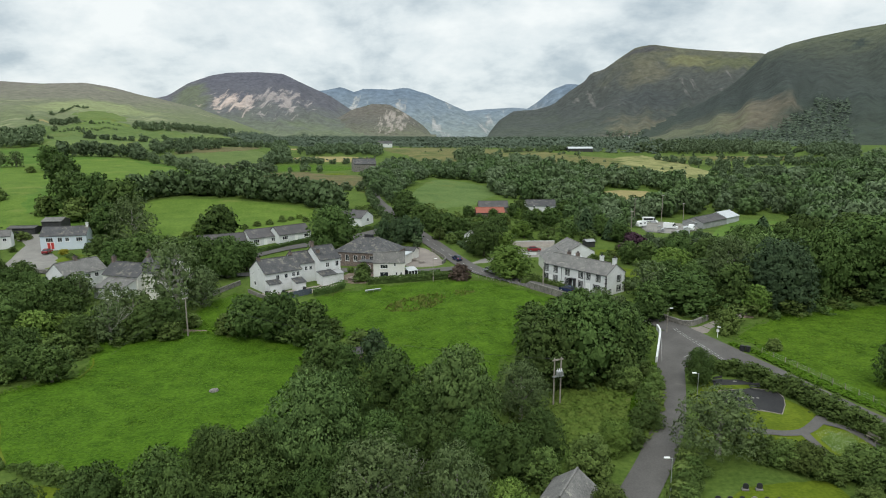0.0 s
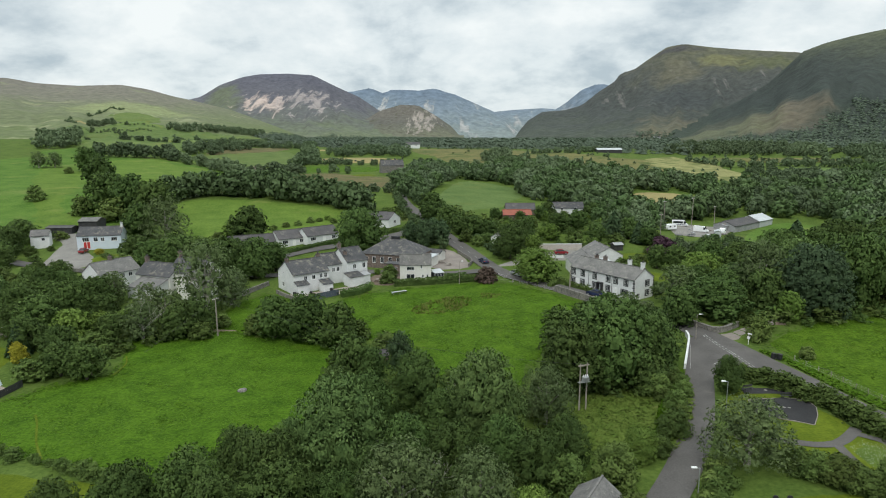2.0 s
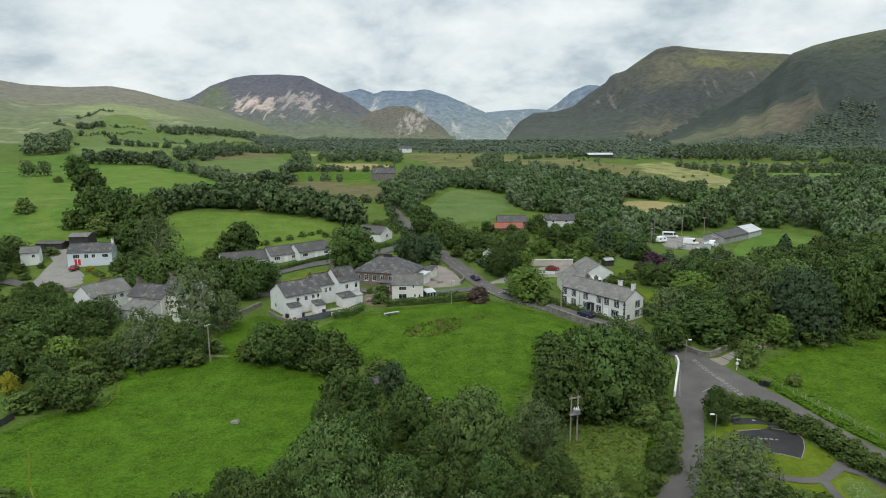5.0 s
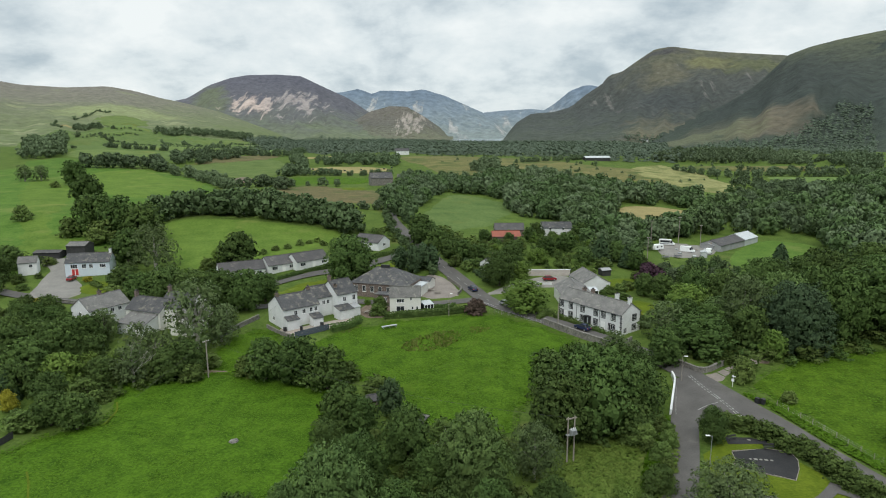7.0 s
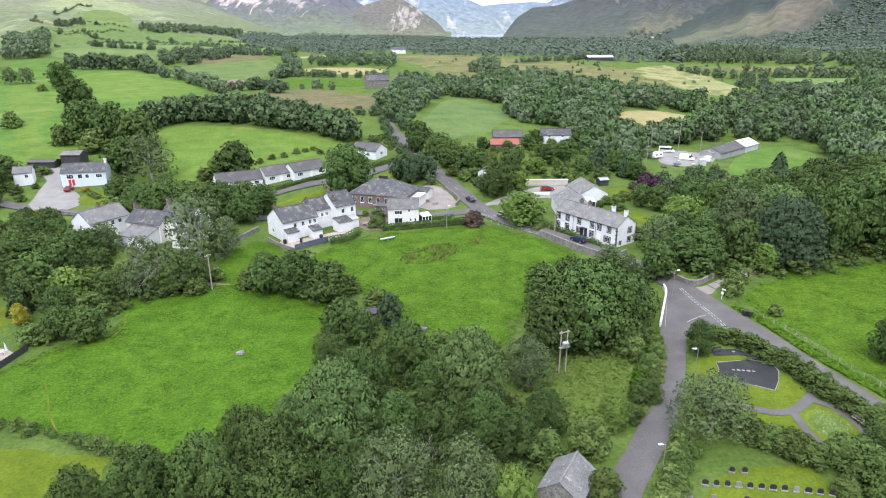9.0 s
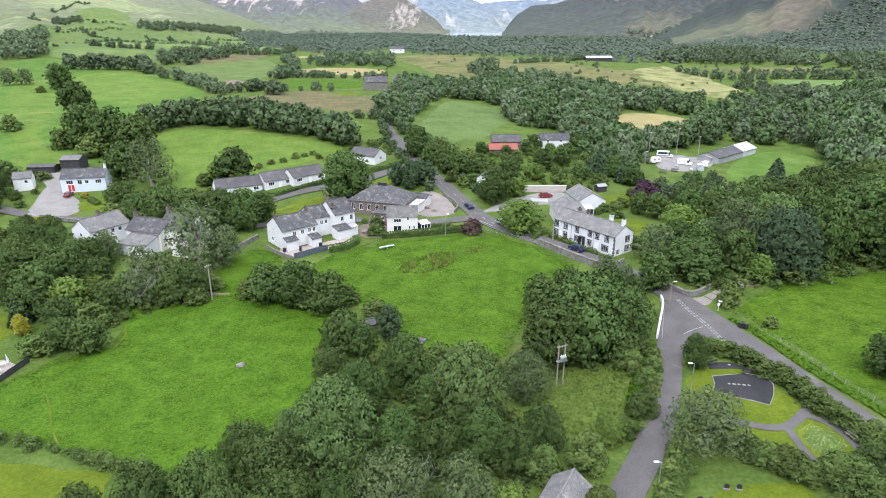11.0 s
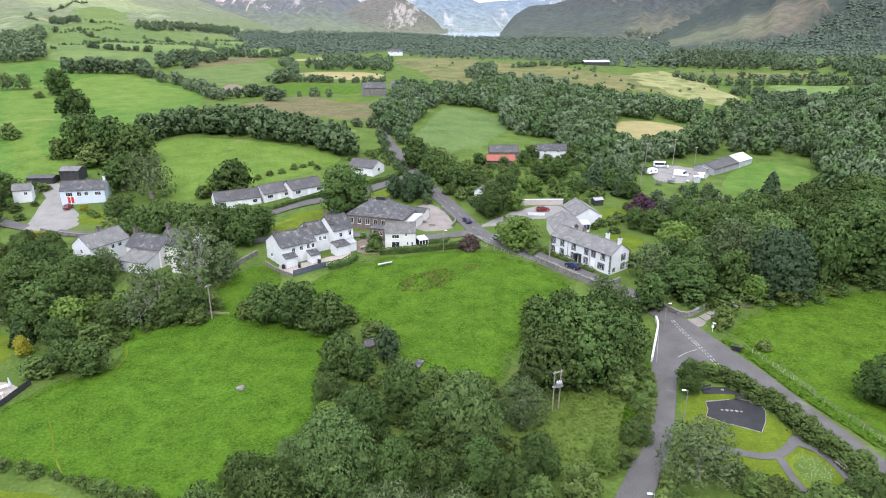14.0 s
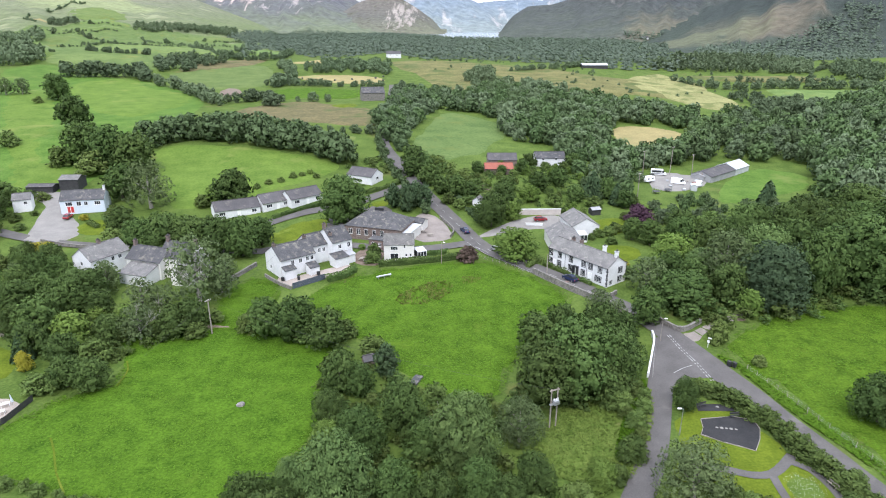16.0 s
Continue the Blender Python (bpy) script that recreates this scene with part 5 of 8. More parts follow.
WOODS = {
    "central": ([(13, 495), (63, 506), (107, 435), (153, 406), (141, 365), (121, 381), (91, 380), (72, 306), (100, 311), (112, 305), (86, 281), (63, 269), (48, 275), (50, 308), (27, 317), (18, 379)], 7.0, 7, 12),
    "roadside": ([(-40, 307), (-40, 370), (-39, 455), (-14, 463), (10, 467), (16, 395), (-5, 397), (-17, 370), (-23, 299), (-23, 263), (-32, 295)], 7.0, 5, 10),
    "hillside": ([(178, 350), (243, 426), (328, 512), (384, 512), (300, 330), (190, 200), (140, 205), (136, 236), (159, 279)], 10.5, 11, 17),
    "belt": ([(141, 365), (172, 410), (203, 402), (215, 380), (164, 298), (140, 302), (119, 297), (95, 284), (106, 312)], 8.0, 7, 12),
    "garden": ([(47, 268), (78, 277), (74, 247), (62, 218), (50, 216), (46, 240)], 7.0, 4, 7.5),
    "gap": ([(62, 206), (70, 216), (95, 237), (92, 216), (128, 228), (112, 199), (85, 192), (68, 193)], 6.5, 3, 5.5),
}
for seed, (key, (outline, space, low, high)) in enumerate(WOODS.items()):
    spots = scatter(outline, space, low, high, seed)
    random.Random(seed).shuffle(spots)
    third = len(spots) // 3
    for some, leaf in ((spots[:third], "leaf_grove"), (spots[third:2 * third], "leaf_far_haze"), (spots[2 * third:], "leaf_wood")):
        stand("woodland", some, SMALL if min(p[1] for p in outline) < 230 else MEDIUM, M[leaf], "dense mixed green deciduous woodland", "woodland")
ROWS = {
    "back": ([(-133, 275), (-121, 286), (-99, 284), (-76, 273), (-58, 269), (-39, 252)], 4.6, 9, 13), "back_behind": ([(-128, 290), (-108, 296), (-84, 290), (-66, 283)], 6.0, 9, 13),
    "long": ([(-99.5, 317.7), (-73.1, 307.5), (-45.6, 306.3), (-32.2, 307.6), (-31.8, 333.3)], 4.0, 3, 5.5), "hill": ([(-293, 496), (-278, 508), (-255, 526), (-236, 499)], 5.5, 10, 14), "slope": ([(-223, 487), (-207, 477), (-194, 464), (-172.4, 434.1), (-158.8, 412.9), (-140.0, 390.0)], 7.0, 7, 12),
    "bale_near": ([(-147, 513), (-129, 514), (-92, 508), (-52, 506)], 4.6, 4, 7), "barn_field": ([(-145.0, 404.4), (-133.8, 414.3), (-125.8, 438.3), (-112.8, 391.3), (-102.5, 391.7)], 5.0, 5, 9), "barn_front": ([(-110.3, 415.4), (-90.5, 416.4), (-76.0, 417.1)], 7.0, 4, 7), "corner": ([(-139, 502), (-134, 533), (-155, 611), (-169, 635)], 6.0, 8, 12),
    "east": ([(197, 588), (207, 562), (227, 549), (241, 550), (282, 558), (302, 552), (366, 567)], 6.0, 6, 10), "moor_row": ([(48, 522), (68, 526), (102, 537)], 4.5, 2, 4), "moor_hedge": ([(53, 610), (105, 645), (134, 685)], 6.0, 3, 7), "strip_hedge": ([(-373, 664), (-343, 655), (-306, 666)], 5.0, 5, 8), "pine_hedge": ([(-251, 715), (-218, 687), (-196, 738), (-221, 892)], 7.0, 6, 10),
    "road_west": ([(-36, 300), (-31, 271), (-24.5, 247), (-17, 223), (-9, 200)], 3.2, 2, 4), "road_east": ([(-25, 297), (-15.5, 264), (-4, 226), (3, 206), (9, 190)], 2.6, 1.4, 2.8),
}
for seed, (key, (line, space, low, high)) in enumerate(ROWS.items()):
    stand("hedgerow", along(line, space, low, high, 40 + seed, 1.2), MEDIUM, M["leaf_wood" if min(p[1] for p in line) < 300 else "leaf_far_haze"], "uneven green hedgerow with trees", "hedgerow")
FAR = [
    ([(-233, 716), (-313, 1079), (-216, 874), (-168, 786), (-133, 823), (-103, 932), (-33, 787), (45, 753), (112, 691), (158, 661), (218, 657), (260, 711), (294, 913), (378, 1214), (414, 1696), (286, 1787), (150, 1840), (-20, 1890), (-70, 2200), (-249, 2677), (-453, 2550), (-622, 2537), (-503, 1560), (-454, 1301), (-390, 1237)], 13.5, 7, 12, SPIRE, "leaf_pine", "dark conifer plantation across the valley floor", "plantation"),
    ([(-588, 1205), (-525, 1286), (-460, 1390), (-522, 1579), (-573, 1324), (-606, 1298)], 15, 10, 15, TINY, "leaf_far_haze", "dark green wood below the fell", "woodland"),
    ([(-259, 556), (-236, 570), (-227, 645), (-260, 673), (-277, 619)], 9, 7, 11, TINY, "leaf_far_haze", "green wood between the fields", "woodland"),
    ([(-360, 511), (-355, 547), (-364, 578), (-399, 631), (-421, 626), (-420, 601)], 10, 10, 15, TINY, "leaf_far_haze", "green wood between the fields", "woodland"),
    ([(-739, 1206), (-698, 1226), (-741, 1305), (-791, 1303)], 13, 8, 13, TINY, "leaf_far_haze", "small green wood below the knoll", "woodland"),
    ([(-668, 960), (-615, 983), (-652, 1047), (-695, 1070), (-706, 1017)], 12, 8, 13, TINY, "leaf_far_haze", "green wood between the fields", "woodland"),
    ([(201, 675), (230, 657), (282, 650), (331, 661), (379, 772), (346, 835), (274, 828)], 11, 6, 12, TINY, "leaf_far_haze", "green wood on the valley floor", "woodland"),
    ([(311, 660), (325, 648), (343, 640), (375, 704), (372, 745)], 9, 8, 12, TINY, "leaf_far_haze", "rounded clump of green trees", "woodland"),
    ([(364, 649), (360, 614), (379, 587), (438, 684), (431, 719), (399, 705)], 10, 7, 12, TINY, "leaf_far_haze", "green wood on the valley floor", "woodland"),
    ([(211, 509), (232, 519), (237, 501), (220, 472), (207, 488)], 7, 4, 7, TINY, "leaf_far_haze", "pale green scrub on the moor", "scrub"),
    ([(195.3, 423.6), (213.4, 415.8), (233.8, 420.7), (253, 453), (228, 462), (203.3, 442.0)], 7, 8, 12, MEDIUM, "leaf_far_haze", "rounded clump of green trees", "woodland"),
    ([(-137, 590), (-107, 595), (-77, 596), (-55, 580), (-68, 662), (-124, 692), (-149, 657)], 9, 5, 10, TINY, "leaf_far_haze", "scrubby green wood beside the cut field", "woodland"),
    ([(-36.7, 353.0), (-25.8, 331.4), (-19.6, 352.5), (-16.4, 385.7), (-28, 466), (-43, 499), (-45.9, 443.9)], 7, 5, 9, MEDIUM, "leaf_far_haze", "green wood beside the road", "woodland"),
    ([(10, 539), (28, 533), (33, 507), (30, 584), (18, 595)], 7, 7, 11, MEDIUM, "leaf_far_haze", "rounded clump of trees on the moor", "woodland"),
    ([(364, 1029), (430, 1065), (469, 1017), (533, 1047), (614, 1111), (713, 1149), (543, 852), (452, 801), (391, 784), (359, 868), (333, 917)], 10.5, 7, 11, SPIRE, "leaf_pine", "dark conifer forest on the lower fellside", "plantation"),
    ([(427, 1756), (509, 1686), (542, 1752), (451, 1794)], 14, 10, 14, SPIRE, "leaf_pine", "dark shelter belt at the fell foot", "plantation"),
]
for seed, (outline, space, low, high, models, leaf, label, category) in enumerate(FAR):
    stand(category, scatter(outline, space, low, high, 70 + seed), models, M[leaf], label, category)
HEDGES = [[(-397, 632), (-384, 638)], [(-430, 640), (-397, 632)], [(-504, 1069), (-457, 1048), (-408, 1016), (-293, 796), (-251, 715)], [(-661, 1082), (-622, 1104), (-582, 1048), (-576, 1070)], [(-579, 957), (-545, 990), (-500, 1030)], [(-700, 1100), (-640, 1130), (-600, 1190)], [(-721, 1262), (-680, 1240), (-626, 1262)], [(-560, 996), (-481, 1000), (-411, 1002)], [(-390, 1040), (-340, 1066), (-300, 990)], [(-300, 905), (-256, 812), (-230, 836)], [(-828, 1293), (-806, 1250), (-754, 1199)], [(-419, 1143), (-400, 1200), (-347, 1236)], [(-620, 1290), (-580, 1420), (-540, 1600)], [(-860, 1420), (-900, 1640)], [(310, 650), (354, 660), (407, 716)], [(340, 550), (380, 580), (440, 640)], [(262, 590), (323, 594), (348, 612)]]
for seed, line in enumerate(HEDGES):
    far = math.hypot(*line[0])
    stand("hedgerow", along(line, 3.0 + far / 500, 3.2, 5.6, 90 + seed, 1.2) + along(line, 16 + far / 60, 6, 11, 190 + seed, 3.0), TINY, M["leaf_far_haze"], "far hedgerow with scattered trees", "hedgerow")
moor_bushes = scatter([(-60, 600), (-60, 830), (250, 800), (330, 620), (150, 480), (60, 560)], 17, 1.5, 4.5, 123)
stand("scrub", [s for i, s in enumerate(moor_bushes) if noise.noise(Vector((s[0] / 90, s[1] / 90, 4.2))) > 0.16], TINY, M["leaf_far_haze"], "scattered scrub bushes on the moor", "scrub")

# ---- buildings ----
def prism(bm, length, depth, eave, ridge, base=-0.6):
    """Walls under a pitched roof; the ridge runs along x."""
    l, d = length / 2, depth / 2
    ends = []
    for x in (-l, l):
        ends.append([bm.verts.new(c) for c in ((x, -d, base), (x, d, base), (x, d, eave), (x, 0, ridge), (x, -d, eave))])
    a, b = ends
    bm.faces.new(a[::-1]), bm.faces.new(b)
    for i in range(5):
        bm.faces.new((a[i], a[(i + 1) % 5], b[(i + 1) % 5], b[i]))
    bmesh.ops.recalc_face_normals(bm, faces=bm.faces)


def slab(bm, corners, thick):
    """A flat slab below four corners."""
    c = [Vector(p) for p in corners]
    n = (c[1] - c[0]).cross(c[3] - c[0]).normalized()
    n = n if n.z > 0 else -n
    top, low = [bm.verts.new(p) for p in c], [bm.verts.new(p - n * thick) for p in c]
    bm.faces.new(top), bm.faces.new(low[::-1])
    k = len(c)
    for i in range(k):
        bm.faces.new((top[i], low[i], low[(i + 1) % k], top[(i + 1) % k]))
    bmesh.ops.recalc_face_normals(bm, faces=bm.faces)


def gable_roof(length, depth, eave, ridge, over=0.25, ends=0.15, lift=0.10):
    bm = bmesh.new()
    l, d = length / 2 + ends, depth / 2 + over
    drop = (ridge - eave) / (depth / 2) * over
    for s in (-1, 1):
        slab(bm, ((-l, s * d, eave - drop + lift), (l, s * d, eave - drop + lift), (l, 0, ridge + lift), (-l, 0, ridge + lift)), 0.12)
    add_box(bm, -l, l, -0.11, 0.11, ridge + lift - 0.06, ridge + lift + 0.09)
    return bm


def hip_roof(length, depth, eave, ridge, over=0.3, hips=(True, True)):
    bm = bmesh.new()
    l, d = length / 2 + over, depth / 2 + over
    a = -l + d if hips[0] else -l
    b = l - d if hips[1] else l
    p = {k: bm.verts.new(v) for k, v in dict(fl=(-l, -d, eave), fr=(l, -d, eave), br=(l, d, eave), bl=(-l, d, eave), a=(a, 0, ridge), b=(b, 0, ridge)).items()}
    for keys in (("fl", "fr", "b", "a"), ("br", "bl", "a", "b"), ("bl", "fl", "a"), ("fr", "br", "b"), ("fl", "bl", "br", "fr")):
        bm.faces.new([p[k] for k in keys])
    bmesh.ops.recalc_face_normals(bm, faces=bm.faces)
    for s, e in (((a, 0), (b, 0)),):
        rod(bm, (*s, ridge + 0.03), (*e, ridge + 0.03), 0.10, sides=6)
    return bm


WINDOWS = {}


def window(parent, at, turn, w, h, trim="white_paint", bars=1, surround=0.0):
    """A framed window on a wall, facing -y before it is turned."""
    key = (w, h, trim, bars, surround)
    if key not in WINDOWS:
        bm, f = bmesh.new(), 0.04 if surround else 0.05
        for x0, x1, z0, z1 in ((-w / 2, w / 2, -h / 2, -h / 2 + f), (-w / 2, w / 2, h / 2 - f, h / 2), (-w / 2, -w / 2 + f, -h / 2 + f, h / 2 - f), (w / 2 - f, w / 2, -h / 2 + f, h / 2 - f)):
            add_box(bm, x0, x1, -0.06, 0.02, z0, z1)
        for i in range(bars):
            x = -w / 2 + w * (i + 1) / (bars + 1)
            add_box(bm, x - 0.022, x + 0.022, -0.05, 0.02, -h / 2 + f, h / 2 - f)
        frame_me = bpy.data.meshes.new("window")
        bm.to_mesh(frame_me), bm.free()
        frame_me.materials.append(M[trim])
        bm = box(-w / 2 + f * 0.5, w / 2 - f * 0.5, -0.02, 0.01, -h / 2 + f * 0.5, h / 2 - f * 0.5)
        pane_me = bpy.data.meshes.new("pane")
        bm.to_mesh(pane_me), bm.free()
        pane_me.materials.append(M["glass"])
        edge_me = None
        if surround:
            bm, s = bmesh.new(), surround
            for x0, x1, z0, z1 in ((-w / 2 - s, w / 2 + s, -h / 2 - s, -h / 2), (-w / 2 - s, w / 2 + s, h / 2, h / 2 + s), (-w / 2 - s, -w / 2, -h / 2, h / 2), (w / 2, w / 2 + s, -h / 2, h / 2)):
                add_box(bm, x0, x1, -0.05, 0.02, z0, z1)
            edge_me = bpy.data.meshes.new("surround")
            bm.to_mesh(edge_me), bm.free()
            edge_me.materials.append(M["black_paint"])
        sill = box(-w / 2 - 0.08, w / 2 + 0.08, -0.13, 0.02, -h / 2 - 0.08, -h / 2)
        sill_me = bpy.data.meshes.new("sill")
        sill.to_mesh(sill_me), sill.free()
        sill_me.materials.append(M["black_paint" if surround else trim])
        WINDOWS[key] = frame_me, pane_me, edge_me, sill_me
    frame_me, pane_me, edge_me, sill_me = WINDOWS[key]
    ob = new("window", frame_me)
    ob.parent = parent
    ob.matrix_basis = pose(*at, 0, 0, turn)
    for name, me in (("pane", pane_me), ("surround", edge_me), ("sill", None if surround else sill_me)):
        if me:
            new(name, me).parent = ob
    return ob


def door(parent, at, turn, w=0.95, h=2.05, paint="black_paint", trim="white_paint"):
    bm = bmesh.new()
    for x0, x1, z0, z1 in ((-w / 2 - 0.09, -w / 2, 0, h), (w / 2, w / 2 + 0.09, 0, h), (-w / 2 - 0.09, w / 2 + 0.09, h, h + 0.1)):
        add_box(bm, x0, x1, -0.06, 0.02, z0, z1)
    ob = part("door_frame", bm, M[trim], parent)
    ob.matrix_basis = pose(*at, 0, 0, turn)
    bm = box(-w / 2, w / 2, -0.03, 0.01, 0, h)
    for z0, z1 in ((0.2, 0.9), (1.1, 1.85)):
        add_box(bm, -w * 0.33, w * 0.33, -0.045, -0.03, z0, z1)
    part("door", bm, M[paint], ob)
    return ob


SIDES = {"f": 0, "r": 90, "b": 180, "l": -90}


def spot(length, depth, side, u, z):
    """Place on a wall: u along it from its middle, seen from outside to the right."""
    if side == "f":
        return (u, -depth / 2, z)
    if side == "b":
        return (-u, depth / 2, z)
    return (length / 2, u, z) if side == "r" else (-length / 2, -u, z)


def chimney(parent, x, y, top, low, w=0.65, d=0.9, wall="stone_wall", pots=2):
    bm = box(x - w / 2, x + w / 2, y - d / 2, y + d / 2, low, top)
    add_box(bm, x - w / 2 - 0.07, x + w / 2 + 0.07, y - d / 2 - 0.07, y + d / 2 + 0.07, top - 0.18, top)
    ob = part("chimney", bm, M[wall], parent)
    for i in range(pots):
        bm = bmesh.new()
        py = y + (i - (pots - 1) / 2) * 0.4
        rod(bm, (x, py, top), (x, py, top + 0.4), 0.13, 0.10)
        part("chimney_pot", bm, M["tile_roof"], ob)
    return ob


def house(name, x, y, turn, length, depth, eave, ridge, wall="white_wall", roof="slate", label="", category="house", openings=(), doors=(), chimneys=(), hip=None, base=None, trim="white_paint", surround=0.0, over=0.25):
    """A pitched-roof building; x, y: the middle of its plan; openings: (side, u, z, w, h[, bars])."""
    ob = tagged(new(name, None), label, category)
    ob.matrix_basis = pose(x, y, land(x, y) if base is None else base, 0, 0, turn)
    bm = bmesh.new()
    if hip:
        add_box(bm, -length / 2, length / 2, -depth / 2, depth / 2, -0.6, eave)
        part("wall", bm, M[wall], ob)
        part("roof", hip_roof(length, depth, eave, ridge, hips=hip), M[roof], ob)
    else:
        prism(bm, length, depth, eave, ridge)
        part("wall", bm, M[wall], ob)
        part("roof", gable_roof(length, depth, eave, ridge, over), M[roof], ob)
        for s in (-1, 1):
            gut = bmesh.new()
            rod(gut, (-length / 2, s * (depth / 2 + over), eave - 0.12), (length / 2, s * (depth / 2 + over), eave - 0.12), 0.06, sides=6)
            part("gutter", gut, M["black_paint"], ob)
    for side, u, z, w, h, *bars in openings:
        window(ob, spot(length, depth, side, u, z), SIDES[side], w, h, trim, bars[0] if bars else 1, surround)
    for side, u, paint in doors:
        door(ob, spot(length, depth, side, u, 0.0), SIDES[side], paint=paint)
    for cx, cy, top, *wallmat in chimneys:
        chimney(ob, cx, cy, top, ridge - 1.2, wall=wallmat[0] if wallmat else "stone_wall")
    return ob


def mid(x0, y0, x1, y1, depth):
    """Middle, turn and length of a plan whose front wall runs from one point to the other."""
    a, b = Vector((x0, y0)), Vector((x1, y1))
    d = (b - a).normalized()
    c = (a + b) / 2 + Vector((-d.y, d.x)) * depth / 2
    return c.x, c.y, math.degrees(math.atan2(d.y, d.x)), (b - a).length


def lean_to(parent, x0, x1, y0, y1, low, high, wall, roof, name="lean_to"):
    """A single-slope outbuilding against a house, high side at y1, in the house's own space."""
    bm = bmesh.new()
    v = [bm.verts.new(c) for c in ((x0, y0, -0.6), (x1, y0, -0.6), (x1, y1, -0.6), (x0, y1, -0.6), (x0, y0, low), (x1, y0, low), (x1, y1, high), (x0, y1, high))]
    for f in ((3, 2, 1, 0), (4, 5, 6, 7), (0, 1, 5, 4), (1, 2, 6, 5), (2, 3, 7, 6), (3, 0, 4, 7)):
        bm.faces.new([v[i] for i in f])
    ob = part(name, bm, M[wall], parent)
    bm = bmesh.new()
    slab(bm, ((x0 - 0.15, y0 - 0.2, low + 0.05), (x1 + 0.15, y0 - 0.2, low + 0.05), (x1 + 0.15, y1, high + 0.1), (x0 - 0.15, y1, high + 0.1)), 0.1)
    part("lean_to_roof", bm, M[roof], ob)
    return ob

# white terrace by the west paddock
U = Vector((0.745, 0.667)); V = Vector((-0.667, 0.745)); O = Vector((-43.2, 147.9))


def on(u, v):
    p = O + U * u + V * v
    return p.x, p.y


TA = math.degrees(math.atan2(U.y, U.x))
A1 = house("cottage", *on(4.9, 4.2), TA, 9.8, 8.4, 4.6, 7.3, label="white rendered cottage with slate roof and rear patio", openings=(("f", -1.6, 3.4, 0.9, 1.1), ("f", 0.6, 3.4, 0.9, 1.1), ("f", 2.6, 3.5, 0.8, 1.1), ("f", 3.9, 3.5, 0.8, 1.1), ("l", -1.2, 1.5, 1.0, 1.0)), doors=(("f", 3.2, "black_paint"),), chimneys=((-4.4, 0, 8.0), (4.4, 0.4, 8.3)))
lean_to(A1, -4.7, -1.6, -6.0, -4.2, 2.2, 2.9, "white_wall", "slate")
lean_to(A1, 1.6, 4.2, -7.4, -5.0, 1.9, 2.7, "white_wall", "slate")
A2 = house("cottage", *on(12.5, 6.4), TA, 5.4, 7.0, 5.0, 7.4, label="narrow white middle cottage with grey slate roof", openings=(("f", 0.2, 3.6, 0.8, 1.1), ("f", 1.5, 3.6, 0.8, 1.1)))
A3 = house("cottage", *on(18.2, 4.4), TA, 6.0, 8.6, 5.7, 8.6, label="tall white end cottage with slate roof and stone chimney", openings=(("f", -0.9, 4.3, 0.9, 1.2), ("f", 1.9, 4.3, 0.9, 1.4), ("f", 1.9, 1.5, 0.8, 1.2)), chimneys=((-2.6, 0.3, 10.0), (-2.7, -2.8, 8.2)))
lean_to(A3, -4.2, -0.2, -7.6, -4.4, 2.3, 3.0, "white_wall", "slate")
lean_to(A3, -0.1, 2.3, -6.8, -4.4, 2.2, 2.8, "white_wall", "grey_sheet")

# the inn: cream front house and stone hall
def inn_house():
    """Cream block with a steep slate front roof."""
    x, y, turn, _ = mid(-18.7, 160.4, -10.6, 161.0, 6.0)
    ob = tagged(new("inn", None), "cream rendered inn house with a steep slate roof", "inn")
    ob.matrix_basis = pose(x, y, 0.1, 0, 0, turn)
    bm = bmesh.new()
    side = [(-3.0, -0.6), (3.0, -0.6), (3.0, 5.2), (-1.4, 6.9), (-3.0, 4.6)]
    ends = [[bm.verts.new((u, v, z)) for v, z in side] for u in (-4.05, 4.05)]
    bm.faces.new(ends[0][::-1]), bm.faces.new(ends[1])
    for i in range(5):
        bm.faces.new((ends[0][i], ends[0][(i + 1) % 5], ends[1][(i + 1) % 5], ends[1][i]))
    bmesh.ops.recalc_face_normals(bm, faces=bm.faces)
    part("wall", bm, M["cream_wall"], ob)
    bm = bmesh.new()
    slab(bm, ((-4.2, -3.25, 4.35), (4.2, -3.25, 4.35), (4.2, -1.4, 7.03), (-4.2, -1.4, 7.03)), 0.12)
    slab(bm, ((-4.2, -1.4, 7.03), (4.2, -1.4, 7.03), (4.2, 3.2, 5.25), (-4.2, 3.2, 5.25)), 0.12)
    add_box(bm, -4.2, 4.2, -1.52, -1.28, 6.98, 7.12)
    part("roof", bm, M["pale_slate"], ob)
    for u, z, w, h, bars in ((-1.3, 3.45, 1.9, 1.0, 2), (-1.3, 1.1, 2.1, 1.8, 1), (1.5, 3.9, 0.45, 0.9, 0), (1.9, 1.5, 0.5, 0.8, 0), (3.1, 1.5, 0.5, 0.8, 0)):
        window(ob, (u, -3.0, z), 0, w, h, "white_paint", bars)
    return ob


inn_house()


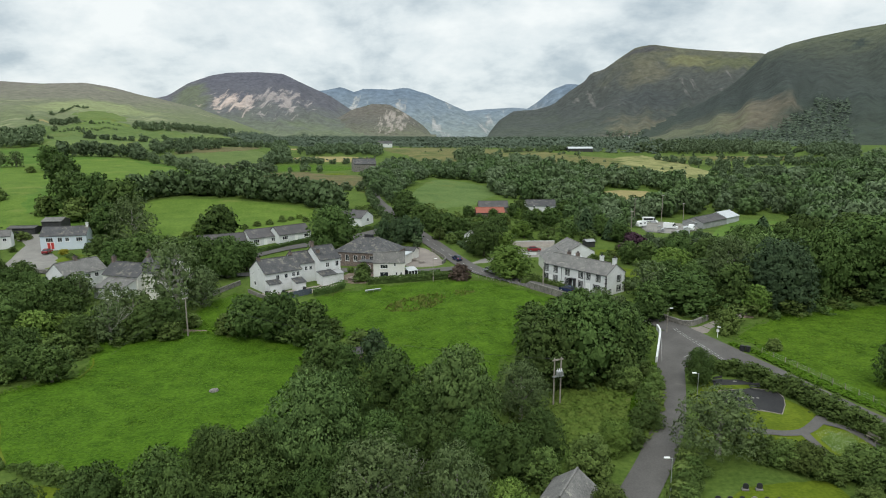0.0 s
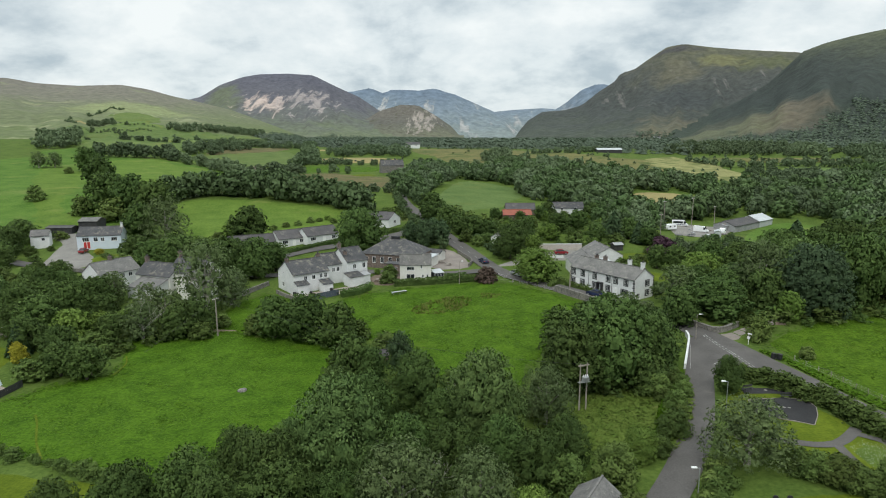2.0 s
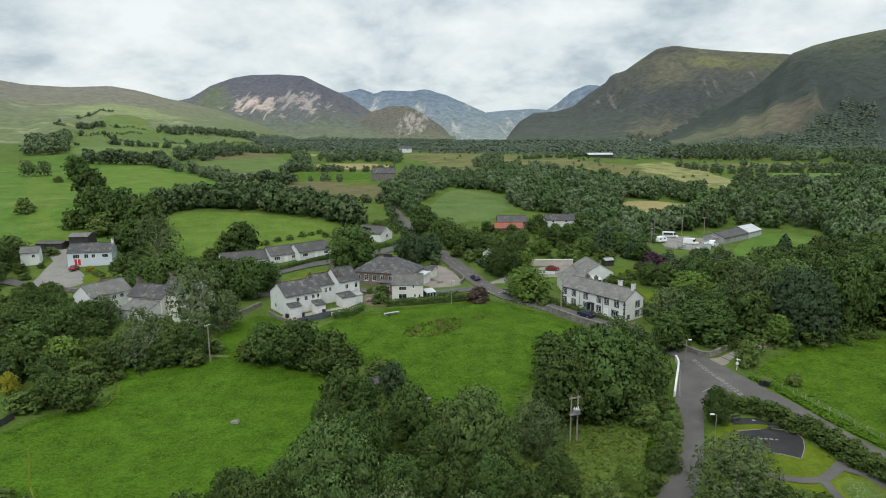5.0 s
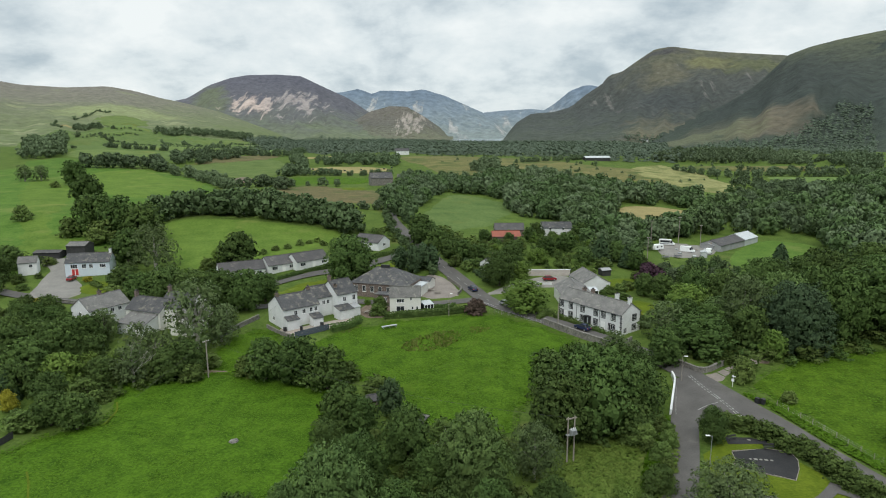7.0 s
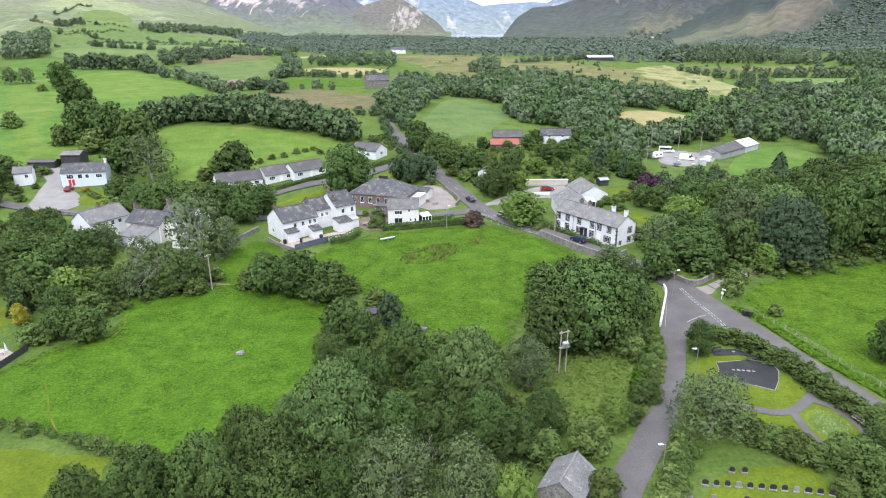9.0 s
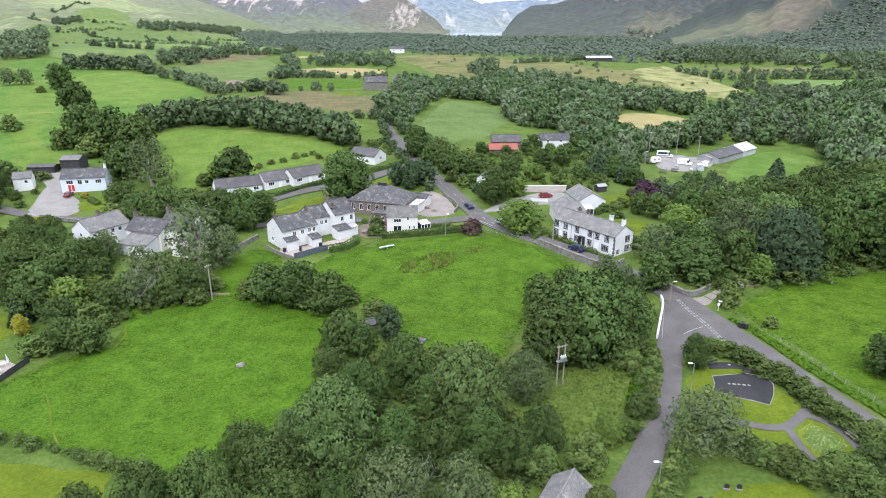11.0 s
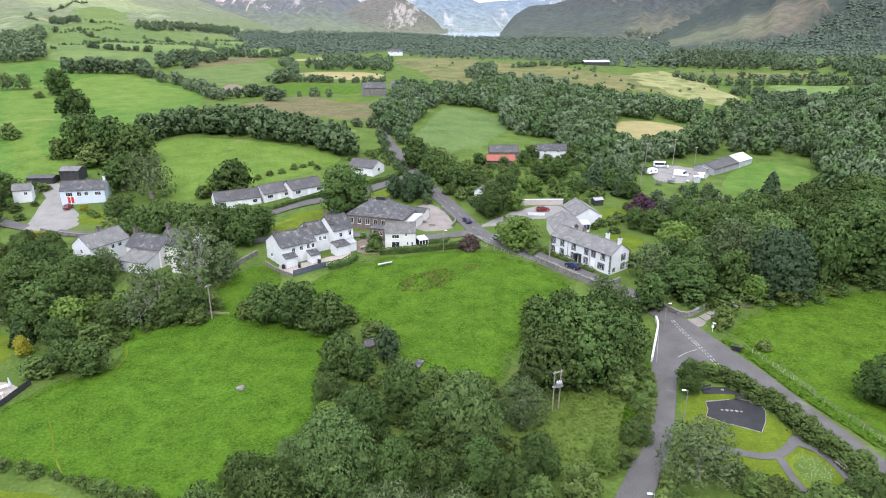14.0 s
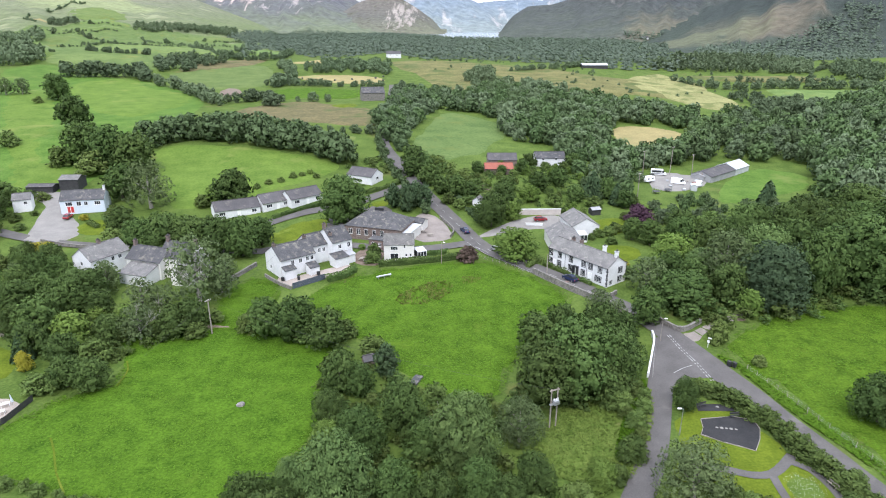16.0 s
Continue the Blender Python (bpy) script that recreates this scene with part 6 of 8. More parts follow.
def conservatory(x, y, turn, w, d, h, label):
    ob = tagged(new("conservatory", None), label, "conservatory")
    ob.matrix_basis = pose(x, y, land(x, y), 0, 0, turn)
    part("dwarf_wall", box(-w / 2, w / 2, -d / 2, d / 2, -0.4, 0.6), M["white_wall"], ob)
    bm = bmesh.new()
    for u in np.linspace(-w / 2, w / 2, 4):
        for v in (-d / 2, d / 2):
            add_box(bm, u - 0.05, u + 0.05, v - 0.05, v + 0.05, 0.6, h)
    for v in (-d / 2, d / 2):
        add_box(bm, -w / 2, w / 2, v - 0.05, v + 0.05, h - 0.1, h + 0.02)
    part("frame", bm, M["white_paint"], ob)
    part("glazing", box(-w / 2 + 0.03, w / 2 - 0.03, -d / 2 + 0.02, d / 2 - 0.02, 0.6, h - 0.05), M["glass"], ob)
    bm = bmesh.new()
    slab(bm, ((-w / 2 - 0.1, -d / 2 - 0.1, h), (w / 2 + 0.1, -d / 2 - 0.1, h), (w / 2 + 0.1, d / 2, h + 0.6), (-w / 2 - 0.1, d / 2, h + 0.6)), 0.05)
    part("roof", bm, M["white_sheet"], ob)
    return ob


conservatory(-9.1, 163.2, 30, 2.6, 2.4, 2.2, "white framed glass conservatory beside the inn")
B2 = house("village_hall", *mid(-32.2, 179.5, -15.5, 174.8, 12.0)[:3], 17.6, 12, 4.0, 7.8, "stone_wall", "slate", "brown stone hall with hipped slate roof and white windows", hip=(True, True), openings=tuple(("f", -7.0 + 2.5 * i, 2.4, 1.1, 1.7, 1) for i in range(5)), category="hall")
part("ridge_vent", box(-1.5, 1.2, -0.3, 0.3, 7.6, 8.5, 0.05), M["black_paint"], B2)
ob = tagged(new("link_building", None), "small dark stone link with two white windows", "annexe")
ob.matrix_basis = pose(-21.2, 170.2, 0.1, 0, 0, -18)
part("wall", box(-2.4, 2.4, -1.6, 1.6, -0.5, 2.9), M["stone_wall"], ob)
part("roof", box(-2.55, 2.55, -1.75, 1.75, 2.9, 3.08), M["slate"], ob)
for u in (-1.1, 1.0):
    window(ob, (u, -1.6, 1.7), 0, 0.8, 1.1)
ob = tagged(new("flat_extension", None), "white flat-roofed extension of the hall", "extension")
ob.matrix_basis = pose(-14.4, 180.4, 0.1, 0, 0, -20)
part("wall", box(-3.0, 3.0, -4.6, 4.6, -0.5, 2.6), M["cream_wall"], ob)
bm = bmesh.new()
slab(bm, ((-3.2, -4.8, 2.75), (3.2, -4.8, 2.75), (3.2, 4.8, 3.1), (-3.2, 4.8, 3.1)), 0.18)
part("roof", bm, M["white_sheet"], ob)
house("store", -11.2, 188.6, -20, 5, 4, 2.6, 3.4, "cream_wall", "slate", "low store with a dark slate roof", "store")

# white terrace with black dressings by the road
TX, TY, TT, _ = mid(25.3, 159.5, 37.3, 143.9, 7.0)
T1 = house("terrace", TX, TY, TT, 19.7, 7.0, 4.9, 7.1, "white_wall", "pale_slate", "white rendered terrace with black window surrounds and slate roof", surround=0.22, category="terrace",
           openings=[("f", u, 3.75, 0.95, 1.25) for u in (-9.0, -5.9, -2.0, 2.2, 4.5, 7.5)] + [("f", u, 1.45, 0.95, 1.25) for u in (-9.0, -5.9, -2.1, 2.2)] + [("f", 7.1, 1.35, 1.7, 1.2, 2), ("r", 1.2, 3.6, 1.2, 1.2), ("r", 1.2, 1.3, 1.1, 1.1), ("r", -2.0, 0.9, 0.5, 0.6, 0)],
           doors=(("f", -7.6, "white_paint"), ("f", 4.5, "white_paint")), chimneys=((9.3, 0, 8.5, "white_wall"), (4.6, 1.2, 8.3, "white_wall"), (-2.6, 0.8, 8.0), (-5.4, 0.8, 7.9)))
bm = box(-0.75, -0.55, -4.3, -3.5, 0, 2.4)
add_box(bm, 0.55, 0.75, -4.3, -3.5, 0, 2.4)
add_box(bm, -0.8, 0.8, -4.35, -3.5, 2.4, 2.6)
part("porch", bm, M["black_paint"], T1)
door(T1, (0, -3.5, 0), 0, paint="white_paint", trim="black_paint")
for sx, face in ((9.85, -3.5), (-9.85, -3.5), (9.85, 3.5)):
    for k in range(9):
        w = 0.42 if k % 2 else 0.26
        q = part("quoin", box(sx - (w if sx > 0 else -0.03), sx + (0.03 if sx > 0 else w), face - 0.03 if face < 0 else face - w * 0.6, face + w * 0.6 if face < 0 else face + 0.03, 0.1 + 0.52 * k, 0.52 + 0.52 * k), M["black_paint"], T1)
for u in (-3.9, 3.4):
    bm = bmesh.new()
    rod(bm, (u, -3.56, 0), (u, -3.56, 4.8), 0.05, sides=6)
    part("downpipe", bm, M["black_paint"], T1)
house("rear_house", 31.4, 174.2, 92, 12, 8.6, 3.0, 5.3, "cream_wall", "pale_slate", "low rear house with grey hipped roof", hip=(True, False), base=0.3)
house("rear_house", 38.9, 190.0, 100, 12, 8.4, 2.4, 4.7, "white_wall", "pale_slate", "low white gabled house with grey tiled roof", base=0.6)
conservatory(37.4, 178.6, 10, 3.0, 2.6, 2.3, "small white conservatory behind the terrace")
ob = tagged(new("garden_wall", None), "long low white rendered garden wall", "wall")
ob.matrix_basis = pose(28.0, 201.2, land(28, 201.2), 0, 0, 3)
part("wall", box(-7, 7, -0.2, 0.2, -0.5, 1.9), M["pale_render"], ob)
part("coping", box(-7.1, 7.1, -0.28, 0.28, 1.9, 2.02), M["white_wall"], ob)
ob = tagged(new("garden_wall", None), "short low white wall at the gravel drive", "wall")
ob.matrix_basis = pose(25.2, 191.4, land(25.2, 191.4), 0, 0, -4)
part("wall", box(-2.6, 2.6, -0.15, 0.15, -0.4, 1.0), M["white_wall"], ob)
part("coping", box(-2.7, 2.7, -0.2, 0.2, 1.0, 1.08), M["cream_wall"], ob)
house("garden_shed", 46.5, 203.5, 20, 3.2, 2.4, 1.8, 2.3, "dark_timber", "grey_sheet", "small shed with a pale roof", "shed")

# white farm group on the west side
house("farmhouse", *mid(-90.1, 146.1, -85.2, 155.7, 7.4)[:3], 10.8, 7.4, 4.6, 7.2, "white_wall", "pale_slate", "white farmhouse with slate roof beside the yard", openings=(("f", 0.6, 3.6, 0.9, 1.1), ("f", 2.6, 3.6, 1.0, 1.0), ("l", 0, 3.4, 0.9, 1.0)), chimneys=((0.0, 0.2, 8.2),))
CR = house("farmhouse", *mid(-83.2, 149.9, -73.0, 146.5, 7.0)[:3], 10.7, 7.0, 4.4, 6.9, "cream_wall", "slate", "cream farmhouse with slate roof", openings=(("f", 1.5, 3.5, 0.9, 1.0), ("f", 4.2, 3.5, 0.9, 1.0)), chimneys=((-5.0, 0, 8.2),))
lean_to(CR, -3.4, 4.8, -8.2, -3.5, 2.3, 3.8, "white_wall", "pale_slate")
house("farmhouse", -69.0, 151.5, -15, 9, 8, 5.2, 8.2, "cream_wall", "slate", "cream farmhouse with two stone chimneys", chimneys=((-4.0, 0, 9.6), (4.0, 0, 9.4)))
house("barn", -65.5, 147.0, 75, 8, 6, 3.6, 6.2, "cream_wall", "pale_slate", "cream barn with gable towards the paddock", "barn")

# pale blue house, dark barn and small white house on the far west side
house("villa", *mid(-128.2, 197.2, -115.2, 200.4, 7.5)[:3], 13.3, 7.5, 4.2, 6.6, "blue_wall", "slate", "pale blue rendered house with slate roof", openings=(("f", -4.0, 2.9, 2.0, 1.3, 2), ("f", -1.0, 2.9, 1.3, 1.4), ("f", 1.1, 2.9, 1.1, 1.2), ("f", 4.6, 2.9, 1.8, 1.2, 2)), doors=(("f", -4.2, "red_paint"), ("f", -3.25, "red_paint")), chimneys=((6.2, 0, 7.8, "white_wall"),))
house("barn", -137.5, 221.5, 5, 6.6, 6.4, 3.8, 4.8, "dark_timber", "pale_slate", "dark boarded barn with grey sheet roof", "barn")
house("shed", -146.5, 218.0, 5, 9, 5, 2.2, 2.7, "dark_timber", "tile_roof", "low dark timber shed", "shed")
house("cottage", -143.0, 201.5, 24, 5.4, 5.0, 4.0, 5.6, "white_wall", "pale_slate", "small white house with grey roof", openings=(("f", 1.0, 2.8, 1.0, 1.0),))

# row of bungalows
for k, (x0, y0, x1, y1) in enumerate(((-76.2, 193.5, -63.8, 200.7), (-62.8, 200.7, -55.2, 207.3), (-54.3, 204.2, -45.7, 212.8))):
    cx, cy, tt, ll = mid(x0, y0, x1, y1, 7.2)
    house("bungalow", cx, cy, tt, ll, 7.2, 2.6, 4.9, "white_wall", "tile_roof", "white bungalow with grey-brown tiled roof", openings=(("f", -ll / 2 + 2.2, 1.5, 1.9, 1.1, 2), ("f", ll / 2 - 2.0, 1.5, 1.5, 1.1, 1)), doors=(("f", 0.3, "white_paint"),), base=land(x0 / 2 + x1 / 2, y0 / 2 + y1 / 2))
house("bungalow", -33.5, 233.0, 153, 11, 7.6, 2.7, 4.9, "white_wall", "tile_roof", "white bungalow with dark gable window", openings=(("l", 0, 1.6, 1.4, 1.1),))

# beyond the road
house("garage", 8.6, 208.6, 70, 6.0, 3.0, 2.4, 3.4, "white_wall", "pale_slate", "small white garage with gable door", "garage")
house("barn", 17.2, 247.0, 4, 11.0, 6, 2.3, 4.0, "stone_wall", "red_sheet", "stone barn with red sheet roof", "barn")
house("barn", 19.6, 263.0, 2, 12, 7, 2.6, 4.8, "stone_wall", "tile_roof", "grey-roofed old stone barn", "barn")
house("cottage", 39.6, 266.0, 4, 12.5, 6.5, 3.8, 5.9, "white_wall", "slate", "white cottage among trees", openings=(("f", -3, 3.4, 0.9, 1.0), ("f", 2.4, 3.4, 0.9, 1.0)))
house("farm_shed", 112.0, 272.5, 43, 22, 9, 2.6, 4.4, "grey_sheet", "tile_roof", "long grey farm shed with a dark worn roof", "shed")
house("farm_shed", 125.0, 284.8, 43, 13, 9.5, 2.6, 4.7, "white_sheet", "white_sheet", "white sheeted farm shed", "shed")
house("stone_barn", -54.8, 428.5, 20, 15, 8, 5.0, 8.4, "dry_stone", "slate", "ruined grey stone barn", "barn")
house("far_house", -76.8, 818.0, 5, 18, 9, 5.0, 8.0, "white_wall", "slate", "white farmhouse far across the valley", openings=(("f", -4, 3.6, 1.2, 1.2), ("f", 4, 3.6, 1.2, 1.2)))
house("far_house", 487.0, 1735.0, 5, 16, 9, 5.0, 8.0, "white_wall", "slate", "white farmhouse at the foot of the fell", openings=(("f", -4, 3.6, 1.2, 1.2), ("f", 4, 3.6, 1.2, 1.2)))
house("field_shed", -58.6, 282.5, 5, 9.5, 4.0, 2.0, 2.7, "grey_sheet", "grey_sheet", "low grey sheeted shed behind the tree row", "shed")
house("far_shed", 138.6, 665.0, 6, 26, 9, 3.0, 4.6, "dark_timber", "white_sheet", "long low shed with pale roof", "shed")
house("slate_hut", 13.2, 62.6, 62, 6.2, 5.0, 2.2, 4.0, "dry_stone", "pale_slate", "small stone building with slate roof", "hut")

# ---- hedges, walls, fences ----
def hedge(points, width, height, leaf="leaf_thorn", label="clipped green hedge", space=0.5, seed=1, rough=0.25, size=0.30):
    """A hedge along a line: uneven core and a skin of leaf sprays."""
    g = np.random.default_rng(seed)
    line = smooth_line(points, 0.8)
    verts, faces, rows = [], [], []
    for i, p in enumerate(line):
        d = (line[min(i + 1, len(line) - 1)] - line[max(i - 1, 0)]).normalized()
        side = Vector((d.y, -d.x))
        z = land(p.x, p.y)
        h = height * g.uniform(1 - rough, 1 + rough)
        w = width * 0.5 * g.uniform(1 - rough, 1 + rough)
        row = []
        for u, k in ((-0.95, 0.0), (-0.9, 0.7), (-0.45, 0.92), (0.45, 0.92), (0.9, 0.7), (0.95, 0.0)):
            q = p + side * (u * w * 0.74)
            row.append((q.x, q.y, z + k * h * 0.86 - (0.2 if k == 0 else 0)))
        base = len(verts)
        verts += row
        if rows:
            last = rows[-1]
            faces += [(last + j, last + j + 1, base + j + 1, base + j) for j in range(5)]
        else:
            faces.append(tuple(base + j for j in range(6)))
        rows.append(base)
        for _ in range(int((2 * height + width) * 1.5 * (5.5 * space / (size * size) * 0.16))):
            t = g.uniform(-1, 1)
            a = math.pi * 0.5 * t
            q = p + d * g.uniform(-0.5, 0.5) + side * (w * math.sin(a) * 1.05 + g.normal() * 0.06)
            zz = z + h * min(1.05, 0.12 + 0.93 * (abs(math.cos(a)) ** 0.4 if abs(t) < 0.7 else g.uniform(0.05, 0.9)))
            c = Vector((q.x, q.y, zz))
            n = (side * math.sin(a)).to_3d() + Vector((0, 0, math.cos(a) * 0.8)) + Vector(g.normal(scale=0.4, size=3))
            s1 = n.cross(Vector(g.normal(size=3))).normalized() * size * g.uniform(0.4, 0.8)
            s2 = n.cross(s1).normalized() * size * g.uniform(0.5, 1.0)
            k = len(verts)
            verts += [tuple(c - s1), tuple(c - s2), tuple(c + s1), tuple(c + s2)]
            faces += [(k, k + 1, k + 2), (k, k + 2, k + 3)]
    faces.append(tuple(rows[-1] + j for j in range(5, -1, -1)))
    return tagged(new("hedge", mesh_of("hedge", verts, faces, M[leaf])), label, "hedge")


HEDGE_BITS = [crown_arrays(s, 12, 900, 0.48, bushy, core=0.74, inner=26, low=0.05, clump=1.2) for s in (97, 98)]
tagged(stand("hedge", [(x, y, h, 2.0) for x, y, h, _ in along([(43.8, 99.0), (46.0, 98.2), (48.4, 94.6), (50.8, 89.6), (52.6, 84.7), (54.1, 79.3), (55.4, 74.1), (56.6, 68), (58.2, 61)], 1.1, 2.3, 3.3, 3, 0.45)], HEDGE_BITS, M["leaf_thorn"], "", ""), "thick loose green hedge beside the playground", "hedge", kind="stuff")
hedge([(-19.7, 156.4), (-9.8, 159.0), (-0.8, 161.8), (5.1, 163.6)], 1.7, 1.7, "leaf_oak", "clipped dark hedge before the inn", 0.6, 4, 0.08)
hedge([(-2, 166.4), (-8.5, 164.4)], 1.0, 1.3, "leaf_oak", "clipped dark garden hedge", 0.5, 14, 0.1)
hedge([(-31.4, 146.9), (-27.8, 149.4), (-25.6, 153.6)], 2.2, 1.6, "leaf_oak", "rounded dark green hedge by the patio", 0.5, 5, 0.12)
hedge([(-58.1, 194.9), (-50.4, 203.0), (-42.0, 209.7)], 1.1, 1.4, "leaf_oak", "clipped hedge before the bungalows", 0.5, 6, 0.1)
hedge([(-31.9, 217.8), (-24.0, 224.0), (-18.4, 234.0)], 1.2, 1.5, "leaf_oak", "clipped hedge along the drive", 0.5, 7, 0.1)
hedge([(29.9, 72.5), (27.6, 68.0), (25.2, 63.4), (21.6, 57.0), (17, 50)], 2.4, 2.0, "leaf_thorn", "loose hedge beside the lane", 0.6, 8, 0.3, 0.24)
tagged(stand("hedge", [(x, y, h, h * 0.62) for x, y, h, _ in along([(-80, 76.5), (-72, 76.4), (-62, 74.4), (-52, 71.4), (-43, 68.6), (-37, 67)], 1.5, 1.1, 2.7, 9, 0.5)], HEDGE_BITS, M["leaf_thorn"], "", ""), "uneven shrubby field hedge between pasture and lawn", "hedge", kind="stuff")
hedge([(-112, 193.5), (-107.0, 189.5)], 2.0, 1.3, "leaf_ash", "clipped garden hedge on the slope", 0.5, 10, 0.15)
hedge([(-115, 189.5), (-110.0, 185.5)], 2.0, 1.3, "leaf_thorn", "clipped garden hedge on the slope", 0.5, 11, 0.15)
hedge([(19.5, 156.5), (23.5, 161.5)], 1.6, 1.4, "leaf_thorn", "garden hedge beside the terrace", 0.5, 12, 0.2)
hedge([(24.0, 158.8), (29.5, 151.6)], 1.3, 1.2, "leaf_thorn", "front garden shrubs of the terrace", 0.5, 13, 0.3)
hedge([(30.5, 149.8), (33.8, 145.4)], 1.2, 1.1, "leaf_oak", "dark front garden hedge of the terrace", 0.5, 15, 0.3)


def stone_wall(points, height, thick, mat="dry_stone", label="grey dry-stone wall with coping", name="stone_wall", cope=True, seed=0):
    g = random.Random(seed)
    line = smooth_line(points, 0.7)
    bm = bmesh.new()
    last = None
    for i, p in enumerate(line):
        d = (line[min(i + 1, len(line) - 1)] - line[max(i - 1, 0)]).normalized()
        s = Vector((d.y, -d.x)) * thick / 2
        z = land(p.x, p.y)
        h = height + (g.uniform(-0.05, 0.05) if cope else 0)
        row = [bm.verts.new((p.x + s.x * u * (1 if not cope else g.uniform(0.92, 1.08)), p.y + s.y * u, z + k)) for u, k in ((-1.1, -0.4), (-0.85, h), (0.85, h), (1.1, -0.4))]
        if last:
            for j in range(3):
                bm.faces.new((last[j], row[j], row[j + 1], last[j + 1]))
        else:
            bm.faces.new(row)
        last = row
    bm.faces.new(last[::-1])
    bmesh.ops.recalc_face_normals(bm, faces=bm.faces)
    ob = tagged(part(name, bm, M[mat]), label, "wall", kind="structure")
    if cope:
        run = 0
        for a, b in zip(line, line[1:]):
            run += 1
            m = (a + b) / 2
            d = b - a
            bm = box(-d.length * 0.49, d.length * 0.49, -thick * 0.56, thick * 0.56, 0, g.uniform(0.12, 0.2), 0.03)
            c = part("coping_stone", bm, M[mat], ob)
            c.matrix_basis = pose(m.x, m.y, land(m.x, m.y) + height - 0.03, 0, 0, math.degrees(math.atan2(d.y, d.x)))
    return ob


stone_wall([(20.6, 153.0), (23.2, 149.6), (27.8, 143.6), (32.0, 138.4), (36.8, 131.2), (40.6, 124.4)], 1.45, 0.5, label="grey dry-stone wall between road and field", seed=1)
stone_wall([(42.6, 129.0), (44.5, 125.8), (46.1, 122.8), (47.4, 121.3), (49.2, 121.6), (53.4, 125.1)], 1.0, 0.5, label="low rubble wall at the junction", seed=2)
stone_wall([(36.4, 104.6), (39.0, 111.4), (41.0, 116.8), (41.5, 120.0)], 1.0, 0.38, "white_wall", "white painted bridge parapet beside the lane", "parapet", False)
stone_wall([(-56.7, 143.6), (-52.0, 156.1)], 1.0, 0.45, label="dry-stone wall beside the small paddock", seed=3)
stone_wall([(33.6, 141.2), (36.2, 138.2), (38.9, 140.2)], 1.0, 0.4, label="stone wall round the terrace yard", seed=5)
stone_wall([(-47.8, 149.2), (-43.2, 144.8), (-39.4, 142.2)], 0.8, 0.3, label="low wall round the patio", seed=6)
stone_wall([(-120, 172.8), (-108, 168.6), (-95, 166.8), (-84, 166)], 0.9, 0.4, label="grey wall along the side road", seed=7)
stone_wall([(-1.0, 180.5), (-0.2, 187), (-4.5, 197.5)], 0.9, 0.35, label="stone wall round the inn car park", seed=8)


def board_fence(points, height, mat, label, board=0.15, gap=0.012):
    """Posts and upright boards, each a part."""
    ob = tagged(new("fence", None), label, "fence")
    x0, y0 = points[0]
    ob.matrix_basis = pose(x0, y0, 0)
    plank = bpy.data.meshes.new("board")
    bm = box(-board / 2, board / 2, -0.012, 0.012, 0, height, 0.004)
    bm.to_mesh(plank), bm.free()
    plank.materials.append(M[mat])
    for (ax, ay), (bx, by) in zip(points, points[1:]):
        d = Vector((bx - ax, by - ay))
        turn = math.degrees(math.atan2(d.y, d.x))
        n = int(d.length / (board + gap))
        for i in range(n):
            p = Vector((ax, ay)) + d * (i + 0.5) / n
            c = new("board", plank)
            c.parent = ob
            c.matrix_basis = pose(p.x - x0, p.y - y0, land(p.x, p.y) + 0.02, 0, 0, turn)
        for i in range(int(d.length / 2.0) + 1):
            p = Vector((ax, ay)) + d * min(1, i * 2.0 / d.length)
            bm = box(-0.05, 0.05, 0.02, 0.12, -0.3, height + 0.05)
            c = part("post", bm, M[mat], ob)
            c.matrix_basis = pose(p.x - x0, p.y - y0, land(p.x, p.y), 0, 0, turn)
    return ob


board_fence([(-39.1, 142.5), (-32.2, 148.2)], 1.5, "blue_fence", "slate-blue boarded garden fence", 0.25)
board_fence([(-76.5, 86.0), (-75.4, 90.2), (-74.9, 97.0)], 1.2, "dark_timber", "dark boarded fence round the deck", 0.3)


def post_fence(points, label, height=1.1, space=2.2, wires=3):
    ob = tagged(new("wire_fence", None), label, "fence")
    x0, y0 = points[0]
    ob.matrix_basis = pose(x0, y0, 0)
    line = smooth_line(points, space)
    stake = bpy.data.meshes.new("post")
    bm = bmesh.new()
    rod(bm, (0, 0, -0.3), (0, 0, height), 0.06, 0.05, 6)
    bm.to_mesh(stake), bm.free()
    stake.materials.append(M["pole_wood"])
    for p in line:
        c = new("post", stake)
        c.parent = ob
        c.matrix_basis = pose(p.x - x0, p.y - y0, land(p.x, p.y), dice.uniform(-4, 4), dice.uniform(-4, 4), 0)
    for k in range(wires):
        bm = bmesh.new()
        z = height * (0.35 + 0.3 * k)
        for a, b in zip(line, line[1:]):
            rod(bm, (a.x - x0, a.y - y0, land(a.x, a.y) + z), (b.x - x0, b.y - y0, land(b.x, b.y) + z), 0.006, sides=4)
        part("wire", bm, M["steel"], ob)
    return ob


post_fence([(55.4, 106.5), (57.8, 99.5), (59.6, 92.7), (61.4, 86.0), (63.6, 78.0), (65.6, 71.0)], "wooden post and wire fence beside the road")
post_fence([(6.8, 163.6), (14.0, 157.8), (20.0, 152.6)], "wooden post and wire fence along the field")

